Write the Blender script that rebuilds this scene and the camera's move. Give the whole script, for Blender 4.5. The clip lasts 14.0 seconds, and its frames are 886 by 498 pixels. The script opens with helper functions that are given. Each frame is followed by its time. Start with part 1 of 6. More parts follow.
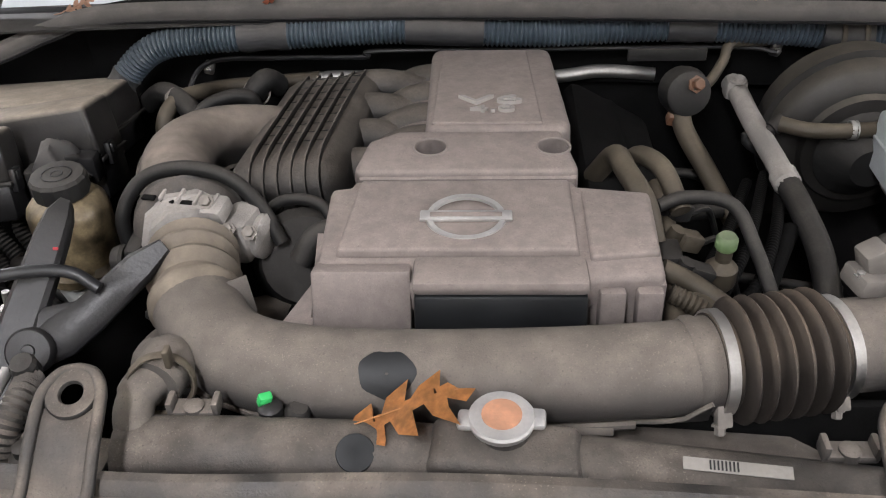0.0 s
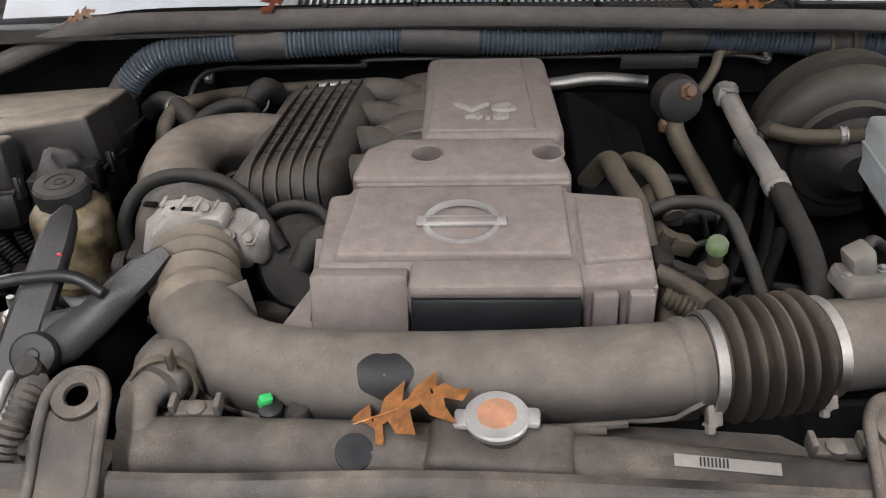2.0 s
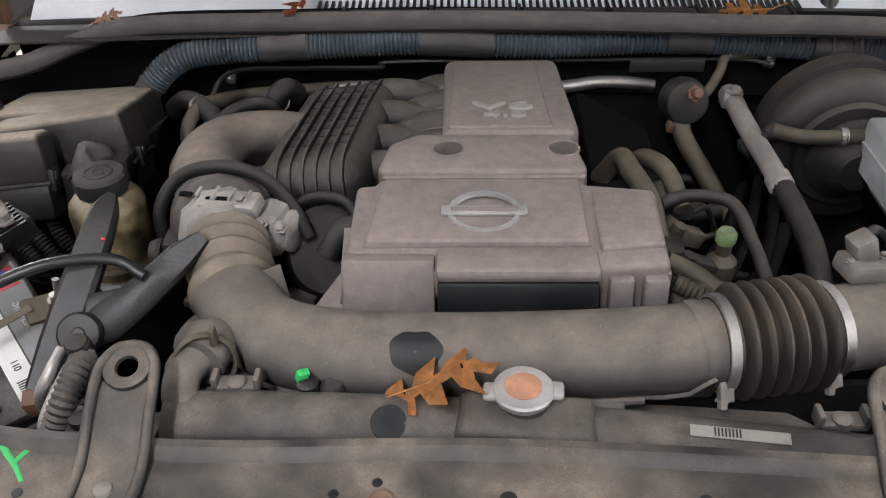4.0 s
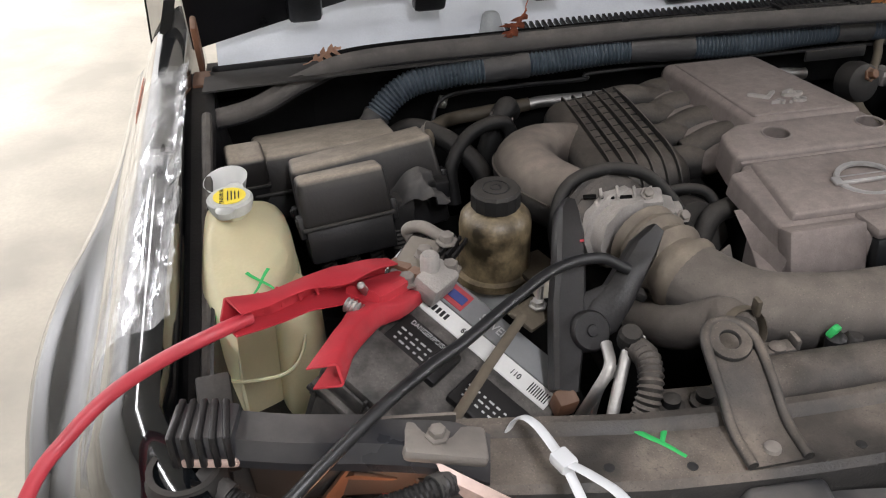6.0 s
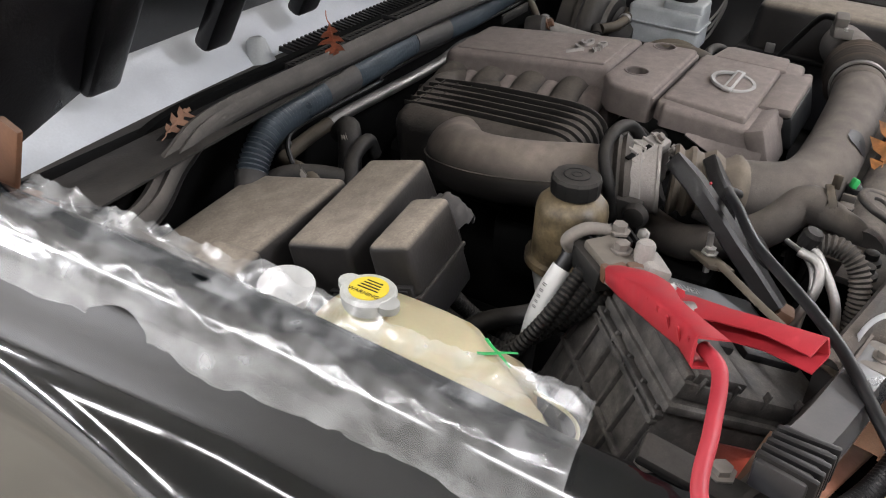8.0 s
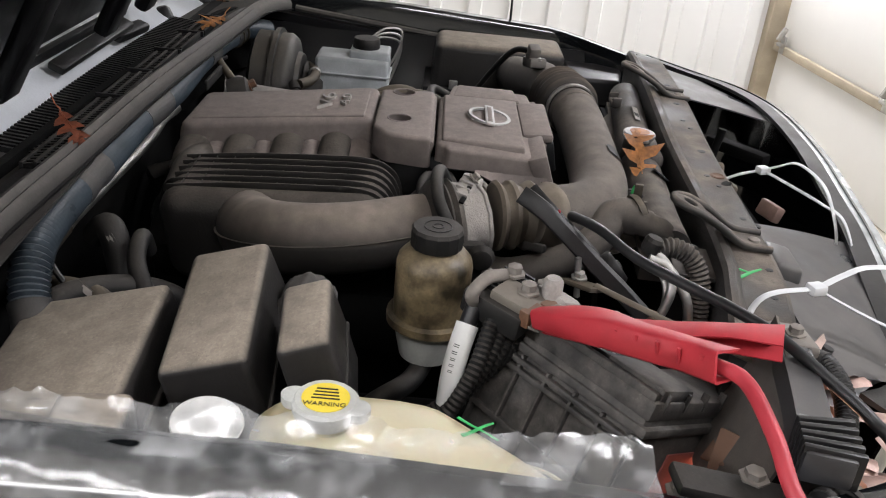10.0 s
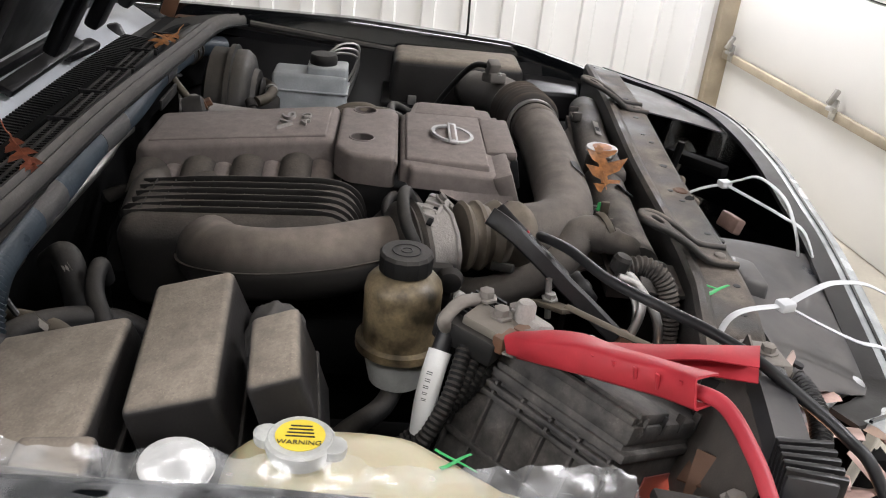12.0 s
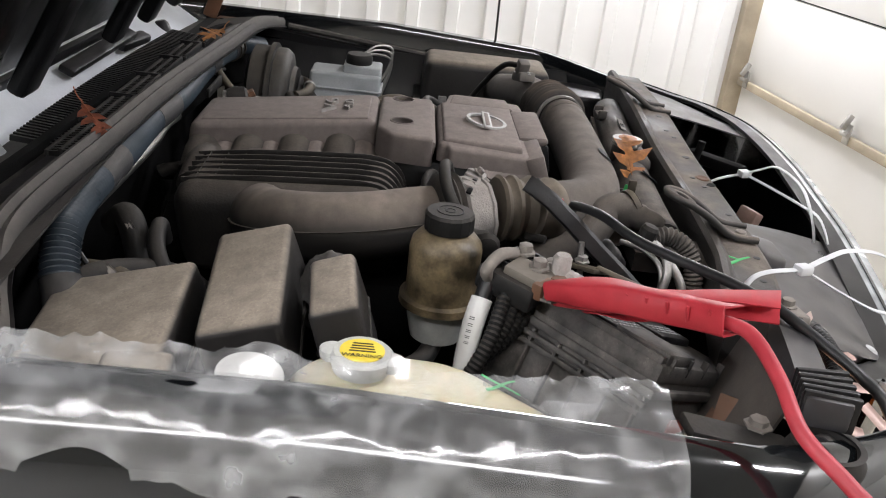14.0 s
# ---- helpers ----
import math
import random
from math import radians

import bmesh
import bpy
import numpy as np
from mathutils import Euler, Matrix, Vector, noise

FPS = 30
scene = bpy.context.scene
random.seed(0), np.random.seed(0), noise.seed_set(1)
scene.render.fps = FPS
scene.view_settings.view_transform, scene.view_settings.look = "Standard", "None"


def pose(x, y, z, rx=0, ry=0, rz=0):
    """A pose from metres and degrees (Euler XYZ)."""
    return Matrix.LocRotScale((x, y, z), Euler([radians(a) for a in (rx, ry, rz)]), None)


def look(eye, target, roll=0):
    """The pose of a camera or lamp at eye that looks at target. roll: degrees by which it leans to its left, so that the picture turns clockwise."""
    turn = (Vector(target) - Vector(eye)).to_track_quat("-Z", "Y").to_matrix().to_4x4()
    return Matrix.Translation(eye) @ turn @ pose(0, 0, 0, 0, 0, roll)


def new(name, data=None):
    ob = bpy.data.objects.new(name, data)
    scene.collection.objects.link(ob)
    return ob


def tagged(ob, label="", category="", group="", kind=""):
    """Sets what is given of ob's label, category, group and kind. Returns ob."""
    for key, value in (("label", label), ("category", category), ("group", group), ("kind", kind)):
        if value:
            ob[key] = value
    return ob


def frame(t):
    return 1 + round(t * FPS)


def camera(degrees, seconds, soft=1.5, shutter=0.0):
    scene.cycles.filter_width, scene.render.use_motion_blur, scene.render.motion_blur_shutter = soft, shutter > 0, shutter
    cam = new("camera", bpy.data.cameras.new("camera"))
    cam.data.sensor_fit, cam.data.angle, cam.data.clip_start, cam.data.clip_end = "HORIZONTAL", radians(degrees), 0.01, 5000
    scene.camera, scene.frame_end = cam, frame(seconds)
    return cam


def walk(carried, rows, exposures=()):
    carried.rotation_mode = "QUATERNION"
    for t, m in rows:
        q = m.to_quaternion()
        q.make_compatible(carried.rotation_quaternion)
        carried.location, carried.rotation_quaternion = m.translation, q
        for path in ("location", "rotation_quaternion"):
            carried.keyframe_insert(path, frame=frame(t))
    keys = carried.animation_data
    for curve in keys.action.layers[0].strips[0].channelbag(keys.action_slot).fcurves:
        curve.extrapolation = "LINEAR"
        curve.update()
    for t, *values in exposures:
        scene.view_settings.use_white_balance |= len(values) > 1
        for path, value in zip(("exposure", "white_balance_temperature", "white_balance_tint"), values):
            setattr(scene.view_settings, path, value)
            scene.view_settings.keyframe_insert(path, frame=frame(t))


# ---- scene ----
cam = camera(53.4, 14.0, soft=1.1)
PATH = [
    (0, (0.017, -0.038, 1.675), (-0.073, 1.547, 0.458), -2.1),
    (0.5, (0.018, -0.04, 1.672), (-0.065, 1.551, 0.464), -1.8),
    (1, (0.021, -0.046, 1.676), (-0.061, 1.542, 0.463), -1.9),
    (1.5, (0.02, -0.052, 1.681), (-0.067, 1.528, 0.457), -2.2),
    (2, (0.019, -0.055, 1.683), (-0.065, 1.541, 0.481), -2.2),
    (4.3, (-0.025, -0.136, 1.696), (-0.098, 1.475, 0.513), -1.6),
    (4.5, (-0.07, -0.16, 1.698), (-0.142, 1.448, 0.51), -1.8),
    (5, (-0.222, -0.209, 1.69), (-0.277, 1.394, 0.495), -1.8),
    (5.5, (-0.457, -0.167, 1.681), (-0.472, 1.46, 0.518), -4.2),
    (6, (-0.7, -0.129, 1.703), (-0.385, 1.495, 0.578), -1.4),
    (6.5, (-0.949, -0.111, 1.701), (-0.175, 1.366, 0.595), 0.5),
    (7, (-1.141, -0.003, 1.688), (-0.135, 1.337, 0.596), 1.7),
    (7.2, (-1.202, 0.1, 1.679), (-0.107, 1.364, 0.583), 1.9),
    (9.3, (-1.476, 0.765, 1.609), (0.296, 0.824, 0.683), 5.4),
    (9.5, (-1.433, 0.785, 1.603), (0.349, 0.81, 0.695), 5.6),
    (10, (-1.386, 0.796, 1.591), (0.404, 0.74, 0.7), 6.0),
    (10.5, (-1.379, 0.799, 1.596), (0.416, 0.673, 0.724), 6.4),
    (11, (-1.37, 0.805, 1.6), (0.427, 0.662, 0.732), 6.3),
    (11.5, (-1.366, 0.812, 1.599), (0.431, 0.662, 0.732), 6.2),
    (12, (-1.364, 0.813, 1.599), (0.433, 0.657, 0.734), 6.2),
    (12.5, (-1.365, 0.813, 1.6), (0.431, 0.65, 0.735), 6.2),
    (13, (-1.373, 0.819, 1.601), (0.437, 0.653, 0.768), 6.1),
    (13.5, (-1.403, 0.832, 1.591), (0.413, 0.665, 0.77), 6.0),
    (14, (-1.467, 0.85, 1.55), (0.36, 0.721, 0.745), 7.2),
]
EXPOSURES = [(0, -0.18), (1.2, -0.1), (2.2, -0.24), (4.3, -0.45), (5, -0.5), (5.5, -0.4), (6, -0.68), (6.5, -0.85), (7.0, -0.5), (7.2, -0.5), (9.3, -0.68), (11, -0.62), (14, -0.62)]
walk(cam, [(t, look(eye, target, roll)) for t, eye, target, roll in PATH], EXPOSURES)

# ---- world and light ----
world = bpy.data.worlds.new("world")
scene.world = world
world.use_nodes = True
world.node_tree.nodes["Background"].inputs["Color"].default_value = (0.9, 0.95, 1.0, 1)
world.node_tree.nodes["Background"].inputs["Strength"].default_value = 0.05
# Unseen fixtures: fender streaks suggest the x=-2.2 row; the rest are added for brightness.
LAMPS = [(-3.5, 5.2, 2.84, 390), (-2.2, 3.3, 2.84, 20), (-2.2, 1.9, 2.84, 14), (-2.2, 0.5, 2.84, 22), (3.35, -0.5, 2.84, 115), (-0.4, -1.05, 2.84, 68), (2.9, 3.9, 2.84, 45)]


# ---- materials ----
def mat(name, col, rough=0.6, metal=0.0, dust=0.0, dust_col=(0.26, 0.23, 0.2), big=14.0, fine=260.0, bump=0.15, var=0.25, settle=(0.0, 0.8, 0.06), patch=(0.72, 1.1), speck=0.3, tone=(0.8, 1.12), **extra):
    m = bpy.data.materials.new(name)
    m.use_nodes = True
    nt = m.node_tree
    b = nt.nodes["Principled BSDF"]
    geo = nt.nodes.new("ShaderNodeNewGeometry")

    def noise_tex(scale, detail):
        n = nt.nodes.new("ShaderNodeTexNoise")
        n.inputs["Scale"].default_value, n.inputs["Detail"].default_value = scale, detail
        nt.links.new(geo.outputs["Position"], n.inputs["Vector"])
        return n.outputs["Fac"]

    def ramp(src, lo, hi, a, c):
        r = nt.nodes.new("ShaderNodeMapRange")
        for key, v in zip(("From Min", "From Max", "To Min", "To Max"), (lo, hi, a, c)):
            r.inputs[key].default_value = v
        nt.links.new(src, r.inputs["Value"])
        return r.outputs["Result"]

    def mixed(fac, a, c):
        x = nt.nodes.new("ShaderNodeMix")
        x.data_type = "RGBA"
        nt.links.new(fac, x.inputs["Factor"])
        for key, v in (("A", a), ("B", c)):
            sock = [s for s in x.inputs if s.name == key and s.type == "RGBA"][0]
            if isinstance(v, tuple):
                sock.default_value = (*v, 1)
            else:
                nt.links.new(v, sock)
        return [s for s in x.outputs if s.type == "RGBA"][0]

    def times(a, c):
        x = nt.nodes.new("ShaderNodeMath")
        x.operation, x.use_clamp = "MULTIPLY", True
        nt.links.new(a, x.inputs[0])
        if isinstance(c, float):
            x.inputs[1].default_value = c
        else:
            nt.links.new(c, x.inputs[1])
        return x.outputs[0]

    stain, grain = noise_tex(big, 5.0), noise_tex(fine, 3.0)
    lo = tuple(max(0.0, c * (1 - var)) for c in col)
    hi = tuple(min(1.0, c * (1 + var)) for c in col)
    colour = mixed(ramp(stain, 0.35, 0.65, 0.0, 1.0), lo, hi)
    colour = mixed(ramp(grain, 0.3, 0.7, 0.0, 0.35), colour, lo)
    rough_out = ramp(stain, 0.3, 0.7, max(0.03, rough - 0.08), min(1.0, rough + 0.08))
    if dust > 0:
        sep = nt.nodes.new("ShaderNodeSeparateXYZ")
        nt.links.new(geo.outputs["Normal"], sep.inputs[0])
        up = ramp(sep.outputs["Z"], settle[0], settle[1], settle[2], 1.0)
        cover = times(times(up, ramp(stain, 0.32, 0.68, patch[0], patch[1])), ramp(grain, 0.25, 0.75, dust * 0.85, dust * 1.1))
        dust_tone = mixed(ramp(noise_tex(big * 3.1, 6.0), 0.35, 0.7, 0.0, 1.0), tuple(c * tone[0] for c in dust_col), tuple(c * tone[1] for c in dust_col))
        flecks = times(ramp(noise_tex(520.0, 3.0), 0.6, 0.72, 0.0, speck * 0.4), ramp(stain, 0.35, 0.65, 0.3, 1.0))
        smudge = ramp(noise_tex(big * 9.0, 4.0), 0.42, 0.66, 0.0, speck * 0.3)
        dust_tone = mixed(smudge, dust_tone, tuple(c * 0.62 for c in dust_col))
        dust_tone = mixed(flecks, dust_tone, tuple(min(1.0, c * 1.9) for c in dust_col))
        pits = ramp(noise_tex(400.0, 3.0), 0.6, 0.72, 0.0, speck * 0.55)
        dust_tone = mixed(pits, dust_tone, tuple(c * 0.45 for c in dust_col))
        colour = mixed(cover, colour, dust_tone)
        mx = nt.nodes.new("ShaderNodeMix")
        nt.links.new(cover, mx.inputs[0])
        nt.links.new(rough_out, mx.inputs[2])
        mx.inputs[3].default_value = 0.95
        rough_out = mx.outputs[0]
        if metal > 0:
            inv = ramp(cover, 0.0, 1.0, metal, 0.0)
            nt.links.new(inv, b.inputs["Metallic"])
    nt.links.new(colour, b.inputs["Base Color"])
    nt.links.new(rough_out, b.inputs["Roughness"])
    if metal > 0 and dust <= 0:
        b.inputs["Metallic"].default_value = metal
    if bump > 0:
        bp = nt.nodes.new("ShaderNodeBump")
        bp.inputs["Strength"].default_value, bp.inputs["Distance"].default_value = bump, 0.002
        nt.links.new(grain, bp.inputs["Height"])
        nt.links.new(bp.outputs[0], b.inputs["Normal"])
    for key, v in extra.items():
        b.inputs[key.replace("_", " ")].default_value = v
    return m


COVER = mat("dusty_grey_plastic", (0.07, 0.063, 0.06), 0.6, dust=0.85, dust_col=(0.295, 0.245, 0.22), settle=(-0.35, 0.85, 0.2), patch=(0.86, 1.06), big=22, tone=(0.86, 1.08), speck=0.75, bump=0.18, fine=700)
# Letters share the cover's colour; the paler tone paints in their lit edges.
RELIEF = mat("lightened_grey_relief", (0.3, 0.28, 0.26), 0.5, dust=0.3, dust_col=(0.36, 0.33, 0.3))
TUBE = mat("dusty_duct_plastic", (0.045, 0.042, 0.04), 0.6, dust=0.75, dust_col=(0.215, 0.182, 0.152), settle=(-0.1, 0.9, 0.08), patch=(0.78, 1.08), big=9, tone=(0.72, 1.16), speck=0.95, bump=0.2, fine=700)
SLEEVE = mat("dusty_tan_sleeve", (0.05, 0.042, 0.032), 0.5, dust=0.75, dust_col=(0.26, 0.215, 0.165), settle=(-0.2, 0.9, 0.15), bump=0.1)
BEND = mat("dusty_bend_plastic", (0.014, 0.013, 0.012), 0.6, dust=0.9, dust_col=(0.26, 0.215, 0.178), settle=(0.1, 0.99, 0.02), patch=(0.7, 1.1), big=14, bump=0.1, fine=700)
PLENUM = mat("grimy_manifold_plastic", (0.012, 0.0115, 0.011), 0.55, dust=0.6, dust_col=(0.19, 0.16, 0.132), settle=(0.2, 0.98, 0.06), speck=0.9, bump=0.3)
WIPED = mat("wiped_black_plastic", (0.01, 0.011, 0.012), 0.5, bump=0.0, Specular_IOR_Level=0.3)
BLACK = mat("black_plastic", (0.009, 0.009, 0.01), 0.42, dust=0.05, Specular_IOR_Level=0.35)
DUSTBLACK = mat("dusty_black_plastic", (0.012, 0.012, 0.012), 0.6, dust=0.17, Specular_IOR_Level=0.25, speck=0.5)
RUBBER = mat("black_rubber", (0.009, 0.009, 0.009), 0.6, dust=0.2, settle=(0.3, 1.0, 0.02), Specular_IOR_Level=0.25, speck=0.5)
# Near-black: deep bay shade is put into this colour, beyond the metal's own.
DARK = mat("shade_dark_metal", (0.004, 0.004, 0.004), 0.8, dust=0.03, dust_col=(0.08, 0.07, 0.06), Specular_IOR_Level=0.1)
BOXTOP = mat("dusty_box_plastic", (0.012, 0.012, 0.013), 0.4, dust=0.93, dust_col=(0.33, 0.28, 0.225), settle=(0.4, 0.97, 0.04), patch=(0.88, 1.05), tone=(0.82, 1.1), speck=0.7, Specular_IOR_Level=0.35)
SUPPORT = mat("dusty_painted_steel", (0.02, 0.019, 0.018), 0.5, dust=0.82, dust_col=(0.19, 0.157, 0.128), big=8, settle=(0.3, 0.98, 0.03), patch=(0.0, 1.3), tone=(0.5, 1.35), speck=1.2, fine=420, bump=0.3)
TANK = mat("dusty_tank_plastic", (0.022, 0.021, 0.02), 0.5, dust=0.8, dust_col=(0.155, 0.13, 0.108), settle=(-0.1, 0.95, 0.06), patch=(0.3, 1.3), big=9, tone=(0.55, 1.4), speck=1.2, bump=0.3, fine=520)
GUIDE = mat("scuffed_black_panel", (0.028, 0.029, 0.033), 0.34, dust=0.4, dust_col=(0.2, 0.18, 0.16), big=9, patch=(0.0, 1.4), bump=0.04)
ALU = mat("cast_aluminium", (0.42, 0.4, 0.38), 0.5, 0.6, dust=0.75, dust_col=(0.34, 0.305, 0.27), fine=420, bump=0.5, settle=(-0.4, 0.9, 0.3), patch=(0.5, 1.1), speck=0.8)
STEEL = mat("zinc_steel", (0.5, 0.49, 0.47), 0.42, 1.0, dust=0.3)
OLDSTEEL = mat("dusty_old_steel", (0.3, 0.28, 0.26), 0.5, 0.8, dust=0.7, dust_col=(0.22, 0.19, 0.16), settle=(-0.5, 0.8, 0.3))
CHROME = mat("worn_chrome", (0.55, 0.54, 0.53), 0.38, 0.8, dust=0.4, dust_col=(0.36, 0.34, 0.32))
RUST = mat("rusty_steel", (0.16, 0.075, 0.04), 0.8, 0.2, dust=0.3)
PAINT = mat("black_car_paint", (0.006, 0.007, 0.008), 0.09, bump=0.0, Coat_Weight=0.6, Coat_Roughness=0.04)
PAINT_MATT = mat("black_bay_paint", (0.006, 0.006, 0.007), 0.35, dust=0.05, Specular_IOR_Level=0.3)
RED = mat("red_vinyl", (0.44, 0.03, 0.042), 0.5, big=30, var=0.12, bump=0.05)
REDCABLE = mat("red_cable_rubber", (0.42, 0.035, 0.05), 0.5, big=30, var=0.1, bump=0.04)
BLACKCABLE = mat("black_cable_rubber", (0.014, 0.014, 0.015), 0.42, bump=0.04)
YELLOWED = mat("yellowed_translucent_plastic", (0.56, 0.5, 0.32), 0.45, big=9, var=0.12, bump=0.05, Subsurface_Weight=0.15)
AMBERED = mat("oily_reservoir_plastic", (0.15, 0.115, 0.066), 0.35, big=26, var=0.85, dust=0.2, dust_col=(0.1, 0.085, 0.07))
MILKY = mat("milky_plastic", (0.55, 0.56, 0.53), 0.4, dust=0.15)
FLUID = mat("blue_grey_reservoir_plastic", (0.42, 0.45, 0.46), 0.4, dust=0.3)
WHITE = mat("white_plastic", (0.62, 0.62, 0.6), 0.45, var=0.06, bump=0.05)
NYLON = mat("white_nylon", (0.62, 0.63, 0.64), 0.4, var=0.04, bump=0.0)
YELLOW = mat("yellow_label", (0.85, 0.66, 0.06), 0.5, var=0.06)
ORANGE_LABEL = mat("worn_orange_label", (0.52, 0.24, 0.13), 0.7, big=60, var=0.3, dust=0.2)
LABEL = mat("white_label", (0.75, 0.75, 0.73), 0.5, var=0.06, dust=0.08)
GREYLABEL = mat("grey_label", (0.2, 0.21, 0.22), 0.5, var=0.1, dust=0.2)
# Print black, also used for the shade inside small holes.
INK_AND_HOLES = mat("black_ink_and_hole_shade", (0.015, 0.015, 0.015), 0.6)
WHITEINK = mat("pale_ink", (0.5, 0.5, 0.5), 0.6)
GREEN = mat("green_paint_marker", (0.03, 0.4, 0.1), 0.5, var=0.1)
LEAF = mat("dry_oak_leaf", (0.5, 0.215, 0.07), 0.6, big=80, var=0.35, bump=0.3)
LEAFRED = mat("red_oak_leaf", (0.3, 0.085, 0.04), 0.6, big=80, var=0.35, bump=0.3)
HOSE = mat("blue_grey_conduit", (0.05, 0.066, 0.082), 0.32, dust=0.3, dust_col=(0.22, 0.23, 0.24), settle=(0.3, 1.0, 0.0))
TAPE = mat("black_cloth_tape", (0.02, 0.021, 0.023), 0.7, dust=0.25)
SEAL = mat("weathered_rubber_seal", (0.02, 0.019, 0.018), 0.7, dust=0.6, dust_col=(0.19, 0.17, 0.15))
TANPIPE = mat("dusty_coolant_pipe", (0.042, 0.034, 0.023), 0.6, settle=(0.1, 0.95, 0.04), dust=0.5, dust_col=(0.185, 0.15, 0.108))
CONCRETE = mat("stained_concrete", (0.5, 0.46, 0.38), 0.8, big=2.2, fine=60, var=0.2, bump=0.25)
WALLMETAL = mat("white_wall_steel", (0.8, 0.8, 0.79), 0.45, big=1.5, var=0.05, bump=0.02)
DOORWHITE = mat("white_door_steel", (0.8, 0.79, 0.76), 0.5, big=1.2, var=0.04, bump=0.02)
WOODTRIM = mat("weathered_wood_trim", (0.4, 0.34, 0.25), 0.75, big=6, var=0.2)
CEIL = mat("dull_ceiling_board", (0.42, 0.41, 0.4), 0.8, big=1.0, var=0.04)
# The bright reflection on the glass is put into this pale opaque colour.
PALE_GLASS = mat("pale_reflection_windscreen", (0.66, 0.69, 0.73), 0.3, big=8, var=0.12, dust=0.2, dust_col=(0.55, 0.57, 0.6))
FLAP = mat("pale_torn_metal", (0.5, 0.37, 0.32), 0.4, 0.2, big=30, var=0.15)
PINK = mat("copper_toned_housing", (0.4, 0.27, 0.23), 0.45, 0.2, big=25, var=0.25)
AMBERLENS = mat("amber_lens", (0.85, 0.22, 0.02), 0.2, Emission_Color=(1, 0.25, 0.03, 1), Emission_Strength=0.7)
LENS = mat("clear_lamp_lens", (0.75, 0.76, 0.78), 0.15, var=0.1)
EDGE = mat("film_wrapped_trim", (0.42, 0.44, 0.44), 0.22, big=12, var=0.35, bump=0.05)
CHALK = mat("pink_marker", (0.6, 0.25, 0.18), 0.7)
TUBELIGHT = bpy.data.materials.new("lit_tube")
TUBELIGHT.use_nodes = True
TUBELIGHT.node_tree.nodes["Principled BSDF"].inputs["Emission Color"].default_value = (1, 0.97, 0.92, 1)
TUBELIGHT.node_tree.nodes["Principled BSDF"].inputs["Emission Strength"].default_value = 45.0
FILM = bpy.data.materials.new("clear_plastic_film")
FILM.use_nodes = True
_n = FILM.node_tree
_p = _n.nodes["Principled BSDF"]
_p.inputs["Base Color"].default_value = (0.9, 0.92, 0.93, 1)
_p.inputs["Roughness"].default_value = 0.14
_tr = _n.nodes.new("ShaderNodeBsdfTransparent")
_mx = _n.nodes.new("ShaderNodeMixShader")
_g = _n.nodes.new("ShaderNodeNewGeometry")
_nz = _n.nodes.new("ShaderNodeTexNoise")
_nz.inputs["Scale"].default_value, _nz.inputs["Detail"].default_value = 30, 4
_rg = _n.nodes.new("ShaderNodeMapRange")
_rg.inputs["From Min"].default_value, _rg.inputs["From Max"].default_value = 0.45, 0.75
_rg.inputs["To Min"].default_value, _rg.inputs["To Max"].default_value = 0.08, 0.38
_n.links.new(_g.outputs["Position"], _nz.inputs["Vector"])
_n.links.new(_nz.outputs["Fac"], _rg.inputs["Value"])
_n.links.new(_rg.outputs["Result"], _mx.inputs[0])
_n.links.new(_tr.outputs[0], _mx.inputs[1])
_n.links.new(_p.outputs[0], _mx.inputs[2])
_gl = _n.nodes.new("ShaderNodeBsdfGlossy")
_gl.inputs["Roughness"].default_value = 0.2
_gl.inputs["Color"].default_value = (1, 1, 1, 1)
_m2 = _n.nodes.new("ShaderNodeMixShader")
_m2.inputs[0].default_value = 0.09
_n.links.new(_mx.outputs[0], _m2.inputs[1])
_n.links.new(_gl.outputs[0], _m2.inputs[2])
_n.links.new(_m2.outputs[0], _n.nodes["Material Output"].inputs["Surface"])

# ---- building helpers ----
HOME = {}


def thing(name, at, label, category, group="", kind=""):
    ob = new(name)
    ob.empty_display_size = 0.05
    ob.location = at
    HOME[ob.name] = Vector(at)
    return tagged(ob, label, category, group, kind)


def finish(bm, name, material, angle=40):
    bmesh.ops.recalc_face_normals(bm, faces=bm.faces)
    me = bpy.data.meshes.new(name)
    bm.to_mesh(me)
    bm.free()
    me.materials.append(material)
    me.polygons.foreach_set("use_smooth", [True] * len(me.polygons))
    me.set_sharp_from_angle(angle=radians(angle))
    return me


def part(name, bm, material, parent, label="", angle=40):
    origin = HOME[parent.name]
    bmesh.ops.translate(bm, verts=bm.verts, vec=-origin)
    ob = new(name, finish(bm, name, material, angle))
    ob.parent = parent
    HOME[ob.name] = origin
    return tagged(ob, label)


def solo(name, bm, material, label, category, group="", kind="", angle=40):
    lo = Vector((sum(v.co.x for v in bm.verts), sum(v.co.y for v in bm.verts), 0)) / max(1, len(bm.verts))
    lo.z = min(v.co.z for v in bm.verts)
    bmesh.ops.translate(bm, verts=bm.verts, vec=-lo)
    ob = new(name, finish(bm, name, material, angle))
    ob.location = lo
    HOME[ob.name] = lo
    return tagged(ob, label, category, group, kind)


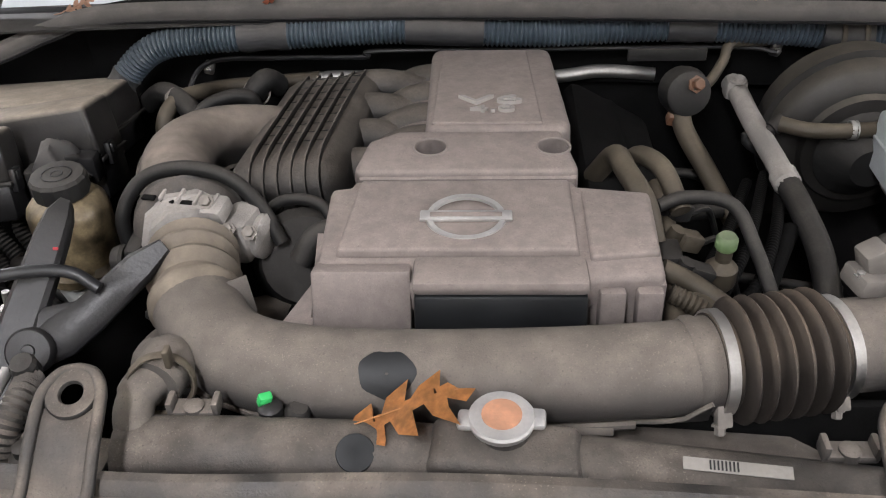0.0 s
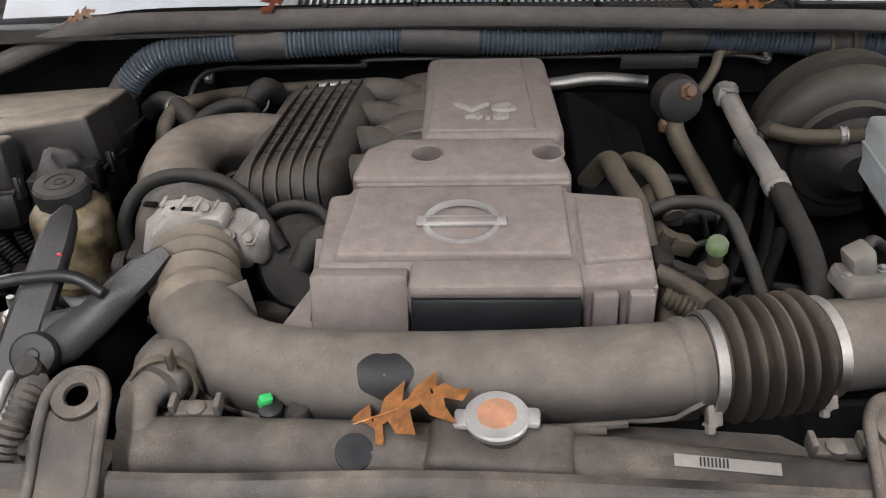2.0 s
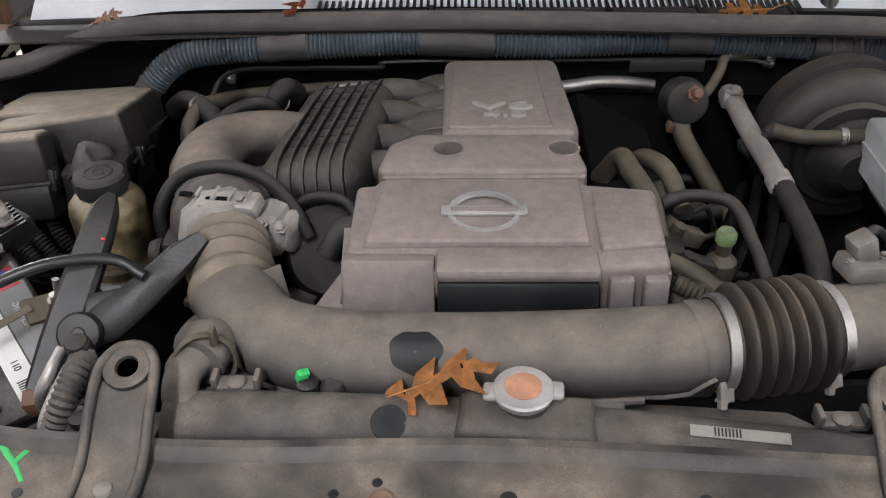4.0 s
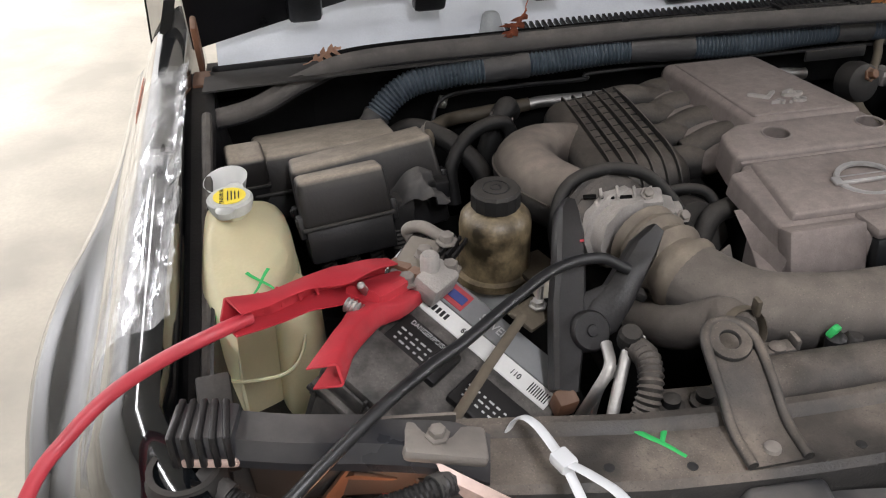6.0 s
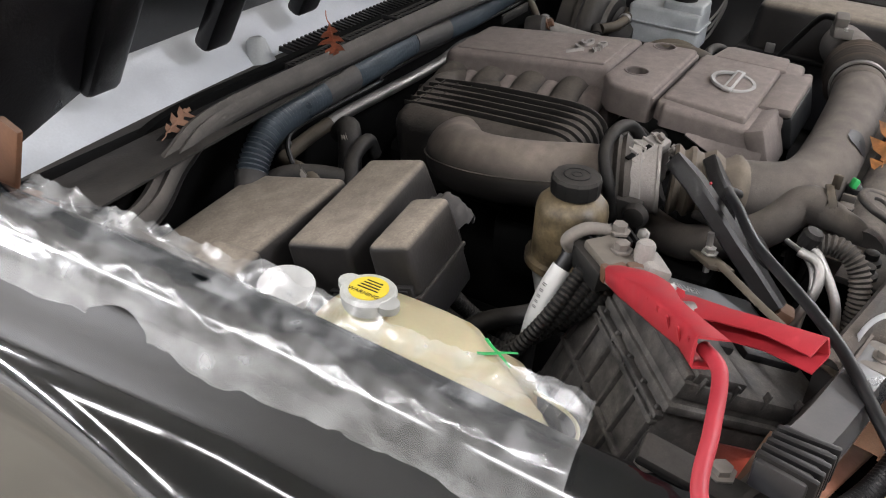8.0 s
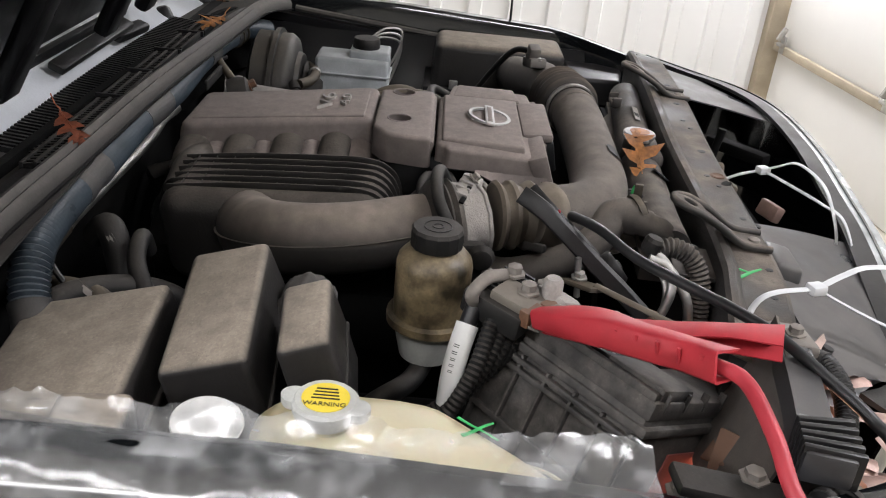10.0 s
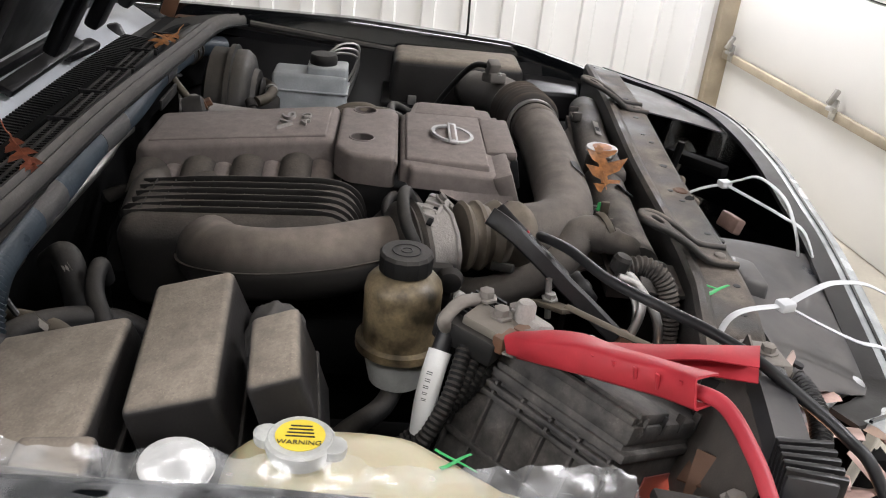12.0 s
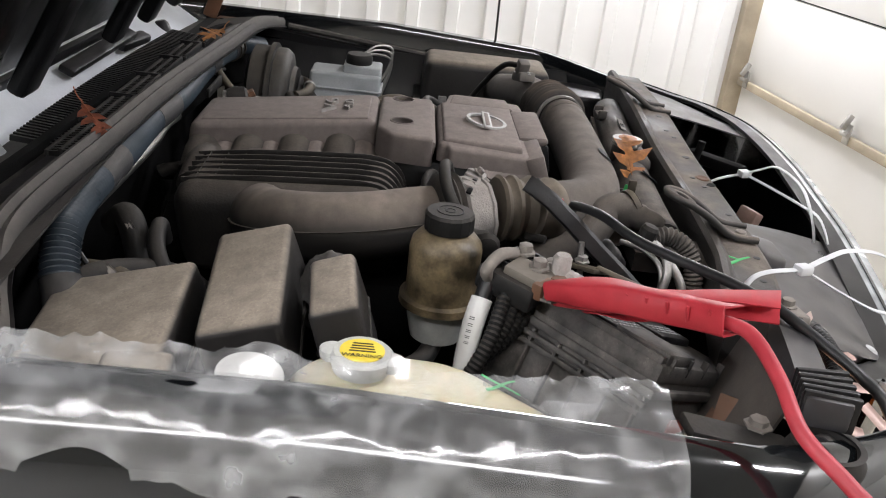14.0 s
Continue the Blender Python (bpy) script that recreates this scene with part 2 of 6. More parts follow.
def box(c, s, bevel=0.0, rot=(0, 0, 0), bm=None, seg=2, draft=1.0):
    """A box of size s round c, with rounded edges; draft: how far the top is drawn in."""
    b = bmesh.new()
    bmesh.ops.create_cube(b, size=1)
    for v in b.verts:
        k = draft if v.co.z > 0 else 1.0
        v.co = Vector((v.co.x * s[0] * k, v.co.y * s[1] * k, v.co.z * s[2]))
    if bevel > 0:
        bmesh.ops.bevel(b, geom=b.edges[:], offset=bevel, segments=seg, profile=0.5, affect="EDGES")
    bmesh.ops.transform(b, matrix=pose(*c, *rot), verts=b.verts)
    return join(bm, b)


def join(bm, b):
    if bm is None:
        return b
    me = bpy.data.meshes.new("tmp")
    b.to_mesh(me)
    b.free()
    bm.from_mesh(me)
    bpy.data.meshes.remove(me)
    return bm


def slab(outline, z0, z1, bevel=0.004, lift=None, bm=None, inset=0.0):
    """An upright prism over a plan outline, its top edges rounded; lift(x, y) raises it."""
    b = bmesh.new()
    low = [b.verts.new((x, y, z0)) for x, y in outline]
    f = b.faces.new(low)
    up = bmesh.ops.extrude_face_region(b, geom=[f])
    top = [g for g in up["geom"] if isinstance(g, bmesh.types.BMVert)]
    cx, cy = sum(p[0] for p in outline) / len(outline), sum(p[1] for p in outline) / len(outline)
    for v in top:
        v.co.z = z1
        v.co.x += (cx - v.co.x) * inset
        v.co.y += (cy - v.co.y) * inset
    if bevel > 0:
        edges = [e for e in b.edges if any(v.co.z > z1 - 1e-6 for v in e.verts)]
        bmesh.ops.bevel(b, geom=edges, offset=bevel, segments=3, profile=0.5, affect="EDGES")
    if lift:
        for v in b.verts:
            v.co.z += lift(v.co.x, v.co.y)
    return join(bm, b)


def curve(pts, n=8):
    """A smooth line through the points."""
    p = [Vector(q) for q in pts]
    p = [2 * p[0] - p[1], *p, 2 * p[-1] - p[-2]]
    out = []
    for i in range(1, len(p) - 2):
        a, b, c, d = p[i - 1 : i + 3]
        for k in range(n):
            t = k / n
            out.append(0.5 * (2 * b + (c - a) * t + (2 * a - 5 * b + 4 * c - d) * t * t + (3 * b - a - 3 * c + d) * t**3))
    out.append(p[-2])
    return out


def even(line, step):
    """The line cut into even steps."""
    acc = [0.0]
    for a, b in zip(line, line[1:]):
        acc.append(acc[-1] + (b - a).length)
    count = max(2, round(acc[-1] / step))
    out, j = [], 0
    for i in range(count + 1):
        s = acc[-1] * i / count
        while j < len(acc) - 2 and acc[j + 1] < s:
            j += 1
        span = acc[j + 1] - acc[j]
        out.append(line[j].lerp(line[j + 1], (s - acc[j]) / span if span > 1e-9 else 0))
    return out


def sweep(line, radius, seg=14, squash=(1, 1), bm=None, up=(0, 0, 1)):
    """A round bar along a line of points; radius: a number, or one from the share of its length."""
    b = bm or bmesh.new()
    rings, side = [], None
    for i, p in enumerate(line):
        d = (line[min(i + 1, len(line) - 1)] - line[max(i - 1, 0)]).normalized()
        if side is None:
            side = d.cross(Vector(up))
            if side.length < 1e-3:
                side = d.cross(Vector((1, 0, 0)))
        side = (side - d * side.dot(d)).normalized()
        over = side.cross(d)
        r = radius(i / (len(line) - 1)) if callable(radius) else radius
        rings.append([b.verts.new(p + side * (r * squash[0] * math.cos(a)) + over * (r * squash[1] * math.sin(a))) for a in (2 * math.pi * k / seg for k in range(seg))])
    for one, two in zip(rings, rings[1:]):
        for k in range(seg):
            b.faces.new((one[k], one[(k + 1) % seg], two[(k + 1) % seg], two[k]))
    b.faces.new(rings[0])
    b.faces.new(rings[-1][::-1])
    return b


def pipe(pts, r, seg=12, n=8, bm=None, squash=(1, 1)):
    return sweep(curve(pts, n), r, seg, squash, bm)


def ribbed(pts, r, pitch=0.008, depth=0.12, seg=16, bm=None):
    line = even(curve(pts, 12), pitch / 4)
    k = [1.0, 1.0 - depth * 0.5, 1 - depth, 1.0 - depth * 0.5]
    count = len(line) - 1
    return sweep(line, lambda u: r * k[round(u * count) % 4], seg, bm=bm)


def lathe(profile, at=(0, 0, 0), seg=24, rot=(0, 0, 0), bm=None):
    """A turned form: (radius, height) pairs round the upright, then laid to rot at at."""
    b = bmesh.new()
    rings = []
    for r, z in profile:
        rings.append([b.verts.new((r * math.cos(2 * math.pi * k / seg), r * math.sin(2 * math.pi * k / seg), z)) for k in range(seg)])
    for one, two in zip(rings, rings[1:]):
        for k in range(seg):
            b.faces.new((one[k], one[(k + 1) % seg], two[(k + 1) % seg], two[k]))
    b.faces.new(rings[0][::-1])
    b.faces.new(rings[-1])
    bmesh.ops.transform(b, matrix=pose(*at, *rot), verts=b.verts)
    return join(bm, b)


def bolt(at, r=0.006, h=0.006, rot=(0, 0, 0), bm=None):
    b = lathe([(r * 1.5, 0), (r * 1.5, h * 0.25), (r, h * 0.3), (r, h), (r * 0.8, h * 1.1)], at, 6, rot)
    return join(bm, b)


def profile_bar(section, line, bm=None):
    """A (side, height) section drawn along a line of plan points with heights."""
    b = bm or bmesh.new()
    rings = []
    for i, p in enumerate(line):
        d = line[min(i + 1, len(line) - 1)] - line[max(i - 1, 0)]
        d.z = 0
        d.normalize()
        side = Vector((-d.y, d.x, 0))
        rings.append([b.verts.new(p + side * s + Vector((0, 0, h))) for s, h in section])
    m = len(section)
    for one, two in zip(rings, rings[1:]):
        for k in range(m):
            b.faces.new((one[k], one[(k + 1) % m], two[(k + 1) % m], two[k]))
    b.faces.new(rings[0])
    b.faces.new(rings[-1][::-1])
    return b


def lettering(words, size, m, material, parent, name="lettering", depth=0.0006):
    c = bpy.data.curves.new("words", "FONT")
    c.body, c.size, c.extrude, c.align_x, c.align_y = words, size, depth, "CENTER", "CENTER"
    ob = bpy.data.objects.new("words", c)
    scene.collection.objects.link(ob)
    bpy.context.view_layer.update()
    me = bpy.data.meshes.new_from_object(ob.evaluated_get(bpy.context.evaluated_depsgraph_get()))
    bpy.data.objects.remove(ob)
    b = bmesh.new()
    b.from_mesh(me)
    bpy.data.meshes.remove(me)
    bmesh.ops.transform(b, matrix=m, verts=b.verts)
    return part(name, b, material, parent)


def sheet(rows, thick=0.002, bm=None):
    """A thin sheet through a grid of points."""
    b = bmesh.new()
    v = [[b.verts.new(p) for p in row] for row in rows]
    for i in range(len(v) - 1):
        for k in range(len(v[0]) - 1):
            b.faces.new((v[i][k], v[i][k + 1], v[i + 1][k + 1], v[i + 1][k]))
    bmesh.ops.recalc_face_normals(b, faces=b.faces)
    if thick:
        bmesh.ops.solidify(b, geom=b.faces[:], thickness=thick)
    return join(bm, b)


def ring(at, r_out, r_in, h, rot=(0, 0, 0), seg=28, bm=None):
    b = bmesh.new()
    prof = [(r_in, 0), (r_out, 0), (r_out, h * 0.6), (r_out - h * 0.3, h), (r_in + h * 0.3, h), (r_in, h * 0.6)]
    rings = [[b.verts.new((r * math.cos(2 * math.pi * k / seg), r * math.sin(2 * math.pi * k / seg), z)) for k in range(seg)] for r, z in prof]
    for i in range(len(prof)):
        one, two = rings[i], rings[(i + 1) % len(prof)]
        for k in range(seg):
            b.faces.new((one[k], one[(k + 1) % seg], two[(k + 1) % seg], two[k]))
    bmesh.ops.transform(b, matrix=pose(*at, *rot), verts=b.verts)
    return join(bm, b)

# ---- the garage ----
def flat(name, x0, x1, y0, y1, z, material, label, category):
    b = box(((x0 + x1) / 2, (y0 + y1) / 2, z - 0.05), (x1 - x0, y1 - y0, 0.1))
    return solo(name, b, material, label, category, kind="structure")


flat("floor", -5, 4.1, -2.6, 8, 0.0, CONCRETE, "stained beige concrete garage floor", "floor")
flat("ceiling", -5, 4.1, -2.6, 8, 3.0, CEIL, "dull grey board garage ceiling", "ceiling")
# ribbed steel wall on the far side
wall = solo("wall_east", box((3.95, 3.4, 1.45), (0.1, 9.2, 2.9)), WALLMETAL, "white ribbed steel garage wall", "wall", kind="structure")
rib_mesh = None
for k in range(38):
    if rib_mesh is None:
        b = slab([(-0.024, -0.035), (0.0, -0.045), (0.0, 0.045), (-0.024, 0.035)], 0.0, 2.88, 0)
        rib_mesh = finish(b, "rib", WALLMETAL, 20)
    ob = new("rib", rib_mesh)
    ob.parent = wall
    ob.location = Vector((3.9, -1.05 + 0.235 * k, 0.01)) - wall.location
solo("wall_west", box((-5, 2.7, 1.45), (0.1, 10.6, 2.9)), WALLMETAL, "plain white garage wall", "wall", kind="structure")
solo("wall_north", box((-0.45, 8, 1.45), (9.1, 0.1, 2.9)), WALLMETAL, "plain white garage rear wall", "wall", kind="structure")
solo("wall_corner", box((3.86, -1.17, 1.45), (0.1, 0.1, 2.9), 0.006), WOODTRIM, "weathered wooden corner post beside the door", "post", kind="structure")
door = thing("door_1", (0, -1.7, 0), "white sectional garage door, closed", "garage door", kind="structure")
turn = math.degrees(math.atan2(0.2, 1.63))


def door_at(s, out, z):
    """A place on the door: s metres from its corner, out of its face, at height z."""
    a = radians(turn)
    return (3.85 - s * math.cos(a) - out * math.sin(a) * 1, -1.2 - s * math.sin(a) + out * math.cos(a), z)


for k in range(5):
    part("panel", box(door_at(4.4, -0.03, 0.265 + 0.535 * k), (8.8, 0.045, 0.525), 0.008, (0, 0, turn)), DOORWHITE, door)
part("rail", box(door_at(4.4, 0.015, 0.53), (8.8, 0.03, 0.045), 0.004, (0, 0, turn)), WOODTRIM, door, "weathered beige weather strip")
for s in (0.14, 1.23, 2.6, 4.2, 6.0):
    h = box(door_at(s, 0.03, 0.56), (0.05, 0.012, 0.1), 0.004, (0, 0, turn))
    h = lathe([(0.012, -0.03), (0.012, 0.03)], door_at(s, 0.045, 0.56), 10, (0, 90, turn), h)
    h = box(door_at(s, 0.05, 0.62), (0.02, 0.03, 0.08), 0.006, (25, 0, turn), h)
    part("hinge", h, STEEL, door, "zinc-plated door hinge")
for lx, ly, lz, power in LAMPS:
    fixture = thing("ceiling_light", (lx, ly, lz), "long lit fluorescent ceiling fixture, placed out of view", "ceiling light", "ceiling fixtures")
    part("housing", box((lx, ly, lz + 0.09), (0.16, 1.3, 0.06), 0.01), WHITE, fixture)
    for dx in (-0.04, 0.04):
        part("tube", lathe([(0.014, -0.6), (0.014, 0.6)], (lx + dx, ly, lz + 0.04), 10, (90, 0, 0)), TUBELIGHT, fixture)
    lamp = bpy.data.lights.new("strip_light", "AREA")
    lamp.shape, lamp.size, lamp.size_y, lamp.energy, lamp.color = "RECTANGLE", 0.16, 1.25, power, (0.975, 0.972, 1.04)
    ob = new("strip_light", lamp)
    ob.location = (lx, ly, lz - 0.01)
# ---- the truck ----
truck = thing("truck", (0, 1.2, 0), "black pickup truck with its hood open and front end stripped", "truck")


def fender_rows(side):
    rows = []
    for k in range(31):
        y = 0.30 + 1.30 * k / 30
        z = 1.118 + 0.025 * min(1.0, max(0.0, y - 0.5) / 0.4) - 0.16 * max(0.0, 0.5 - y)
        pull = 0.9 * max(0.0, 0.52 - y) ** 1.35
        arch = math.sqrt(max(0.0, 0.46**2 - (y - 0.78) ** 2))
        low = max(0.42, 0.40 + arch) if arch > 0 else 0.42
        flare = 0.058 * math.exp(-(((y - 0.76) / 0.3) ** 2))
        sec = [(-0.838, z - 0.09), (-0.842, z - 0.012), (-0.85, z + 0.004), (-0.868, z + 0.006), (-0.888, z - 0.003), (-0.906, z - 0.018), (-0.922, z - 0.04), (-0.935, z - 0.066), (-0.944, z - 0.09)]
        sec += [(-0.953 - 0.25 * flare, z - 0.108), (-0.962 - 0.6 * flare, z - 0.118), (-0.972 - 0.88 * flare, z - 0.127), (-0.978 - flare, z - 0.14), (-0.981 - 1.06 * flare, z - 0.16)]
        top = z - 0.19
        for j in range(8):
            u = j / 7
            sec.append((-0.983 - flare * (1.06 - 0.35 * u * u), top + (low - top) * u))
        rows.append([Vector((side * -(x + pull), y, zz)) for x, zz in sec])
    return rows


for side in (-1, 1):
    b = sheet(fender_rows(side), 0.003)
    part("fender", b, PAINT, truck, "glossy black front fender", 50)
    # bay side: painted channel and inner wing
    part("fender_channel", profile_bar([(-0.02, 0), (0.02, 0), (0.02, -0.02), (-0.02, -0.02)], [Vector((side * 0.825, 0.42 + 0.09 * k, 1.05 + 0.1 * max(0, 0.42 + 0.09 * k - 0.6))) for k in range(11)]), PAINT_MATT, truck)
    part("inner_wing", sheet([[Vector((side * (0.81 - (0, 0.02, 0.13, 0.2, 0.24)[j]), 0.4 + 0.09 * k, 1.085 - 0.12 * j)) for j in range(5)] for k in range(11)], 0.004), PAINT_MATT, truck)
    part("wing_seal", pipe([(side * 0.815, 0.5, 1.06), (side * 0.815, 0.8, 1.085), (side * 0.815, 1.15, 1.12)], 0.008, 8), SEAL, truck)
    wheel_part = part("tyre", lathe([(0.2, -0.12), (0.34, -0.125), (0.38, -0.1), (0.385, 0), (0.38, 0.1), (0.34, 0.125), (0.2, 0.12)], (side * 0.8, 0.78, 0.386), 36, (0, 90, 0)), RUBBER, truck, "black rubber tyre")
    part("rim", lathe([(0.02, 0.1), (0.2, 0.11), (0.2, 0.122), (0.03, 0.13)], (side * 0.8, 0.78, 0.386), 24, (0, 90 * side, 0)), STEEL, wheel_part)
    part("door_skin", sheet([[Vector((side * (0.93 + 0.015 * math.sin(3.1 * j / 5)), 1.62 + 0.25 * k, 0.4 + 0.16 * j)) for j in range(6)] for k in range(6)], 0.004), PAINT, truck, "glossy black front door")
    part("pillar", sheet([[Vector((side * (0.9 - 0.05 * k), 1.48 + 0.2 * k + 0.05 * j, 1.14 + 0.17 * k)) for j in range(3)] for k in range(4)], 0.02), PAINT, truck)
    mirror = part("mirror", box((side * 1.02, 1.85, 1.2), (0.2, 0.1, 0.16), 0.03, seg=3), BLACK, truck, "black door mirror")
# Unseen near-black sheets, added to close gaps where the bay is only shade.
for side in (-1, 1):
    part("side_gap_filler", box((side * 0.52, 0.85, 0.72), (0.4, 0.9, 0.02), 0.004), DARK, truck)
part("front_gap_filler", box((0, 0.3, 0.74), (1.64, 0.44, 0.02), 0.004), DARK, truck)
part("bay_floor_filler", box((0, 0.85, 0.5), (1.3, 1.0, 0.02)), DARK, truck)
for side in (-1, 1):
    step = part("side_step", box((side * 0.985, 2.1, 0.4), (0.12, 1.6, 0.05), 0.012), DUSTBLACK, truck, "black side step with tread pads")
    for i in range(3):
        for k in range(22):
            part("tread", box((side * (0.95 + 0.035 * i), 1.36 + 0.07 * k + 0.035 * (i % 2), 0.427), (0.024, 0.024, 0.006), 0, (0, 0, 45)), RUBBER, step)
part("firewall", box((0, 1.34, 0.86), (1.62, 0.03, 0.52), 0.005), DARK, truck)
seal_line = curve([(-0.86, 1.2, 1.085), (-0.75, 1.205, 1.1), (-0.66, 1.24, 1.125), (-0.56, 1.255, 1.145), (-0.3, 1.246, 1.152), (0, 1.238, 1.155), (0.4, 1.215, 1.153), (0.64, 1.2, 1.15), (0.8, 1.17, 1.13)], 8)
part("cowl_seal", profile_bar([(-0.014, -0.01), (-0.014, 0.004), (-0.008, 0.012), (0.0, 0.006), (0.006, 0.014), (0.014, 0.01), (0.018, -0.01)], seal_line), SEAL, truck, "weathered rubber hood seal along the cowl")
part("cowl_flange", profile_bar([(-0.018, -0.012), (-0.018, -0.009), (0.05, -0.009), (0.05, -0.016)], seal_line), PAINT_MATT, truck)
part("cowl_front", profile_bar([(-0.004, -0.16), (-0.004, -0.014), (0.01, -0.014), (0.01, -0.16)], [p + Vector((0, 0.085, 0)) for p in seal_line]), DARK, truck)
cowl = part("cowl_panel", sheet([[Vector((x, 1.235 + 0.05 * j - 0.05 * x * x, 1.138 - 0.008 * j)) for j in range(5)] for x in [-0.82 + 0.0911 * k for k in range(19)]], 0.003), DUSTBLACK, truck, "black plastic cowl panel")
for k in range(70):
    x = -0.28 + 0.0118 * k
    part("louver", box((x, 1.345 - 0.05 * x * x, 1.128), (0.005, 0.08, 0.008), 0, (6, 0, 0)), BLACK, cowl)
for k in range(6):
    x = -0.3 + 0.145 * k
    y, m = 1.285 - 0.05 * x * x, None
    for dy in (-0.018, 0.0, 0.018):
        m = box((x, y + dy, 1.147 - 0.16 * dy), (0.132, 0.005, 0.012), 0.001, bm=m)
    for q in range(13):
        m = box((x - 0.063 + 0.0105 * q, y, 1.146), (0.0035, 0.038, 0.009), 0, (-9, 0, 0), m)
    part("grille_insert", m, DUSTBLACK, cowl)
    part("clip_bar", box((x + 0.0725, y, 1.148), (0.006, 0.05, 0.014), 0.001), BLACK, cowl)
part("windscreen", sheet([[Vector((x, 1.4 + 0.17 * j - 0.05 * x * x, 1.108 + 0.105 * j)) for j in range(5)] for x in [-0.8 + 0.1 * k for k in range(17)]], 0.006), PALE_GLASS, truck, "windscreen with its pale reflection painted opaque")
part("roof", box((0, 2.75, 1.66), (1.5, 1.4, 0.06), 0.02), PAINT, truck)
for sx, sy, sz in ((-0.3, 1.405, 1.1), (0.606, 1.405, 1.09)):
    part("wiper_pivot", lathe([(0.03, 0), (0.022, 0.02), (0.016, 0.045), (0.01, 0.05)], (sx, sy, sz), 16, (-12, 0, 0)), BLACK if sx > 0 else FLUID, truck, "grey plastic wiper pivot cap")
b = box((0.2, 1.415, 1.152), (0.3, 0.03, 0.016), 0.006, (25, -3, -4))
part("wiper_arm", join(b, box((0.36, 1.405, 1.14), (0.12, 0.03, 0.02), 0.008, (20, 0, -10))), BLACK, truck, "black wiper arm")
part("wiper_blade", box((0.12, 1.44, 1.168), (0.5, 0.012, 0.026), 0.004, (25, -3, -6)), BLACK, truck, "black wiper blade")
# open hood, hinged behind the bay
a = radians(62)
hood_rows = []
for k in range(13):
    x = -0.84 + 0.14 * k
    droop = max(0.0, abs(x) - 0.55) / 0.3
    hood_rows.append([Vector((x, 1.45 - 1.1 * u * math.cos(a) - 0.08 * droop * (1 - u) ** 3, 1.2 + 1.1 * u * math.sin(a) - 0.03 * math.sin(math.pi * u) - 0.045 * droop * (1 - u) ** 6)) for u in (0, 0.1, 0.3, 0.5, 0.7, 0.9, 1.0)])
part("hood", sheet(hood_rows, 0.02), PAINT_MATT, truck, "open black hood, dark unpainted underside")
for side in (-1, 1):
    part("hood_hinge", join(box((side * 0.825, 1.335, 1.165), (0.01, 0.035, 0.1), 0.004, (20, 0, 0)), box((side * 0.825, 1.3, 1.118), (0.03, 0.06, 0.008), 0.003)), RUST, truck, "rusty steel hood hinge")
    for k in range(3):
        part("hood_rib", box((side * (0.2 + 0.22 * k), 1.44 - 0.4 * math.cos(a) - 0.02, 1.16 + 0.4 * math.sin(a) - 0.03), (0.06, 0.7, 0.03), 0.01, (180 - 62, 0, 0)), PAINT_MATT, truck)
part("antenna", pipe([(0.9, 0.613, 1.1), (0.9, 0.63, 1.6)], 0.003, 8), BLACK, truck)

# ---- radiator support and front ----
support = thing("radiator_support", (0, 0.36, 1.0), "dusty black steel radiator support with mounting holes", "radiator support")
def on_bar(x, y):
    """A place on the top of the support."""
    p = min(sup_line, key=lambda q: abs(q.x - x))
    return (x, y, p.z + 0.003 * min(1.0, max(0.0, (y - p.y + 0.022) / 0.052)))


sup_line = curve([(-0.6, 0.402, 1.1), (-0.46, 0.372, 1.104), (-0.39, 0.36, 1.106), (-0.233, 0.348, 1.108), (0.016, 0.343, 1.118), (0.36, 0.318, 1.124), (0.66, 0.30, 1.118)], 8)
part("crossbar", profile_bar([(-0.033, -0.07), (-0.032, -0.014), (-0.029, -0.005), (-0.022, 0.0), (0.03, 0.003), (0.035, 0.009), (0.04, 0.0115), (0.048, 0.0115), (0.053, 0.005), (0.053, -0.07)], sup_line), SUPPORT, support, angle=25)
part("flange", profile_bar([(-0.045, -0.078), (-0.045, -0.074), (-0.03, -0.06), (-0.03, -0.075)], sup_line), SUPPORT, support)
# Black discs on the surface stand for the shade inside drilled holes.
for x, y, z, r in ((-0.389, 0.349, 1.1075, 0.005), (-0.233, 0.338, 1.1095, 0.005), (-0.125, 0.345, 1.114, 0.0045), (-0.09, 0.355, 1.1165, 0.0045), (0.016, 0.338, 1.1195, 0.007), (-0.46, 0.365, 1.106, 0.005), (0.13, 0.33, 1.122, 0.005), (0.17, 0.335, 1.1235, 0.005), (0.27, 0.325, 1.125, 0.006), (0.4, 0.315, 1.126, 0.006)):
    part("hole", lathe([(r, -0.002), (r, 0.0005), (r * 0.9, 0.0006)], on_bar(x, y), 14), INK_AND_HOLES, support)
part("knockout", lathe([(0.012, -0.002), (0.012, 0.001), (0.009, 0.0022), (0.007, 0.0008)], on_bar(-0.085, 0.337), 16), RUST, support, "rusty knocked-out plug")
part("knockout", lathe([(0.011, -0.002), (0.011, 0.0006), (0.0, 0.0008)], on_bar(-0.108, 0.332), 16), DARK, support)


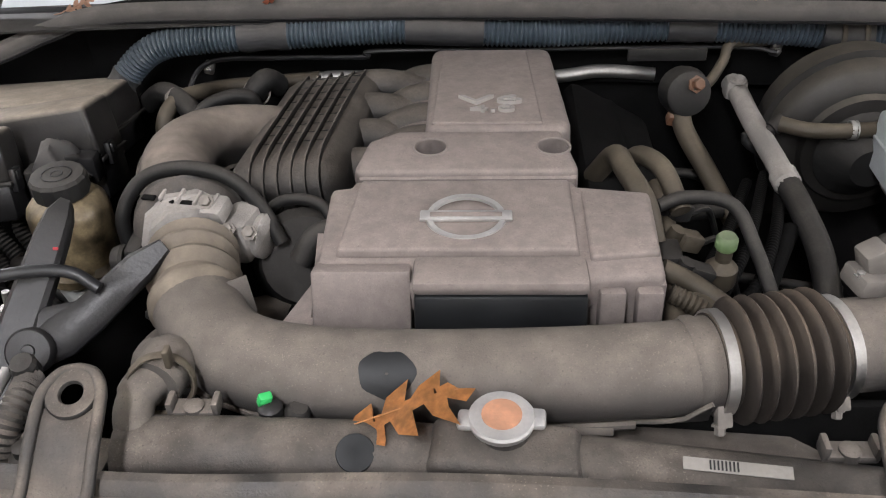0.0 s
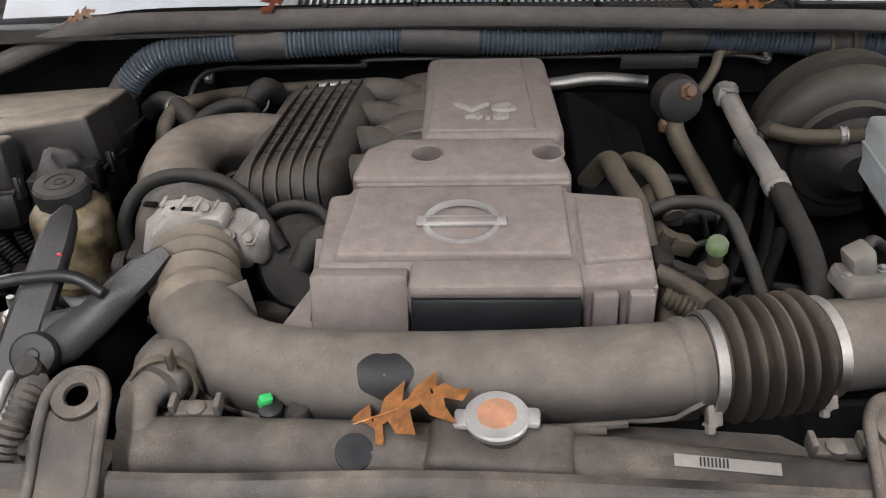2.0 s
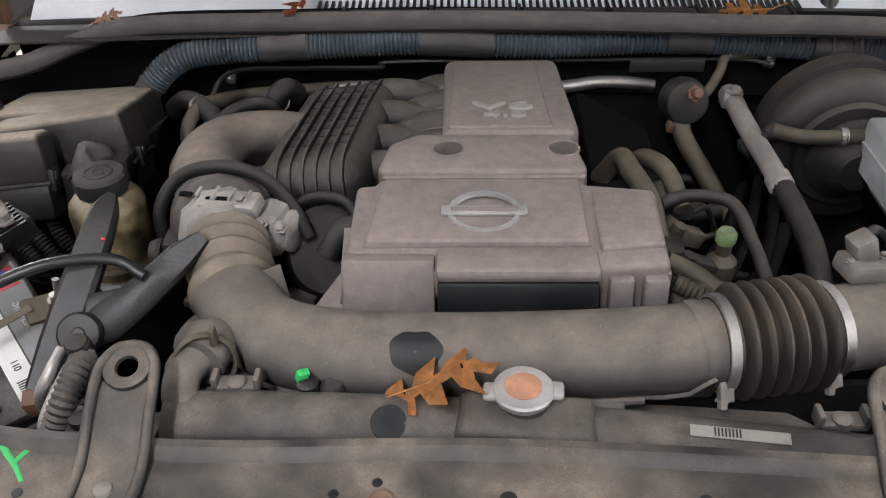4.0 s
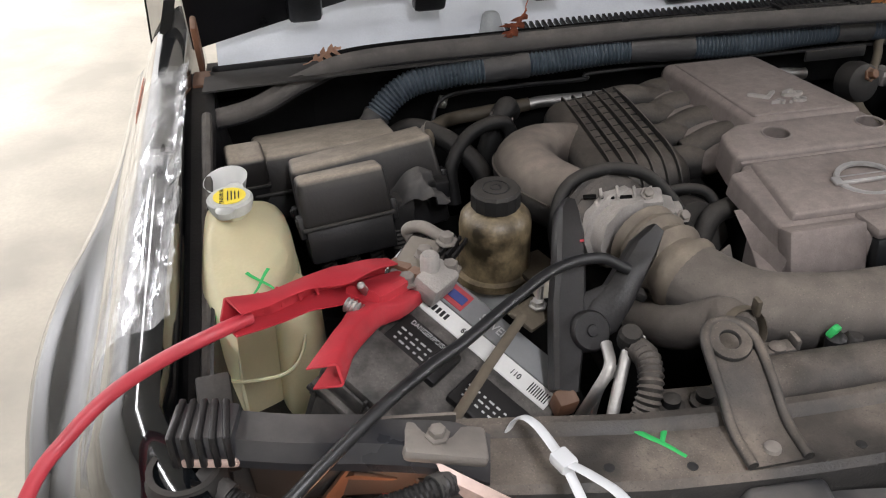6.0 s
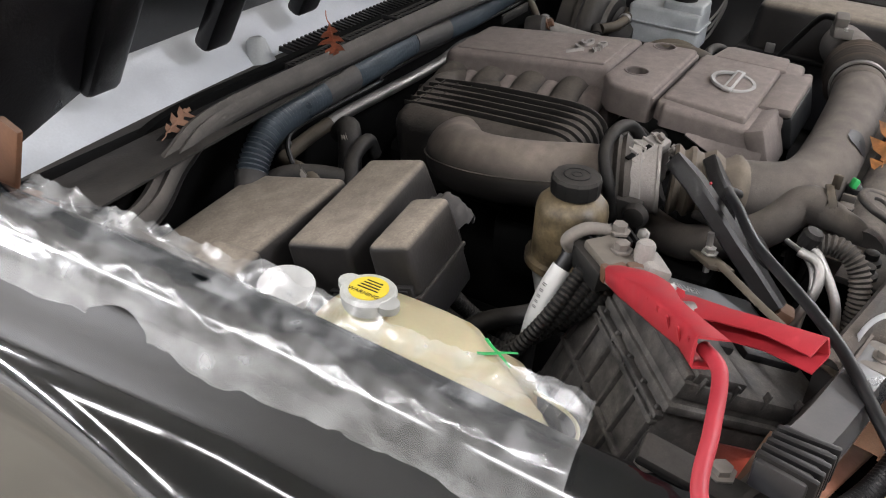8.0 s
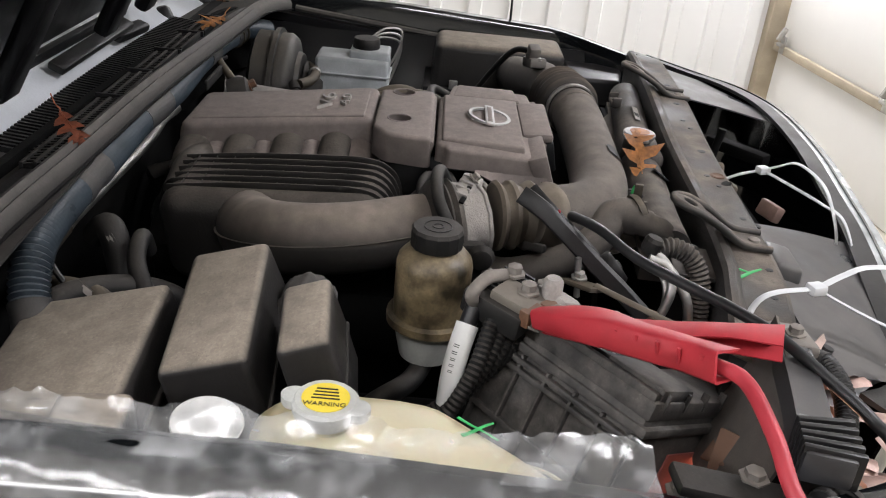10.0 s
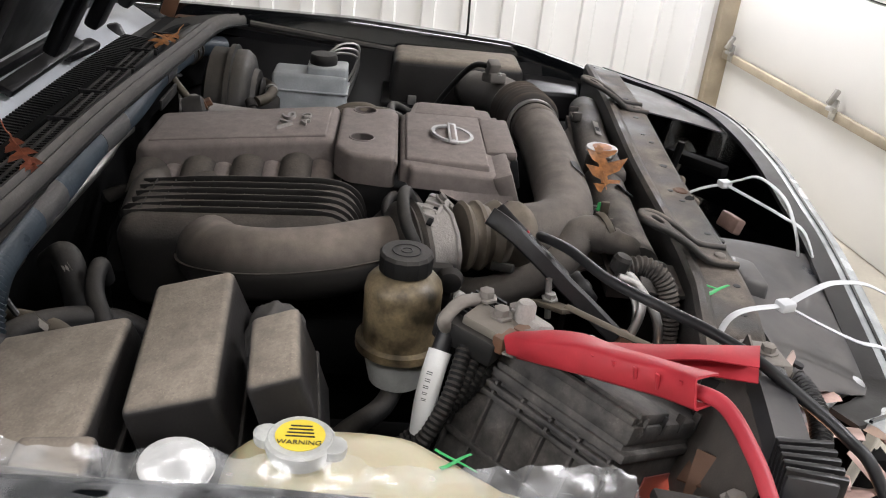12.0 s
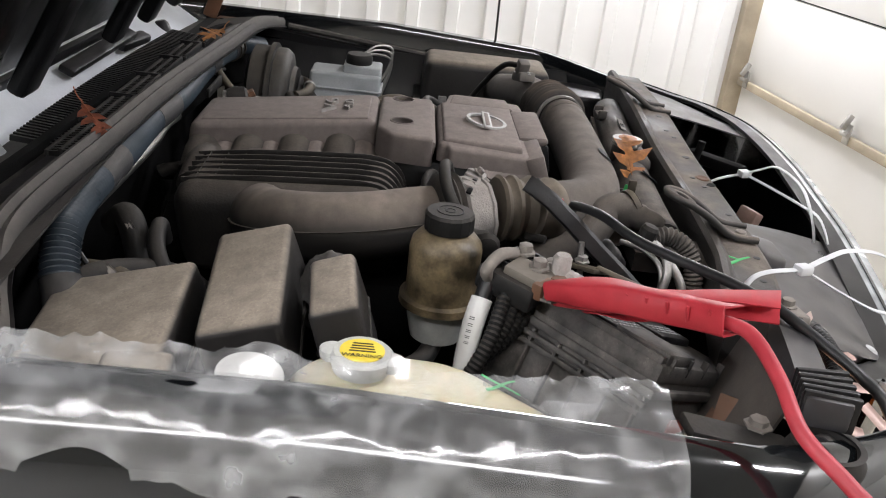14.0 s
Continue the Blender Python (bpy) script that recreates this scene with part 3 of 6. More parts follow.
def marker(name, at, tilt_to, strokes, parent, w=0.004):
    """Thin paint strokes on a surface at a place, each from one local point to another."""
    m = pose(*at, *tilt_to)
    for (x0, y0), (x1, y1) in strokes:
        n = max(2, int(math.hypot(x1 - x0, y1 - y0) / 0.008))
        b = sweep([m @ Vector((x0 + (x1 - x0) * k / n + 0.0008 * math.sin(5 * k), y0 + (y1 - y0) * k / n, 0.0)) for k in range(n + 1)], lambda u: 0.5 * w * (1.15 - 0.5 * u), 8, (1, 0.25), up=m.to_3x3() @ Vector((0, 0, 1)))
        part(name, b, GREEN, parent, "green paint marker stroke")


marker("marker_stroke", (-0.405, 0.38, 1.1085), (3, 0, 0), [((-0.02, 0.022), (0.016, -0.02)), ((0.013, 0.02), (-0.001, -0.003))], support, 0.006)


def striker(x, y, z, turn_z, parent):
    """A strap bent up from the support, with a rounded raised end and an eye."""
    m = pose(x, y, z, 0, 0, turn_z)
    b = bmesh.new()
    rim = [(-0.0265, -0.014, 0.0), (-0.0265, 0.025, 0.004), (-0.0262, 0.06, 0.026), (-0.0255, 0.088, 0.041), (-0.0225, 0.104, 0.0465), (-0.013, 0.117, 0.05), (0.0, 0.121, 0.0505)]
    rim = curve(rim, 6)
    rim = rim + [Vector((-p.x, p.y, p.z)) for p in reversed(rim[:-1])]
    sweep([m @ p for p in rim], 0.0052, 10, bm=b)
    part("bead", b, SUPPORT, parent)
    part("web", sheet([[m @ Vector((xx, yy, zz - 0.002)) for xx in (-0.024, 0, 0.024)] for yy, zz in ((-0.014, 0), (0.025, 0.004), (0.045, 0.016), (0.06, 0.026), (0.075, 0.035), (0.088, 0.0405))], 0.003), SUPPORT, parent)
    part("eye", ring(m @ Vector((0, 0.099, 0.0432)), 0.022, 0.0095, 0.004, (20, 0, turn_z)), SUPPORT, parent)
    part("rivet", lathe([(0.0085, -0.002), (0.0075, 0.002), (0.004, 0.0035), (0.0, 0.0038)], m @ Vector((0, 0.002, 0.0005)), 14), OLDSTEEL, parent)


striker(-0.315, 0.346, 1.113, 0, support)
striker(0.335, 0.305, 1.125, 0, support)
rad = thing("radiator", (0.1, 0.43, 0.6), "radiator with dusty black plastic top tank", "radiator")
part("top_tank", sweep(curve([(-0.295, 0.452, 1.078), (-0.2, 0.45, 1.08), (0.03, 0.435, 1.084), (0.3, 0.405, 1.08), (0.46, 0.385, 1.076)], 6), 0.032, 18, (1, 0.95)), TANK, rad, "dusty black plastic tank")
part("tank_foot", profile_bar([(-0.035, -0.06), (-0.035, -0.03), (0.035, -0.03), (0.035, -0.06)], [Vector((-0.3, 0.452, 1.09)), Vector((0.03, 0.435, 1.09)), Vector((0.46, 0.385, 1.09))]), SUPPORT, rad)
part("wiped_spot", lathe([(0.0162, 0), (0.0155, 0.0016), (0.0, 0.002)], (-0.087, 0.4265, 1.109), 22, (33, 8, 0)), WIPED, rad, "clean black patch wiped in the dust")
part("core", box((0.08, 0.42, 0.8), (0.75, 0.03, 0.5), 0.003), DARK, rad)
part("neck_boss", box((0.035, 0.43, 1.109), (0.13, 0.054, 0.022), 0.008, (6, 1, -4), draft=0.9, seg=3), TANK, rad)
neck = part("filler_neck", lathe([(0.026, -0.03), (0.024, 0.0), (0.022, 0.012)], (0.034, 0.444, 1.112), 20), TANK, rad)
capm = (0.032, 0.443, 1.128)
cap = lathe([(0.0225, -0.003), (0.0235, 0.0), (0.0265, 0.002), (0.0275, 0.007), (0.026, 0.0095), (0.02, 0.0102), (0.0, 0.0104)], capm, 28)
for s in (-1, 1):
    cap = box((capm[0] + s * 0.025, capm[1] + 0.001 * s, capm[2] + 0.004), (0.022, 0.02, 0.0075), 0.0036, (0, 0, -4), cap)
capo = part("cap", cap, CHROME, rad, "dull metal radiator cap with two ears")
part("label", lathe([(0.0165, 0), (0.0165, 0.0006), (0, 0.0007)], (capm[0], capm[1], capm[2] + 0.0103), 24), ORANGE_LABEL, capo, "worn orange warning label")
out = part("outlet", pipe([(-0.27, 0.452, 1.08), (-0.285, 0.465, 1.1), (-0.285, 0.49, 1.11), (-0.275, 0.51, 1.112)], lambda u: 0.0175 + 0.002 * (u > 0.6), 16), TUBE, rad)
part("sticker", box((0.216, 0.411, 1.1138), (0.084, 0.011, 0.0012), 0.0004, (14, 1, -6)), mat("dusty_white_sticker", (0.3, 0.29, 0.27), 0.6, dust=0.5), rad, "dusty white barcode sticker")
for k in range(8):
    part("barcode_bar", box((0.195 + 0.003 * k, 0.4132 - 0.0003 * k, 1.1147), (0.0014, 0.008, 0.0008), 0, (14, 1, -6)), INK_AND_HOLES, rad)
b = ring((-0.268, 0.5, 1.112), 0.031, 0.026, 0.01, (70, 0, 15))
part("hose_clamp", join(b, box((-0.255, 0.5, 1.145), (0.006, 0.012, 0.02), 0.002)), TANPIPE, rad, "spring hose clamp")
upper_hose = thing("upper_radiator_hose", (-0.25, 0.56, 1.0), "dusty thick rubber radiator hose", "hose")
part("hose", pipe([(-0.275, 0.498, 1.112), (-0.27, 0.53, 1.108), (-0.3, 0.57, 1.07), (-0.3, 0.66, 1.02), (-0.2, 0.75, 0.98)], 0.0255, 16), TUBE, upper_hose)
for x, y, z in ((-0.235, 0.482, 1.1), (0.31, 0.435, 1.105)):
    bracket = thing("fan_shroud_clip", (x, y, z), "dusty plastic fan shroud mounting clip", "clip", "shroud clips")
    b = box((x, y, z), (0.045, 0.018, 0.008), 0.002)
    for s in (-1, 1):
        b = box((x + s * 0.02, y, z + 0.006), (0.006, 0.018, 0.016), 0.002, bm=b)
    part("clip", b, TUBE, bracket)
    part("peg", lathe([(0.009, -0.01), (0.009, 0.006), (0.006, 0.008)], (x, y - 0.002, z), 14), TUBE, bracket)
shroud = thing("fan_shroud", (0.1, 0.47, 0.8), "dusty black plastic fan shroud behind the radiator", "fan shroud")
part("top_panel", sheet([[Vector((x, 0.455 - 0.05 * (x + 0.3) + 0.03 * j * min(1.0, (0.42 - x) * 8), 1.07 - 0.012 * j)) for j in range(4)] for x in (-0.25, -0.1, 0.05, 0.2, 0.3, 0.38)], 0.003), TUBE, shroud)
part("rear_panel", box((0.08, 0.53, 0.88), (0.66, 0.01, 0.36), 0.003), DARK, shroud)
tagclip = thing("green_tag_clip", (-0.17, 0.484, 1.09), "black bleed plug with a bright green tag", "plug")
part("plug", lathe([(0.009, 0), (0.011, 0.012), (0.011, 0.02), (0.006, 0.024)], (-0.168, 0.48, 1.085), 14), BLACK, tagclip)
part("tag", box((-0.172, 0.482, 1.112), (0.012, 0.008, 0.014), 0.002, (20, 10, 30)), GREEN, tagclip, "bright green tag")
part("knob", lathe([(0.011, 0), (0.012, 0.012), (0.008, 0.018)], (-0.148, 0.482, 1.085), 14, (0, 15, 0)), DUSTBLACK, tagclip)

front = thing("grille_surround", (0.0, 0.2, 0.9), "black plastic grille surround with the grille removed", "grille surround")


def air_guide(pts_in, pts_out, drop):
    rows = []
    for p, q in zip(pts_in, pts_out):
        p, q = Vector(p), Vector(q)
        rows.append([p.lerp(q, t) - Vector((0, 0, drop * t * t)) for t in (0, 0.15, 0.35, 0.6, 0.85, 1.0)])
    return sheet(rows, 0.003)


part("left_guide", air_guide([(-0.582, 0.318, 1.08), (-0.572, 0.335, 1.09), (-0.55, 0.345, 1.094), (-0.5, 0.338, 1.086), (-0.36, 0.328, 1.082), (-0.24, 0.313, 1.08), (-0.165, 0.305, 1.075)], [(-0.548, 0.28, 1.072), (-0.53, 0.245, 1.06), (-0.505, 0.21, 1.045), (-0.46, 0.18, 1.03), (-0.31, 0.148, 1.045), (-0.15, 0.12, 1.05), (-0.12, 0.115, 1.05)], 0.015), GUIDE, front, "scuffed black plastic air guide", 60)
# Guide holes are black discs too, their inner shade put into the colour.
part("guide_hole", lathe([(0.007, -0.001), (0.007, 0.003), (0.0, 0.0032)], (-0.55, 0.332, 1.0935), 14, (14, 0, 0)), INK_AND_HOLES, front)
part("guide_hole", lathe([(0.006, -0.001), (0.006, 0.003), (0.0, 0.0032)], (-0.19, 0.297, 1.0785), 14, (10, 0, 0)), INK_AND_HOLES, front)
part("bump", box((-0.315, 0.305, 1.084), (0.085, 0.045, 0.026), 0.007, (12, 0, -3), draft=0.85, seg=3), GUIDE, front)
part("right_guide", air_guide([(0.45, 0.27, 1.09), (0.56, 0.262, 1.09), (0.68, 0.27, 1.088), (0.8, 0.31, 1.085)], [(0.46, 0.06, 1.06), (0.56, 0.06, 1.06), (0.76, 0.14, 1.06), (0.855, 0.29, 1.075)], 0.01), GUIDE, front, "black plastic air guide")
rim_line = curve([(-0.58, 0.272, 1.045), (-0.54, 0.222, 1.032), (-0.47, 0.17, 1.015), (-0.31, 0.142, 1.035), (-0.1, 0.1, 1.045), (0.04, 0.08, 1.05), (0.3, 0.045, 1.055), (0.54, 0.045, 1.06), (0.7, 0.09, 1.06), (0.79, 0.155, 1.06), (0.86, 0.29, 1.08)], 8)
part("rim", profile_bar([(-0.014, -0.006), (-0.014, 0.0), (0.022, 0.004), (0.022, -0.004)], rim_line), BLACK, front)
part("chrome_edge", sweep([p + Vector((-0.004, -0.028, -0.008)) for p in rim_line], 0.008, 10, (2.6, 0.7)), EDGE, front, "white grille edge strip wrapped in film")
part("lower_grille", sheet([[p + Vector((0, -0.03 + 0.012 * j, -0.09 * j)) for j in range(5)] for p in rim_line], 0.004), PAINT, front)
for k in range(14):
    part("fin", box((0.02, 0.285 - 0.004 * k, 1.02 - 0.016 * k), (0.5, 0.016, 0.004), 0, (-15, 0, -4)), DARK if k % 2 else BLACK, front)
latch = thing("hood_latch", (0.04, 0.3, 0.95), "rusty dusty hood latch with hook", "latch")
LATCH = mat("rusty_dusty_latch", (0.075, 0.055, 0.04), 0.65, 0.3, dust=0.6, dust_col=(0.2, 0.165, 0.13), settle=(-0.3, 0.9, 0.3), big=40, var=0.6)
part("plate", join(box((0.055, 0.292, 1.035), (0.13, 0.008, 0.06), 0.003, (20, 0, -4)), box((-0.002, 0.29, 1.052), (0.035, 0.008, 0.05), 0.01, (25, 0, 20))), LATCH, latch)
part("hook", pipe([(0.085, 0.28, 0.99), (0.1, 0.278, 1.035), (0.098, 0.276, 1.062), (0.084, 0.276, 1.072), (0.074, 0.277, 1.06)], lambda u: 0.009 - 0.003 * u, 10), LATCH, latch)
part("jaw", slab([(0.03, 0.262), (0.062, 0.258), (0.072, 0.275), (0.05, 0.285), (0.032, 0.28)], 1.03, 1.052, 0.003), LATCH, latch)
part("lever", box((0.03, 0.275, 1.045), (0.05, 0.01, 0.03), 0.004, (30, 20, 0)), LATCH, latch)
part("spring", ribbed([(0.055, 0.262, 1.0), (0.075, 0.262, 1.03), (0.1, 0.262, 1.035)], 0.008, 0.004, 0.3, 10), LATCH, latch)
for s in (-0.068, 0.125):
    part("bolt", join(bolt((s, 0.292, 1.063), 0.0075, 0.008, (50, 0, 0)), lathe([(0.012, -0.002), (0.012, 0.001)], (s, 0.292, 1.063), 16, (50, 0, 0))), OLDSTEEL, latch)
part("bell", lathe([(0.018, 0), (0.016, 0.008), (0.006, 0.012), (0.005, 0.016)], (-0.005, 0.284, 1.05), 18, (60, 0, 0)), LATCH, latch)
rod = thing("bumper_bracket", (0.35, 0.15, 0.9), "dark steel bumper mounting bracket", "bracket")
part("arm", box((0.34, 0.16, 1.02), (0.14, 0.03, 0.025), 0.005, (0, 0, 40)), DARK, rod)
part("post", pipe([(0.28, 0.24, 0.95), (0.28, 0.22, 1.08)], 0.008, 10), DARK, rod)
part("crash_beam", box((0.1, 0.17, 0.88), (1.2, 0.07, 0.1), 0.01), DARK, rod)
tab = solo("side_marker_tab", box((0.1, 0.16, 0.99), (0.05, 0.02, 0.03), 0.004, (20, 0, 20)), PINK, "small copper-toned bracket tab in the grille opening", "bracket")


def zip_tie(head, loops, label):
    z = thing("zip_tie", head, label, "zip tie", "white zip ties")
    part("head", box(head, (0.017, 0.02, 0.012), 0.003, (0, 0, 20)), NYLON, z)
    for pts in loops:
        part("strap", sweep(curve([head, *pts], 8), 0.0046, 8, (1.0, 0.36)), NYLON, z)


zip_tie((-0.511, 0.345, 1.148), [[(-0.519, 0.39, 1.144), (-0.527, 0.413, 1.135), (-0.535, 0.424, 1.112), (-0.538, 0.426, 1.08)], [(-0.4965, 0.313, 1.16), (-0.4845, 0.28, 1.168), (-0.4715, 0.2275, 1.16), (-0.458, 0.165, 1.12), (-0.45, 0.125, 1.04), (-0.45, 0.11, 0.96)], [(-0.4975, 0.284, 1.117), (-0.4875, 0.23, 1.093), (-0.478, 0.19, 1.081), (-0.465, 0.14, 1.05), (-0.455, 0.115, 0.97)]], "white nylon zip tie looped over the support")
zip_tie((-0.062, 0.259, 1.124), [[(-0.056, 0.29, 1.112), (-0.053, 0.312, 1.1)], [(-0.073, 0.241, 1.136), (-0.087, 0.217, 1.148), (-0.119, 0.188, 1.133), (-0.14, 0.172, 1.105), (-0.145, 0.15, 1.05), (-0.14, 0.14, 0.99)], [(-0.1, 0.218, 1.113), (-0.126, 0.18, 1.1), (-0.146, 0.15, 1.085), (-0.15, 0.12, 1.03), (-0.145, 0.11, 0.98)]], "white nylon zip tie looped at the grille opening")

# broken-out lamp opening on the near corner
lampbox = thing("headlamp_housing", (-0.65, 0.3, 0.8), "broken headlamp housing with copper-toned reflector and amber lens", "headlamp")
part("shell", sheet([[Vector((-0.8 + 0.06 * k, 0.42 - 0.05 * j + 0.01 * k, 0.93 - 0.03 * j + 0.008 * math.sin(k))) for j in range(6)] for k in range(6)], 0.004), DARK, lampbox)
part("reflector", box((-0.545, 0.44, 0.95), (0.16, 0.11, 0.012), 0.004, (6, 4, -18)), PINK, lampbox)
part("reflector", box((-0.535, 0.445, 0.96), (0.05, 0.03, 0.008), 0.003, (6, 4, -18)), FLAP, lampbox)
part("reflector", box((-0.5, 0.3, 0.96), (0.12, 0.05, 0.01), 0.004, (18, 0, -20)), LENS, lampbox)
part("amber_lens", box((-0.635, 0.445, 0.955), (0.1, 0.03, 0.03), 0.01, (20, 10, -25)), AMBERLENS, lampbox, "glowing amber turn-signal lens")
part("amber_lens", box((-0.68, 0.375, 0.965), (0.012, 0.04, 0.05), 0.005, (20, 10, 15)), AMBERLENS, lampbox)
for k in range(4):
    part("lens_rib", box((-0.665 + 0.02 * k, 0.45 - 0.009 * k, 0.973), (0.004, 0.035, 0.006), 0.001, (20, 10, -25)), PINK, lampbox)
for k in range(3):
    part("rib", box((-0.72 + 0.06 * k, 0.3, 0.9), (0.012, 0.1, 0.05), 0.002, (0, 0, 15)), PINK, lampbox)
for k in range(4):
    part("shard", box((-0.66 + 0.05 * k, 0.24 + 0.012 * k, 1.0 - 0.03 * k), (0.05, 0.03, 0.006), 0.001, (20 * k, 25, 40 * k)), PINK, lampbox)
for p0, p1 in (((-0.6, 0.27, 1.02), (-0.66, 0.22, 0.98)), ((-0.62, 0.3, 1.0), (-0.7, 0.25, 0.97)), ((-0.6, 0.24, 1.0), (-0.7, 0.2, 0.96)), ((-0.57, 0.22, 1.02), (-0.58, 0.15, 0.96)), ((-0.66, 0.31, 1.0), (-0.62, 0.2, 0.98)), ((-0.585, 0.345, 1.07), (-0.555, 0.28, 1.06)), ((-0.6, 0.33, 1.045), (-0.605, 0.268, 1.045)), ((-0.61, 0.35, 1.01), (-0.63, 0.28, 1.0))):
    part("lattice_bar", sweep([Vector(p0), Vector(p1)], 0.007, 6, (1.6, 0.5)), PINK, lampbox)
part("bulb", lathe([(0.002, 0), (0.008, 0.004), (0.009, 0.014), (0.006, 0.024), (0.0, 0.026)], (-0.66, 0.43, 0.97), 14), AMBERLENS, lampbox, "lit amber bulb")
part("torn_flap", sheet([[Vector((-0.612 + 0.0125 * k, 0.385 - 0.0085 * k, 1.13 - 0.004 * k)), Vector((-0.608 + 0.0115 * k, 0.372 - 0.007 * k, 1.122 - 0.004 * k)), Vector((-0.6 + 0.0095 * k, 0.366 - 0.004 * k + 0.004 * math.sin(2.9 * k), 1.112 - 0.0055 * k - 0.006 * abs(math.sin(1.7 * k))))] for k in range(7)], 0.002), FLAP, lampbox, "torn pale pink metal flap")
part("torn_edge", sheet([[Vector((-0.53 + 0.03 * k, 0.352 - 0.003 * k, 1.085 - 0.002 * k)), Vector((-0.53 + 0.03 * k, 0.338 - 0.003 * k, 1.07 - 0.002 * (k % 2)))] for k in range(4)], 0.002), FLAP, lampbox)
bulb = bpy.data.lights.new("lamp_bulb", "POINT")
bulb.energy, bulb.color, bulb.shadow_soft_size = 0.35, (1.0, 0.58, 0.38), 0.02
bulb_ob = new("lamp_bulb", bulb)
bulb_ob.location = (-0.66, 0.4, 1.0)
edge_line = curve([(-0.465, 0.2, 1.022), (-0.5, 0.255, 1.026), (-0.545, 0.3, 1.022), (-0.6, 0.33, 1.004), (-0.665, 0.352, 0.985)], 8)
solo("front_lamp_lens", sweep(edge_line, lambda u: 0.013 + 0.005 * math.sin(3 * u), 12, (1.0, 0.55)), LENS, "bright clear lamp lens edge below the panel", "lamp")
brace = thing("corner_brace", (-0.7, 0.43, 1.0), "black plastic corner brace with a ribbed end", "brace")
part("bar", profile_bar([(-0.024, -0.022), (-0.025, -0.012), (-0.018, 0.006), (0.014, 0.008), (0.018, -0.014)], curve([(-0.79, 0.45, 1.146), (-0.73, 0.434, 1.142), (-0.66, 0.419, 1.14), (-0.6, 0.406, 1.133), (-0.56, 0.396, 1.116)], 6)), GUIDE, brace, angle=22)
for k in range(5):
    part("rib", box((-0.824 + 0.0105 * k, 0.449 - 0.002 * k, 1.147), (0.0062, 0.05, 0.036), 0.002, (0, 0, -12 + 3 * k)), BLACK, brace)
part("block", box((-0.802, 0.447, 1.146), (0.058, 0.043, 0.03), 0.004, (0, 0, -12)), GUIDE, brace)
part("web", sheet([[Vector((-0.775 + 0.027 * k, 0.452 - 0.005 * k + (0, 0.01, 0.026, 0.055)[j], 1.144 + 0.001 * k - (0, 0.035, 0.085, 0.16)[j])) for j in range(4)] for k in range(8)], 0.003), TUBE, brace, "dusty black brace web")
part("lens_corner", box((-0.8, 0.427, 1.13), (0.05, 0.01, 0.009), 0.003, (0, 0, -12)), FLAP, brace)
part("bolt", bolt((-0.606, 0.401, 1.142), 0.0075, 0.009), OLDSTEEL, brace)
part("bolt", bolt((-0.8, 0.554, 1.088), 0.009, 0.008), OLDSTEEL, brace)
part("bolt", bolt((-0.8, 0.495, 1.11), 0.009, 0.008), OLDSTEEL, brace)
part("arm", box((-0.8, 0.51, 1.095), (0.035, 0.11, 0.012), 0.004, (12, 0, 4)), DUSTBLACK, brace)
part("tab", box((-0.6, 0.4, 1.132), (0.075, 0.04, 0.014), 0.005, (0, 12, -8)), OLDSTEEL, brace)
part("socket", ring((-0.826, 0.44, 1.085), 0.036, 0.024, 0.03), DUSTBLACK, brace)
loom = thing("corrugated_loom", (-0.65, 0.38, 0.98), "black corrugated cable sleeve", "cable sleeve")
part("sleeve", ribbed([(-0.815, 0.44, 1.1), (-0.775, 0.405, 1.088), (-0.72, 0.378, 1.09), (-0.665, 0.362, 1.108), (-0.615, 0.366, 1.116), (-0.59, 0.385, 1.105)], 0.0115, 0.0045, 0.12, 12), BLACK, loom)
for p0, p1 in (((-0.815, 0.44, 1.1), (-0.79, 0.418, 1.091)), ((-0.618, 0.3655, 1.116), (-0.6, 0.376, 1.111))):
    part("tape_wrap", sweep([Vector(p0), Vector(p0).lerp(Vector(p1), 0.5), Vector(p1)], 0.0128, 12), TAPE, loom, "black cloth tape wrap")

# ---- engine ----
# Simplified engine; the shade under the covers comes from its near-black colour.
engine = thing("engine_block", (0, 0.9, 0.55), "dark engine below the covers, bay shade put into its colour", "engine")
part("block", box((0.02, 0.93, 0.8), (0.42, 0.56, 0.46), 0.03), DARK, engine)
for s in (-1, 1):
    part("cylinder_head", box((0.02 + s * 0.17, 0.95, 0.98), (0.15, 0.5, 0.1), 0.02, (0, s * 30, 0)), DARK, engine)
# Two added dark fillers stand for the unlit hollow beside the engine.
part("valley_filler", box((-0.22, 0.78, 0.93), (0.2, 0.34, 0.1), 0.02), DARK, engine)
part("side_filler", box((-0.48, 0.95, 0.8), (0.3, 0.6, 0.06), 0.02), DARK, engine)
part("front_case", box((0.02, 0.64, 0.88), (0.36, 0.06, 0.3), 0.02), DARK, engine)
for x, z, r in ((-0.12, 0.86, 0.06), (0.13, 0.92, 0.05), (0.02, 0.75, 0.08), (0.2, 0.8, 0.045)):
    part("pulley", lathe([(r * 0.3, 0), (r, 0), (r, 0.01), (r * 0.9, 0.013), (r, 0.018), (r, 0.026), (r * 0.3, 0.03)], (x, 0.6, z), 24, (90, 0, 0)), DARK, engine)
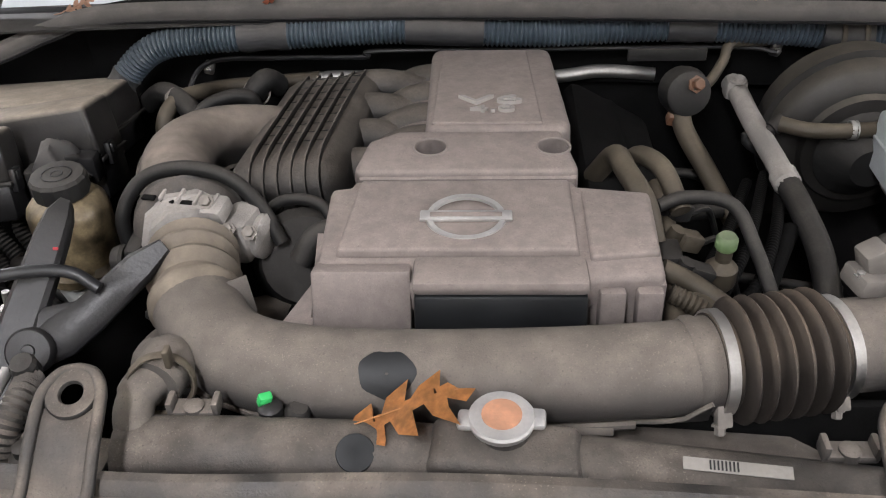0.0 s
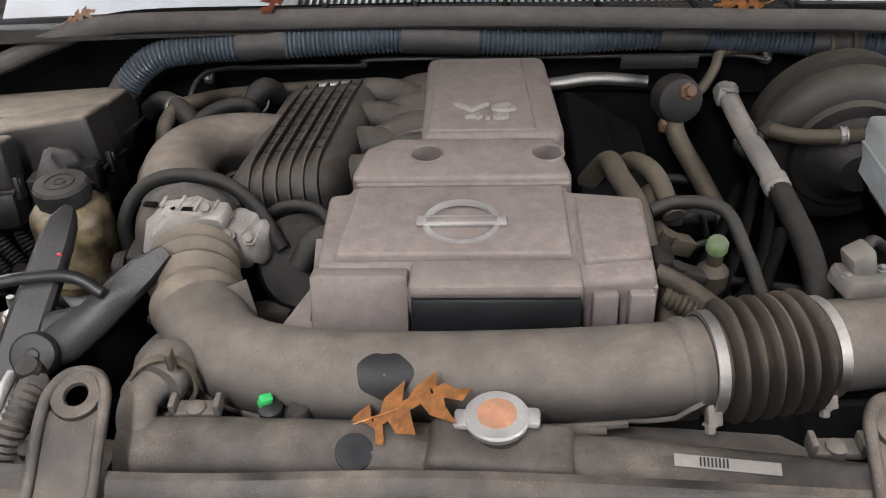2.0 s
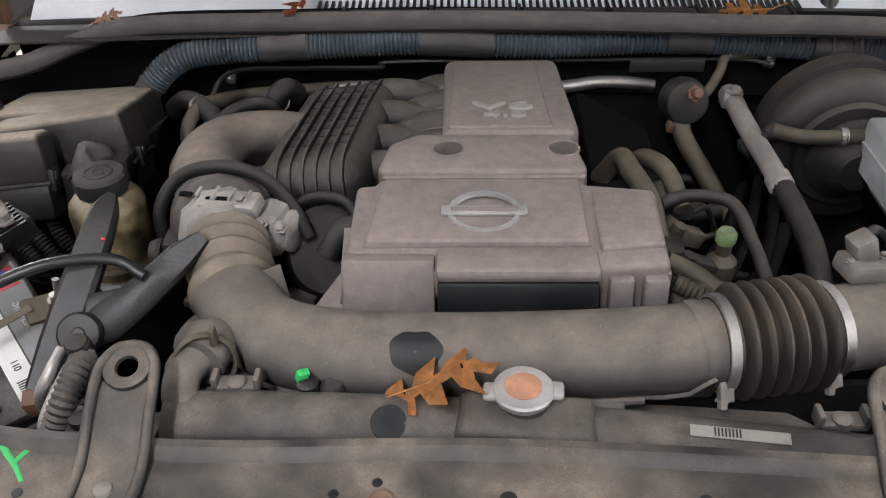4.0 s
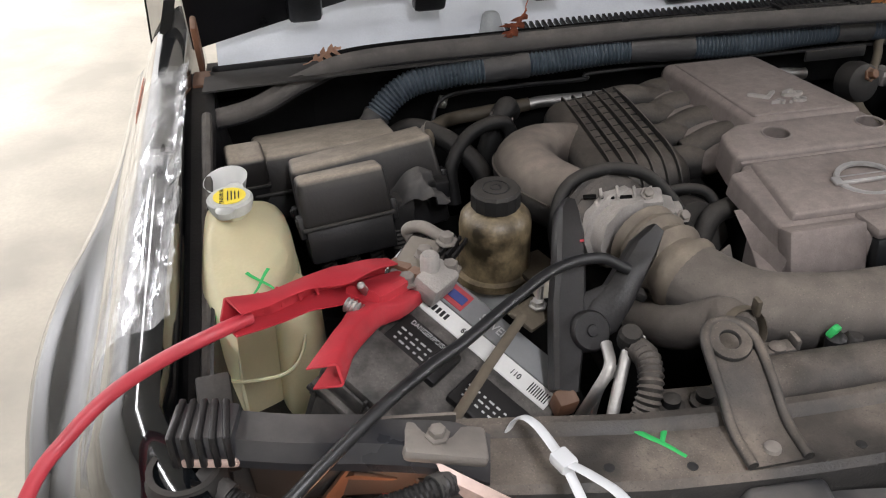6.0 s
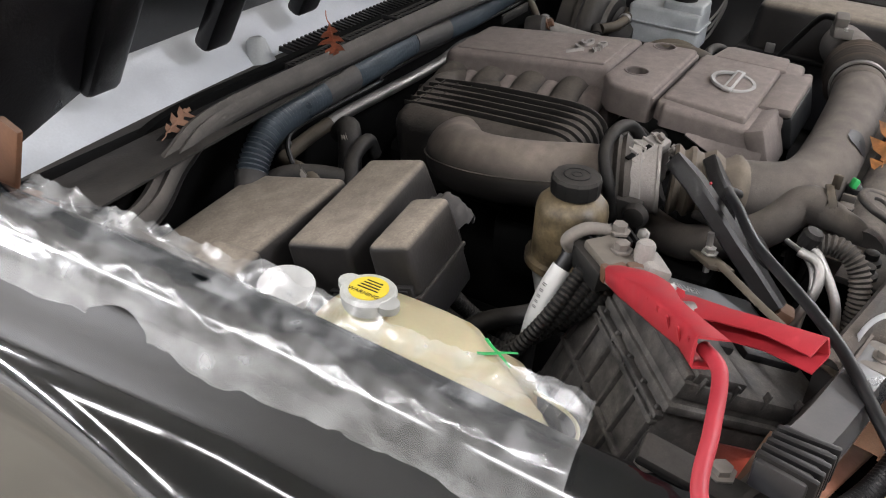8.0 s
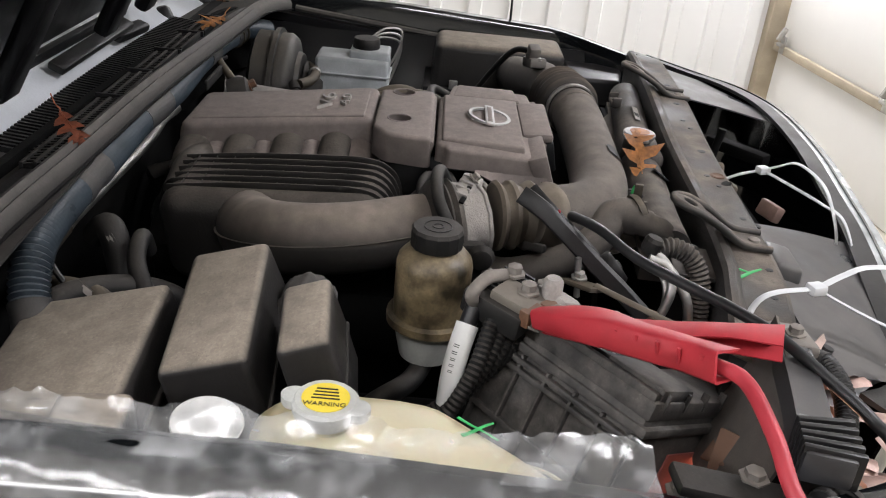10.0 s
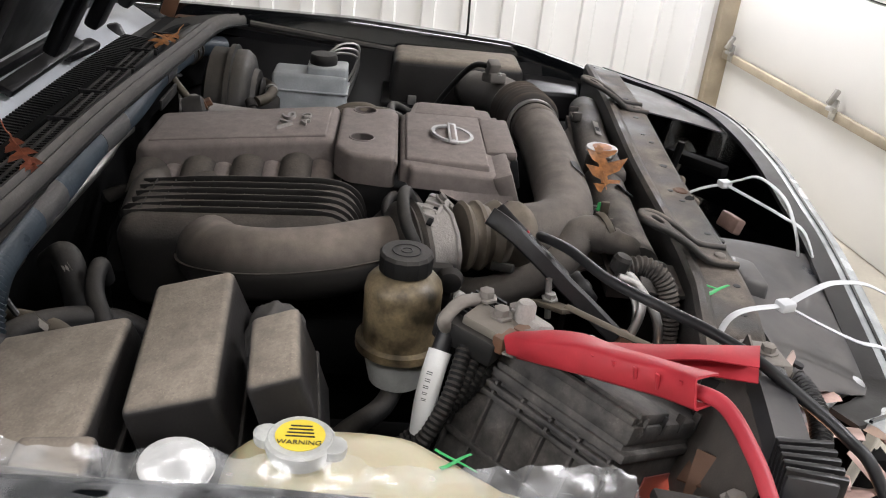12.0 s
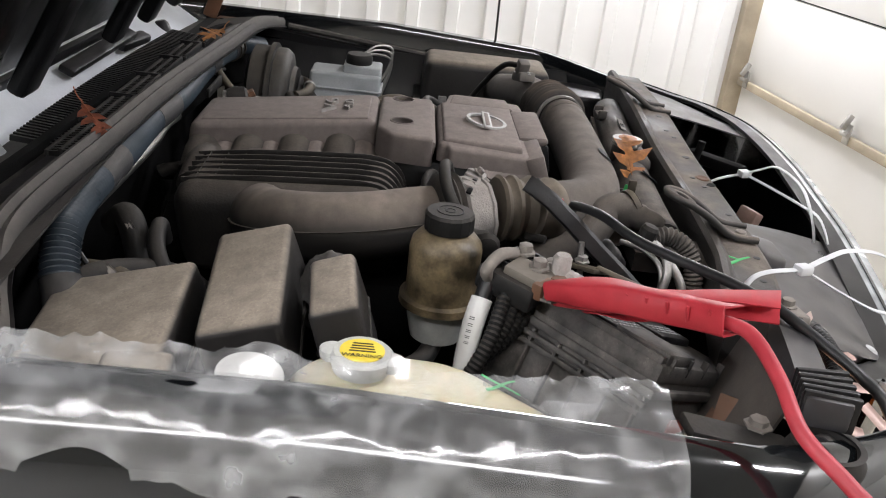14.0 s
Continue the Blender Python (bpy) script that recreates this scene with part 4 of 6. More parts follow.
for k in range(14):
    x0 = random.uniform(-0.3, 0.45)
    y0 = random.uniform(0.65, 1.2)
    z0 = random.uniform(0.86, 1.0)
    pts = [(x0 + random.uniform(-0.08, 0.08) * i, y0 + random.uniform(-0.06, 0.06) * i, z0 + random.uniform(-0.03, 0.01) * i) for i in range(4)]
    part("hose", pipe(pts, random.choice((0.006, 0.008, 0.012)), 10), random.choice((RUBBER, DARK, DUSTBLACK)), engine)


def cover_lift(x, y):
    return -0.006 * max(0.0, (0.66 - y)) / 0.04 - 0.12 * max(0.0, y - 0.86)


lower = thing("lower_engine_cover", (0.02, 0.7, 1.05), "dusty grey plastic front engine cover with chrome emblem", "engine cover")
body = slab([(-0.15, 0.612), (-0.052, 0.612), (-0.05, 0.606), (0.118, 0.606), (0.12, 0.615), (0.196, 0.62), (0.2, 0.76), (0.12, 0.772), (0.12, 0.784), (-0.128, 0.784), (-0.13, 0.772), (-0.152, 0.768)], 1.112, 1.142, 0.007, cover_lift, inset=0.02)
part("shell", body, COVER, lower)
part("front_wall", slab([(-0.149, 0.613), (0.195, 0.621), (0.195, 0.64), (-0.149, 0.634)], 1.055, 1.125, 0.002), COVER, lower)
part("side_skirt", sheet([[Vector((-0.149 - 0.012 * j, 0.612 + 0.022 * k, 1.113 - 0.05 * j * max(0.0, 1 - k / 5.0))) for j in range(2)] for k in range(6)], 0.003), COVER, lower)
part("raised_panel", slab([(-0.13, 0.648), (0.113, 0.648), (0.113, 0.776), (-0.118, 0.776)], 1.138, 1.1475, 0.004, inset=0.02), COVER, lower)
part("right_flap", slab([(0.122, 0.64), (0.192, 0.648), (0.194, 0.752), (0.122, 0.762)], 1.13, 1.1435, 0.004, inset=0.03), COVER, lower)
part("front_step", box((-0.101, 0.619, 1.106), (0.098, 0.03, 0.072), 0.004, (-20, 0, 0)), COVER, lower)
part("nose", box((0.034, 0.622, 1.136), (0.17, 0.05, 0.016), 0.006, (-4, 0, 0)), COVER, lower)
part("slot", box((0.034, 0.6, 1.105), (0.166, 0.02, 0.05), 0.004, (-12, 0, 0)), WIPED, lower, "black recessed slot")
for x in (0.142, 0.178):
    part("lug", box((x, 0.612, 1.1), (0.026, 0.02, 0.05), 0.004, (-10, 0, 0)), COVER, lower)
part("gusset", slab([(-0.185, 0.60), (-0.15, 0.60), (-0.15, 0.70)], 1.05, 1.09, 0.002), COVER, lower)
tilt = 6
em = pose(0.0, 0.7, 1.1483, tilt, 0, 0)


def oval_ring(rx, ry, w, h, m):
    b = bmesh.new()
    rows = []
    for k in range(48):
        t = 2 * math.pi * k / 48
        c, s = math.cos(t), math.sin(t)
        rows.append([b.verts.new(m @ Vector(((rx - d) * c, (ry - d) * s, z))) for d, z in ((0, 0), (0.001, h), (w - 0.001, h), (w, 0))])
    for k in range(48):
        one, two = rows[k], rows[(k + 1) % 48]
        for j in range(4):
            b.faces.new((one[j], one[(j + 1) % 4], two[(j + 1) % 4], two[j]))
    return b


emblem = part("emblem", oval_ring(0.0415, 0.036, 0.0075, 0.0035, em), CHROME, lower, "worn chrome oval emblem with a plain crossbar")
part("crossbar", box(em @ Vector((0, 0, 0.003)), (0.095, 0.015, 0.005), 0.0018, (tilt, 0, 0)), CHROME, emblem)
part("relief", box(em @ Vector((0, 0, 0.0055)), (0.074, 0.007, 0.001), 0.0004, (tilt, 0, 0)), COVER, emblem)
upper = thing("upper_engine_cover", (0.02, 0.95, 1.05), "dusty grey plastic rear engine cover with two bolt wells", "engine cover")


def well_cover():
    """The wide front piece, with two round wells let into it."""
    b = slab([(-0.125, 0.79), (0.122, 0.79), (0.126, 0.8), (0.112, 0.884), (-0.085, 0.884), (-0.118, 0.86), (-0.129, 0.8)], 1.1, 1.147, 0.007, inset=0.01)
    return b


def with_holes(b, spots, r, depth):
    """Cuts upright round wells into a form."""
    ob = new("blank", finish(b, "blank", COVER))
    c = bmesh.new()
    for x, y, z in spots:
        lathe([(r * 0.92, -depth), (r, 0.0), (r, 0.03)], (x, y, z), 28, bm=c)
    cutter = new("cutter", finish(c, "cutter", COVER))
    mod = ob.modifiers.new("wells", "BOOLEAN")
    mod.operation, mod.object, mod.solver = "DIFFERENCE", cutter, "EXACT"
    bpy.context.view_layer.update()
    me = bpy.data.meshes.new_from_object(ob.evaluated_get(bpy.context.evaluated_depsgraph_get()))
    bpy.data.objects.remove(ob)
    bpy.data.objects.remove(cutter)
    out = bmesh.new()
    out.from_mesh(me)
    return out


shell = part("front_shell", with_holes(well_cover(), [(-0.043, 0.844, 1.1465), (0.099, 0.844, 1.1465)], 0.0185, 0.04), COVER, upper)
part("front_face", box((0, 0.796, 1.127), (0.246, 0.016, 0.03), 0.006, (10, 0, 0)), COVER, upper)
for x in (-0.043, 0.099):
    part("bolt", bolt((x, 0.844, 1.107), 0.006, 0.008), DARK, upper)
    part("well_rim", ring((x, 0.844, 1.1455), 0.0205, 0.0175, 0.0028), COVER, upper)
part("rear_shell", slab([(-0.058, 0.876), (0.122, 0.876), (0.13, 0.9), (0.122, 1.19), (0.112, 1.2), (-0.052, 1.2), (-0.064, 1.19)], 1.04, 1.15, 0.012, cover_lift, inset=0.06), COVER, upper)
part("plate", slab([(-0.045, 0.9), (0.09, 0.9), (0.082, 1.175), (-0.04, 1.175)], 1.146, 1.1525, 0.003, cover_lift), COVER, upper)
lettering("V6", 0.04, pose(0.028, 0.967, 1.1415, -6.8, 0, 0) @ Matrix.Diagonal((1.9, 0.85, 1, 1)), RELIEF, upper, "lettering", 0.003)
lettering("4.0", 0.028, pose(0.03, 0.937, 1.145, -6.8, 0, 0) @ Matrix.Diagonal((1.7, 0.8, 1, 1)), RELIEF, upper, "lettering", 0.003)
for k in range(4):
    y0 = 0.905 + 0.075 * k
    drop = 0.008 * k
    part("runner_hood", sweep(curve([(-0.03, y0, 1.092 - drop), (-0.064, y0, 1.089 - drop), (-0.092, y0, 1.08 - drop), (-0.11, y0, 1.062 - drop)], 6), lambda u: 0.0235 * math.sqrt(max(0.03, 1 - (u * 0.98) ** 4)), 16, (0.95, 0.85)), COVER, upper)
    # Darker plastic drawn for the shaded arch openings between the hoods.
    part("shaded_arch", sweep(curve([(-0.04, y0 + 0.036, 1.1 - drop), (-0.08, y0 + 0.036, 1.095 - drop), (-0.12, y0 + 0.036, 1.075 - drop)], 6), 0.024, 14, (1.1, 0.8)), PLENUM, upper)
    part("runner", pipe([(-0.07, y0 + 0.02, 1.06), (-0.14, y0 + 0.02, 1.07), (-0.2, y0 + 0.02, 1.055)], 0.026, 14), PLENUM, upper)

plenum = thing("intake_plenum", (-0.2, 1.0, 1.0), "dusty black plastic intake plenum with long ribs", "intake manifold")
pm = pose(-0.205, 1.0, 1.052, -5, -8, -4)


def plen(pts):
    return [pm @ Vector(p) for p in pts]


b = box((-0.008, 0.0, -0.022), (0.152, 0.325, 0.148), 0.036, seg=5)
bmesh.ops.transform(b, matrix=pm, verts=b.verts)
part("body", b, PLENUM, plenum)
for k in range(6):
    x = -0.044 + 0.0176 * k
    part("rib", sweep(plen(curve([(x, 0.15, 0.048), (x, 0.05, 0.055), (x, -0.07, 0.056), (x, -0.118, 0.0545), (x, -0.149, 0.044), (x, -0.165, 0.016), (x, -0.168, -0.06)], 5)), 0.0036, 6, (0.55, 1.5)), PLENUM, plenum)
for k in range(9):
    part("cross_rib", sweep(plen([Vector((-0.044, 0.13 - 0.027 * k, 0.0505)), Vector((0.044, 0.13 - 0.027 * k, 0.0505))]), 0.0024, 6, (0.5, 1.4)), PLENUM, plenum)
bend_line = [(-0.2, 1.03, 1.035), (-0.265, 1.032, 1.046), (-0.318, 1.015, 1.06), (-0.356, 0.975, 1.074), (-0.37, 0.925, 1.083), (-0.361, 0.87, 1.088), (-0.338, 0.82, 1.091), (-0.318, 0.775, 1.093)]
part("inlet_bend", pipe(bend_line, lambda u: 0.049 - 0.004 * u, 28), BEND, plenum, "dusty curved intake bend")
part("bend_seam", pipe([(x, y, z - 0.006) for x, y, z in bend_line], 0.0512, 18, squash=(1.0, 0.05)), PLENUM, plenum)
part("drum", lathe([(0.04, 0), (0.055, 0.005), (0.06, 0.03), (0.05, 0.05)], (-0.2, 0.79, 1.03), 22, (60, 0, 20)), DUSTBLACK, plenum)
part("belt_hose", pipe([(-0.26, 0.78, 1.06), (-0.22, 0.8, 1.1), (-0.17, 0.79, 1.105), (-0.15, 0.77, 1.08)], 0.007, 10), RUBBER, plenum)
part("elbow", pipe([(-0.19, 0.74, 1.06), (-0.17, 0.755, 1.085), (-0.14, 0.765, 1.09)], 0.014, 12), DUSTBLACK, plenum)

throttle = thing("throttle_body", (-0.3, 0.73, 1.03), "dusty cast aluminium throttle body with hose clamps", "throttle body")
axis = Vector((0.03, -0.1, 0.012)).normalized()
q = axis.to_track_quat("Z", "Y").to_euler()
rot_t = tuple(math.degrees(v) for v in q)
tb = Vector((-0.318, 0.775, 1.093))
part("rubber_collar", lathe([(0.05, -0.014), (0.06, -0.006), (0.0625, 0.0), (0.056, 0.004), (0.0625, 0.01), (0.057, 0.014), (0.062, 0.02), (0.056, 0.026), (0.05, 0.03)], tb, 32, rot_t), TANK, throttle, "black rubber collar")
part("flange", lathe([(0.05, 0.026), (0.054, 0.028), (0.054, 0.04), (0.046, 0.042), (0.046, 0.06), (0.048, 0.062), (0.048, 0.066)], tb, 10, rot_t), ALU, throttle)
b = box(tb + Vector((0.02, -0.035, 0.042)), (0.085, 0.03, 0.02), 0.005, (12, -5, -15))
for k in range(4):
    b = box(tb + Vector((-0.012 + 0.02 * k, -0.025 - 0.005 * k, 0.053)), (0.004, 0.02, 0.008), 0.001, (12, -5, -15), b)
part("ribbed_top", b, ALU, throttle)
for k in range(4):
    part("slot", box(tb + Vector((-0.028 + 0.022 * k, -0.03 - 0.004 * k, 0.0525 - 0.0012 * k)), (0.016, 0.007, 0.003), 0.001, (12, -5, -15)), DARK, throttle)
b = box(tb + Vector((0.068, -0.03, 0.005)), (0.035, 0.05, 0.055), 0.008, (0, 0, -15))
b = lathe([(0.024, 0), (0.026, 0.004), (0.026, 0.01), (0.02, 0.014)], tb + Vector((0.084, -0.028, 0.0)), 20, (0, 90, -15), b)
part("motor", b, ALU, throttle)
for dx, dy, dz in ((0.04, -0.045, 0.056), (0.085, -0.06, 0.026), (0.062, -0.06, 0.03)):
    part("bolt", bolt(tb + Vector((dx, dy, dz)), 0.006, 0.008, (40, 0, 0)), OLDSTEEL, throttle)
b = box(tb + Vector((-0.05, -0.04, -0.02)), (0.02, 0.05, 0.05), 0.006)
b = lathe([(0.016, 0), (0.018, 0.004), (0.014, 0.014), (0.01, 0.016)], tb + Vector((-0.058, -0.06, -0.01)), 18, (0, -90, 0), b)
part("sensor", b, DUSTBLACK, throttle)
part("bolt", bolt(tb + Vector((-0.06, -0.075, -0.035)), 0.006, 0.008, (0, -60, 0)), STEEL, throttle)
part("vacuum_hose", pipe([tb + Vector(p) for p in ((-0.065, -0.03, -0.03), (-0.068, -0.02, 0.02), (-0.045, 0.0, 0.055), (0.0, 0.005, 0.068), (0.05, 0.0, 0.06), (0.085, -0.01, 0.03), (0.11, -0.03, -0.01))], 0.0085, 12), RUBBER, throttle, "black rubber vacuum hose")

duct = thing("intake_duct", (0, 0.53, 1.05), "dusty grey plastic intake duct bending to the throttle", "intake duct")
line = curve([(-0.293, 0.7, 1.104), (-0.283, 0.665, 1.104), (-0.265, 0.612, 1.1), (-0.22, 0.556, 1.096), (-0.15, 0.532, 1.096), (-0.05, 0.525, 1.097), (0.08, 0.524, 1.101), (0.17, 0.526, 1.106), (0.21, 0.53, 1.108)], 8)
tubeline = [p for p in line if p.y < 0.63 or p.x > 0]
part("main_duct", sweep(tubeline, lambda u: 0.0435 - 0.001 * u, 30, (1.02, 0.98)), TUBE, duct)
part("seam_flange", sweep([p + Vector((0, -0.0325, -0.0345)) if p.x > -0.2 else p + Vector((-0.03, -0.02, -0.0345)) for p in tubeline if p.x < 0.16], 0.0045, 8), TUBE, duct)
for x in (-0.1, 0.115):
    part("seam_clip", box((x, 0.49, 1.0645), (0.036, 0.012, 0.008), 0.002, (-45, 0, 0)), TUBE, duct)
part("sleeve", sweep([p for p in line if p.y >= 0.6], lambda u: 0.0445 + 0.0042 * math.sin(u * 24), 28), SLEEVE, duct, "dusty rubber sleeve with ridges")
part("wiped_spot", sheet([[Vector((-0.066 + 0.0265 * (math.cos(t) * r * (1 + 0.05 * math.sin(5 * t + 1))) , 0.5265, 1.0975)) + Vector((0, math.cos(radians(133 - 29 * r * math.sin(t) * (1 + 0.07 * math.sin(3 * t) + 0.04 * math.sin(7 * t)))) * 0.0449, math.sin(radians(133 - 29 * r * math.sin(t) * (1 + 0.07 * math.sin(3 * t) + 0.04 * math.sin(7 * t)))) * 0.0441)) for r in (0.05, 0.35, 0.65, 0.95)] for t in [2 * math.pi * k / 30 for k in range(31)]], 0.0005), WIPED, duct, "clean black patch wiped in the dust")
part("tab", box((-0.222, 0.618, 1.112), (0.022, 0.003, 0.04), 0.001, (-20, 0, 35)), TUBE, duct)
part("tab", box((-0.318, 0.64, 1.075), (0.02, 0.03, 0.012), 0.003, (0, 20, -20)), DUSTBLACK, duct)
part("neck", lathe([(0.0425, 0), (0.0455, 0.004), (0.0455, 0.01), (0.0435, 0.014), (0.0435, 0.03)], (0.196, 0.529, 1.107), 30, (0, 88, 8)), TUBE, duct)


def on_duct(x, low, r=0.0455):
    """A place on the duct's front near its neck, low degrees under the level."""
    return Vector((x, 0.5265 - r * math.cos(radians(low)), 1.1055 - r * math.sin(radians(low))))


TEAR = [(0.15, 48), (0.168, 44), (0.18, 30), (0.192, 22), (0.202, 4), (0.212, -6)]
part("broken_gusset", sheet([[on_duct(x, low + (85 - low) * j / 3, 0.0445) for j in range(4)] for x, low in TEAR], 0.002), WIPED, duct, "snapped black plastic corner")
part("torn_lip", sweep([on_duct(x, low, 0.0462) for x, low in TEAR], 0.0024, 6), TUBE, duct)
bellows = thing("intake_bellows", (0.29, 0.545, 1.05), "black rubber intake bellows between two steel clamps", "bellows")
bl = curve([(0.218, 0.532, 1.108), (0.278, 0.542, 1.108), (0.337, 0.555, 1.107)], 20)
part("bellows_tube", sweep(even(bl, 0.0018), lambda u: 0.0425 + (0.0155 * max(0.0, math.sin((u - 0.13) / 0.74 * 6 * 2 * math.pi - math.pi / 2) * 0.5 + 0.5) ** 0.7 if 0.13 < u < 0.87 else 0.003), 32), mat("brown_dusty_rubber", (0.014, 0.011, 0.009), 0.6, dust=0.7, dust_col=(0.16, 0.12, 0.086), settle=(0.15, 0.95, 0.03)), bellows)
for p, tz in ((bl[2], 8), (bl[-3], 13)):
    cl = part("clamp", lathe([(0.0475, -0.005), (0.0485, -0.005), (0.0485, 0.005), (0.0475, 0.005)], p, 36, (0, 90, tz)), STEEL, bellows, "bright worm-drive hose clamp")
    part("screw", join(box(p + Vector((0.002, -0.042, -0.022)), (0.014, 0.012, 0.022), 0.002, (-30, 0, tz)), bolt(p + Vector((0.0, -0.046, -0.03)), 0.005, 0.009, (150, 0, 0))), OLDSTEEL, cl)
airtube = thing("air_meter_tube", (0.45, 0.58, 1.05), "dusty black air flow meter tube", "duct")
part("tube", sweep(curve([(0.33, 0.554, 1.107), (0.42, 0.572, 1.1), (0.5, 0.59, 1.085), (0.57, 0.603, 1.068), (0.65, 0.61, 1.05)], 8), 0.0435, 28), TUBE, airtube)
b = box((0.375, 0.597, 1.152), (0.05, 0.035, 0.02), 0.004, (0, 10, 15))
b = box((0.37, 0.602, 1.172), (0.024, 0.024, 0.03), 0.004, (0, -20, 15), b)
part("sensor", b, mat("grey_connector_plastic", (0.12, 0.11, 0.1), 0.55, dust=0.4), airtube, "grey air flow sensor plug")
for s in (-0.018, 0.018):
    part("screw", bolt((0.375 + s, 0.595 + s * 0.3, 1.162), 0.004, 0.004), STEEL, airtube)
part("plug_cable", pipe([(0.372, 0.607, 1.175), (0.4, 0.64, 1.165), (0.45, 0.68, 1.1), (0.46, 0.74, 1.0)], 0.006, 10), RUBBER, airtube)
airbox = thing("air_filter_box", (0.72, 0.64, 0.88), "black plastic air filter box with dusty lid", "air filter box")
part("lid", slab([(0.63, 0.49), (0.79, 0.49), (0.79, 0.805), (0.63, 0.805)], 1.0, 1.112, 0.018, inset=0.05), BOXTOP, airbox)
part("body", box((0.71, 0.648, 0.93), (0.17, 0.33, 0.16), 0.01), BLACK, airbox)
part("lip", box((0.71, 0.648, 1.005), (0.185, 0.345, 0.012), 0.003), BLACK, airbox)
for y in (0.54, 0.75):
    part("clip", box((0.622, y, 1.01), (0.008, 0.02, 0.04), 0.002), STEEL, airbox)
snorkel = solo("air_inlet_snorkel", slab([(0.64, 0.36), (0.8, 0.33), (0.8, 0.48), (0.64, 0.48)], 1.0, 1.06, 0.01), BLACK, "black plastic air inlet snorkel", "duct")

# ---- firewall side ----
harness = thing("firewall_conduit", (0, 1.26, 1.0), "blue-grey corrugated wiring conduit along the firewall", "wiring conduit")
hl = curve([(-0.6, 1.17, 0.98), (-0.575, 1.195, 1.013), (-0.545, 1.22, 1.059), (-0.49, 1.232, 1.1), (-0.4, 1.238, 1.11), (-0.25, 1.237, 1.117), (-0.1, 1.24, 1.121), (0.1, 1.242, 1.112), (0.28, 1.245, 1.117), (0.45, 1.247, 1.11), (0.56, 1.245, 1.1), (0.64, 1.235, 1.098), (0.75, 1.21, 1.075)], 10)
cuts = [(0, 0.1, 1), (0.1, 0.17, 0), (0.17, 0.36, 1), (0.36, 0.4, 0), (0.4, 0.5, 1), (0.5, 0.55, 0), (0.55, 0.68, 1), (0.68, 0.71, 0), (0.71, 0.81, 1), (0.81, 0.89, 0), (0.89, 1.0, 1)]
for a0, a1, kind in cuts:
    seg_pts = hl[int(a0 * (len(hl) - 1)) : int(a1 * (len(hl) - 1)) + 1]
    if kind:
        fine_line = even(seg_pts, 0.0018)
        k4 = (1.0, 0.93, 0.82, 0.93)
        cnt = len(fine_line) - 1
        part("ribbed_sleeve", sweep(fine_line, lambda u: 0.0235 * k4[round(u * cnt) % 4], 16), HOSE, harness)
    else:
        part("tape_wrap", sweep(seg_pts, lambda u: 0.0235 + 0.0012 * math.sin(u * 40), 16), TAPE, harness, "black cloth tape wrap")
for i in (int(0.83 * len(hl)), int(0.86 * len(hl))):
    part("strap", ring(hl[i] - Vector((0.004, 0, 0)), 0.027, 0.0235, 0.008, (0, 90, 0)), TANPIPE, harness)
line2 = thing("firewall_pipe", (0, 1.24, 1.0), "thin steel pipe clipped along the firewall", "pipe")
part("pipe", pipe([(-0.46, 1.2, 1.01), (-0.425, 1.25, 1.062), (-0.3, 1.255, 1.068), (-0.17, 1.255, 1.068), (-0.15, 1.255, 1.078), (0.1, 1.255, 1.078), (0.4, 1.25, 1.08), (0.47, 1.24, 1.075)], 0.004, 8), BLACK, line2)
for x, z in ((-0.425, 1.05), (0.475, 1.07)):
    part("clip", join(box((x, 1.262, z), (0.016, 0.012, 0.022), 0.003, (0, 15, 0)), bolt((x, 1.254, z), 0.005, 0.006, (90, 0, 0))), STEEL, line2, "bright metal pipe clip")
water = thing("heater_pipe", (-0.05, 1.2, 1.0), "bright metal heater pipe behind the engine", "pipe")
part("bright_pipe", pipe([(-0.262, 1.302, 1.007), (-0.25, 1.302, 1.008), (-0.2, 1.302, 1.01), (0.1, 1.302, 1.005), (0.21, 1.302, 1.016), (0.3, 1.302, 1.01)], 0.011, 12), STEEL, water)
part("tan_hose", pipe([(-0.47, 1.13, 0.94), (-0.477, 1.145, 1.005), (-0.465, 1.18, 1.03), (-0.445, 1.22, 1.025), (-0.405, 1.28, 1.006), (-0.31, 1.301, 1.004), (-0.255, 1.302, 1.008)], 0.0125, 12), TANPIPE, water)
part("dark_hose", pipe([(-0.44, 1.1, 0.94), (-0.44, 1.12, 1.0), (-0.4, 1.15, 1.04), (-0.345, 1.16, 1.05), (-0.325, 1.16, 1.02)], 0.012, 12), RUBBER, water)
HOSES = [[(-0.31, 1.235, 1.03), (-0.325, 1.21, 1.05), (-0.35, 1.19, 1.02), (-0.37, 1.175, 0.96), (-0.37, 1.16, 0.88)], [(-0.53, 1.235, 1.0), (-0.49, 1.215, 1.03), (-0.44, 1.17, 1.025), (-0.4, 1.12, 1.0), (-0.385, 1.085, 0.96), (-0.385, 1.06, 0.88)]]
for k, path in enumerate(HOSES):
    hose = thing("coolant_hose", (path[-1][0], path[-1][1], 0.88), "dusty black rubber coolant hose", "hose", "coolant hoses")
    part("hose", pipe(path, 0.019 - 0.002 * k, 14), RUBBER, hose)
    part("hose_clamp", ring(Vector(path[1]).lerp(Vector(path[2]), 0.5), 0.0215 - 0.002 * k, 0.0185 - 0.002 * k, 0.009, (55, 0, 20 + 30 * k)), OLDSTEEL, hose, "spring hose clamp")
can = thing("vacuum_canister", (0.325, 1.195, 0.98), "round dusty black vacuum valve with pipes", "valve")
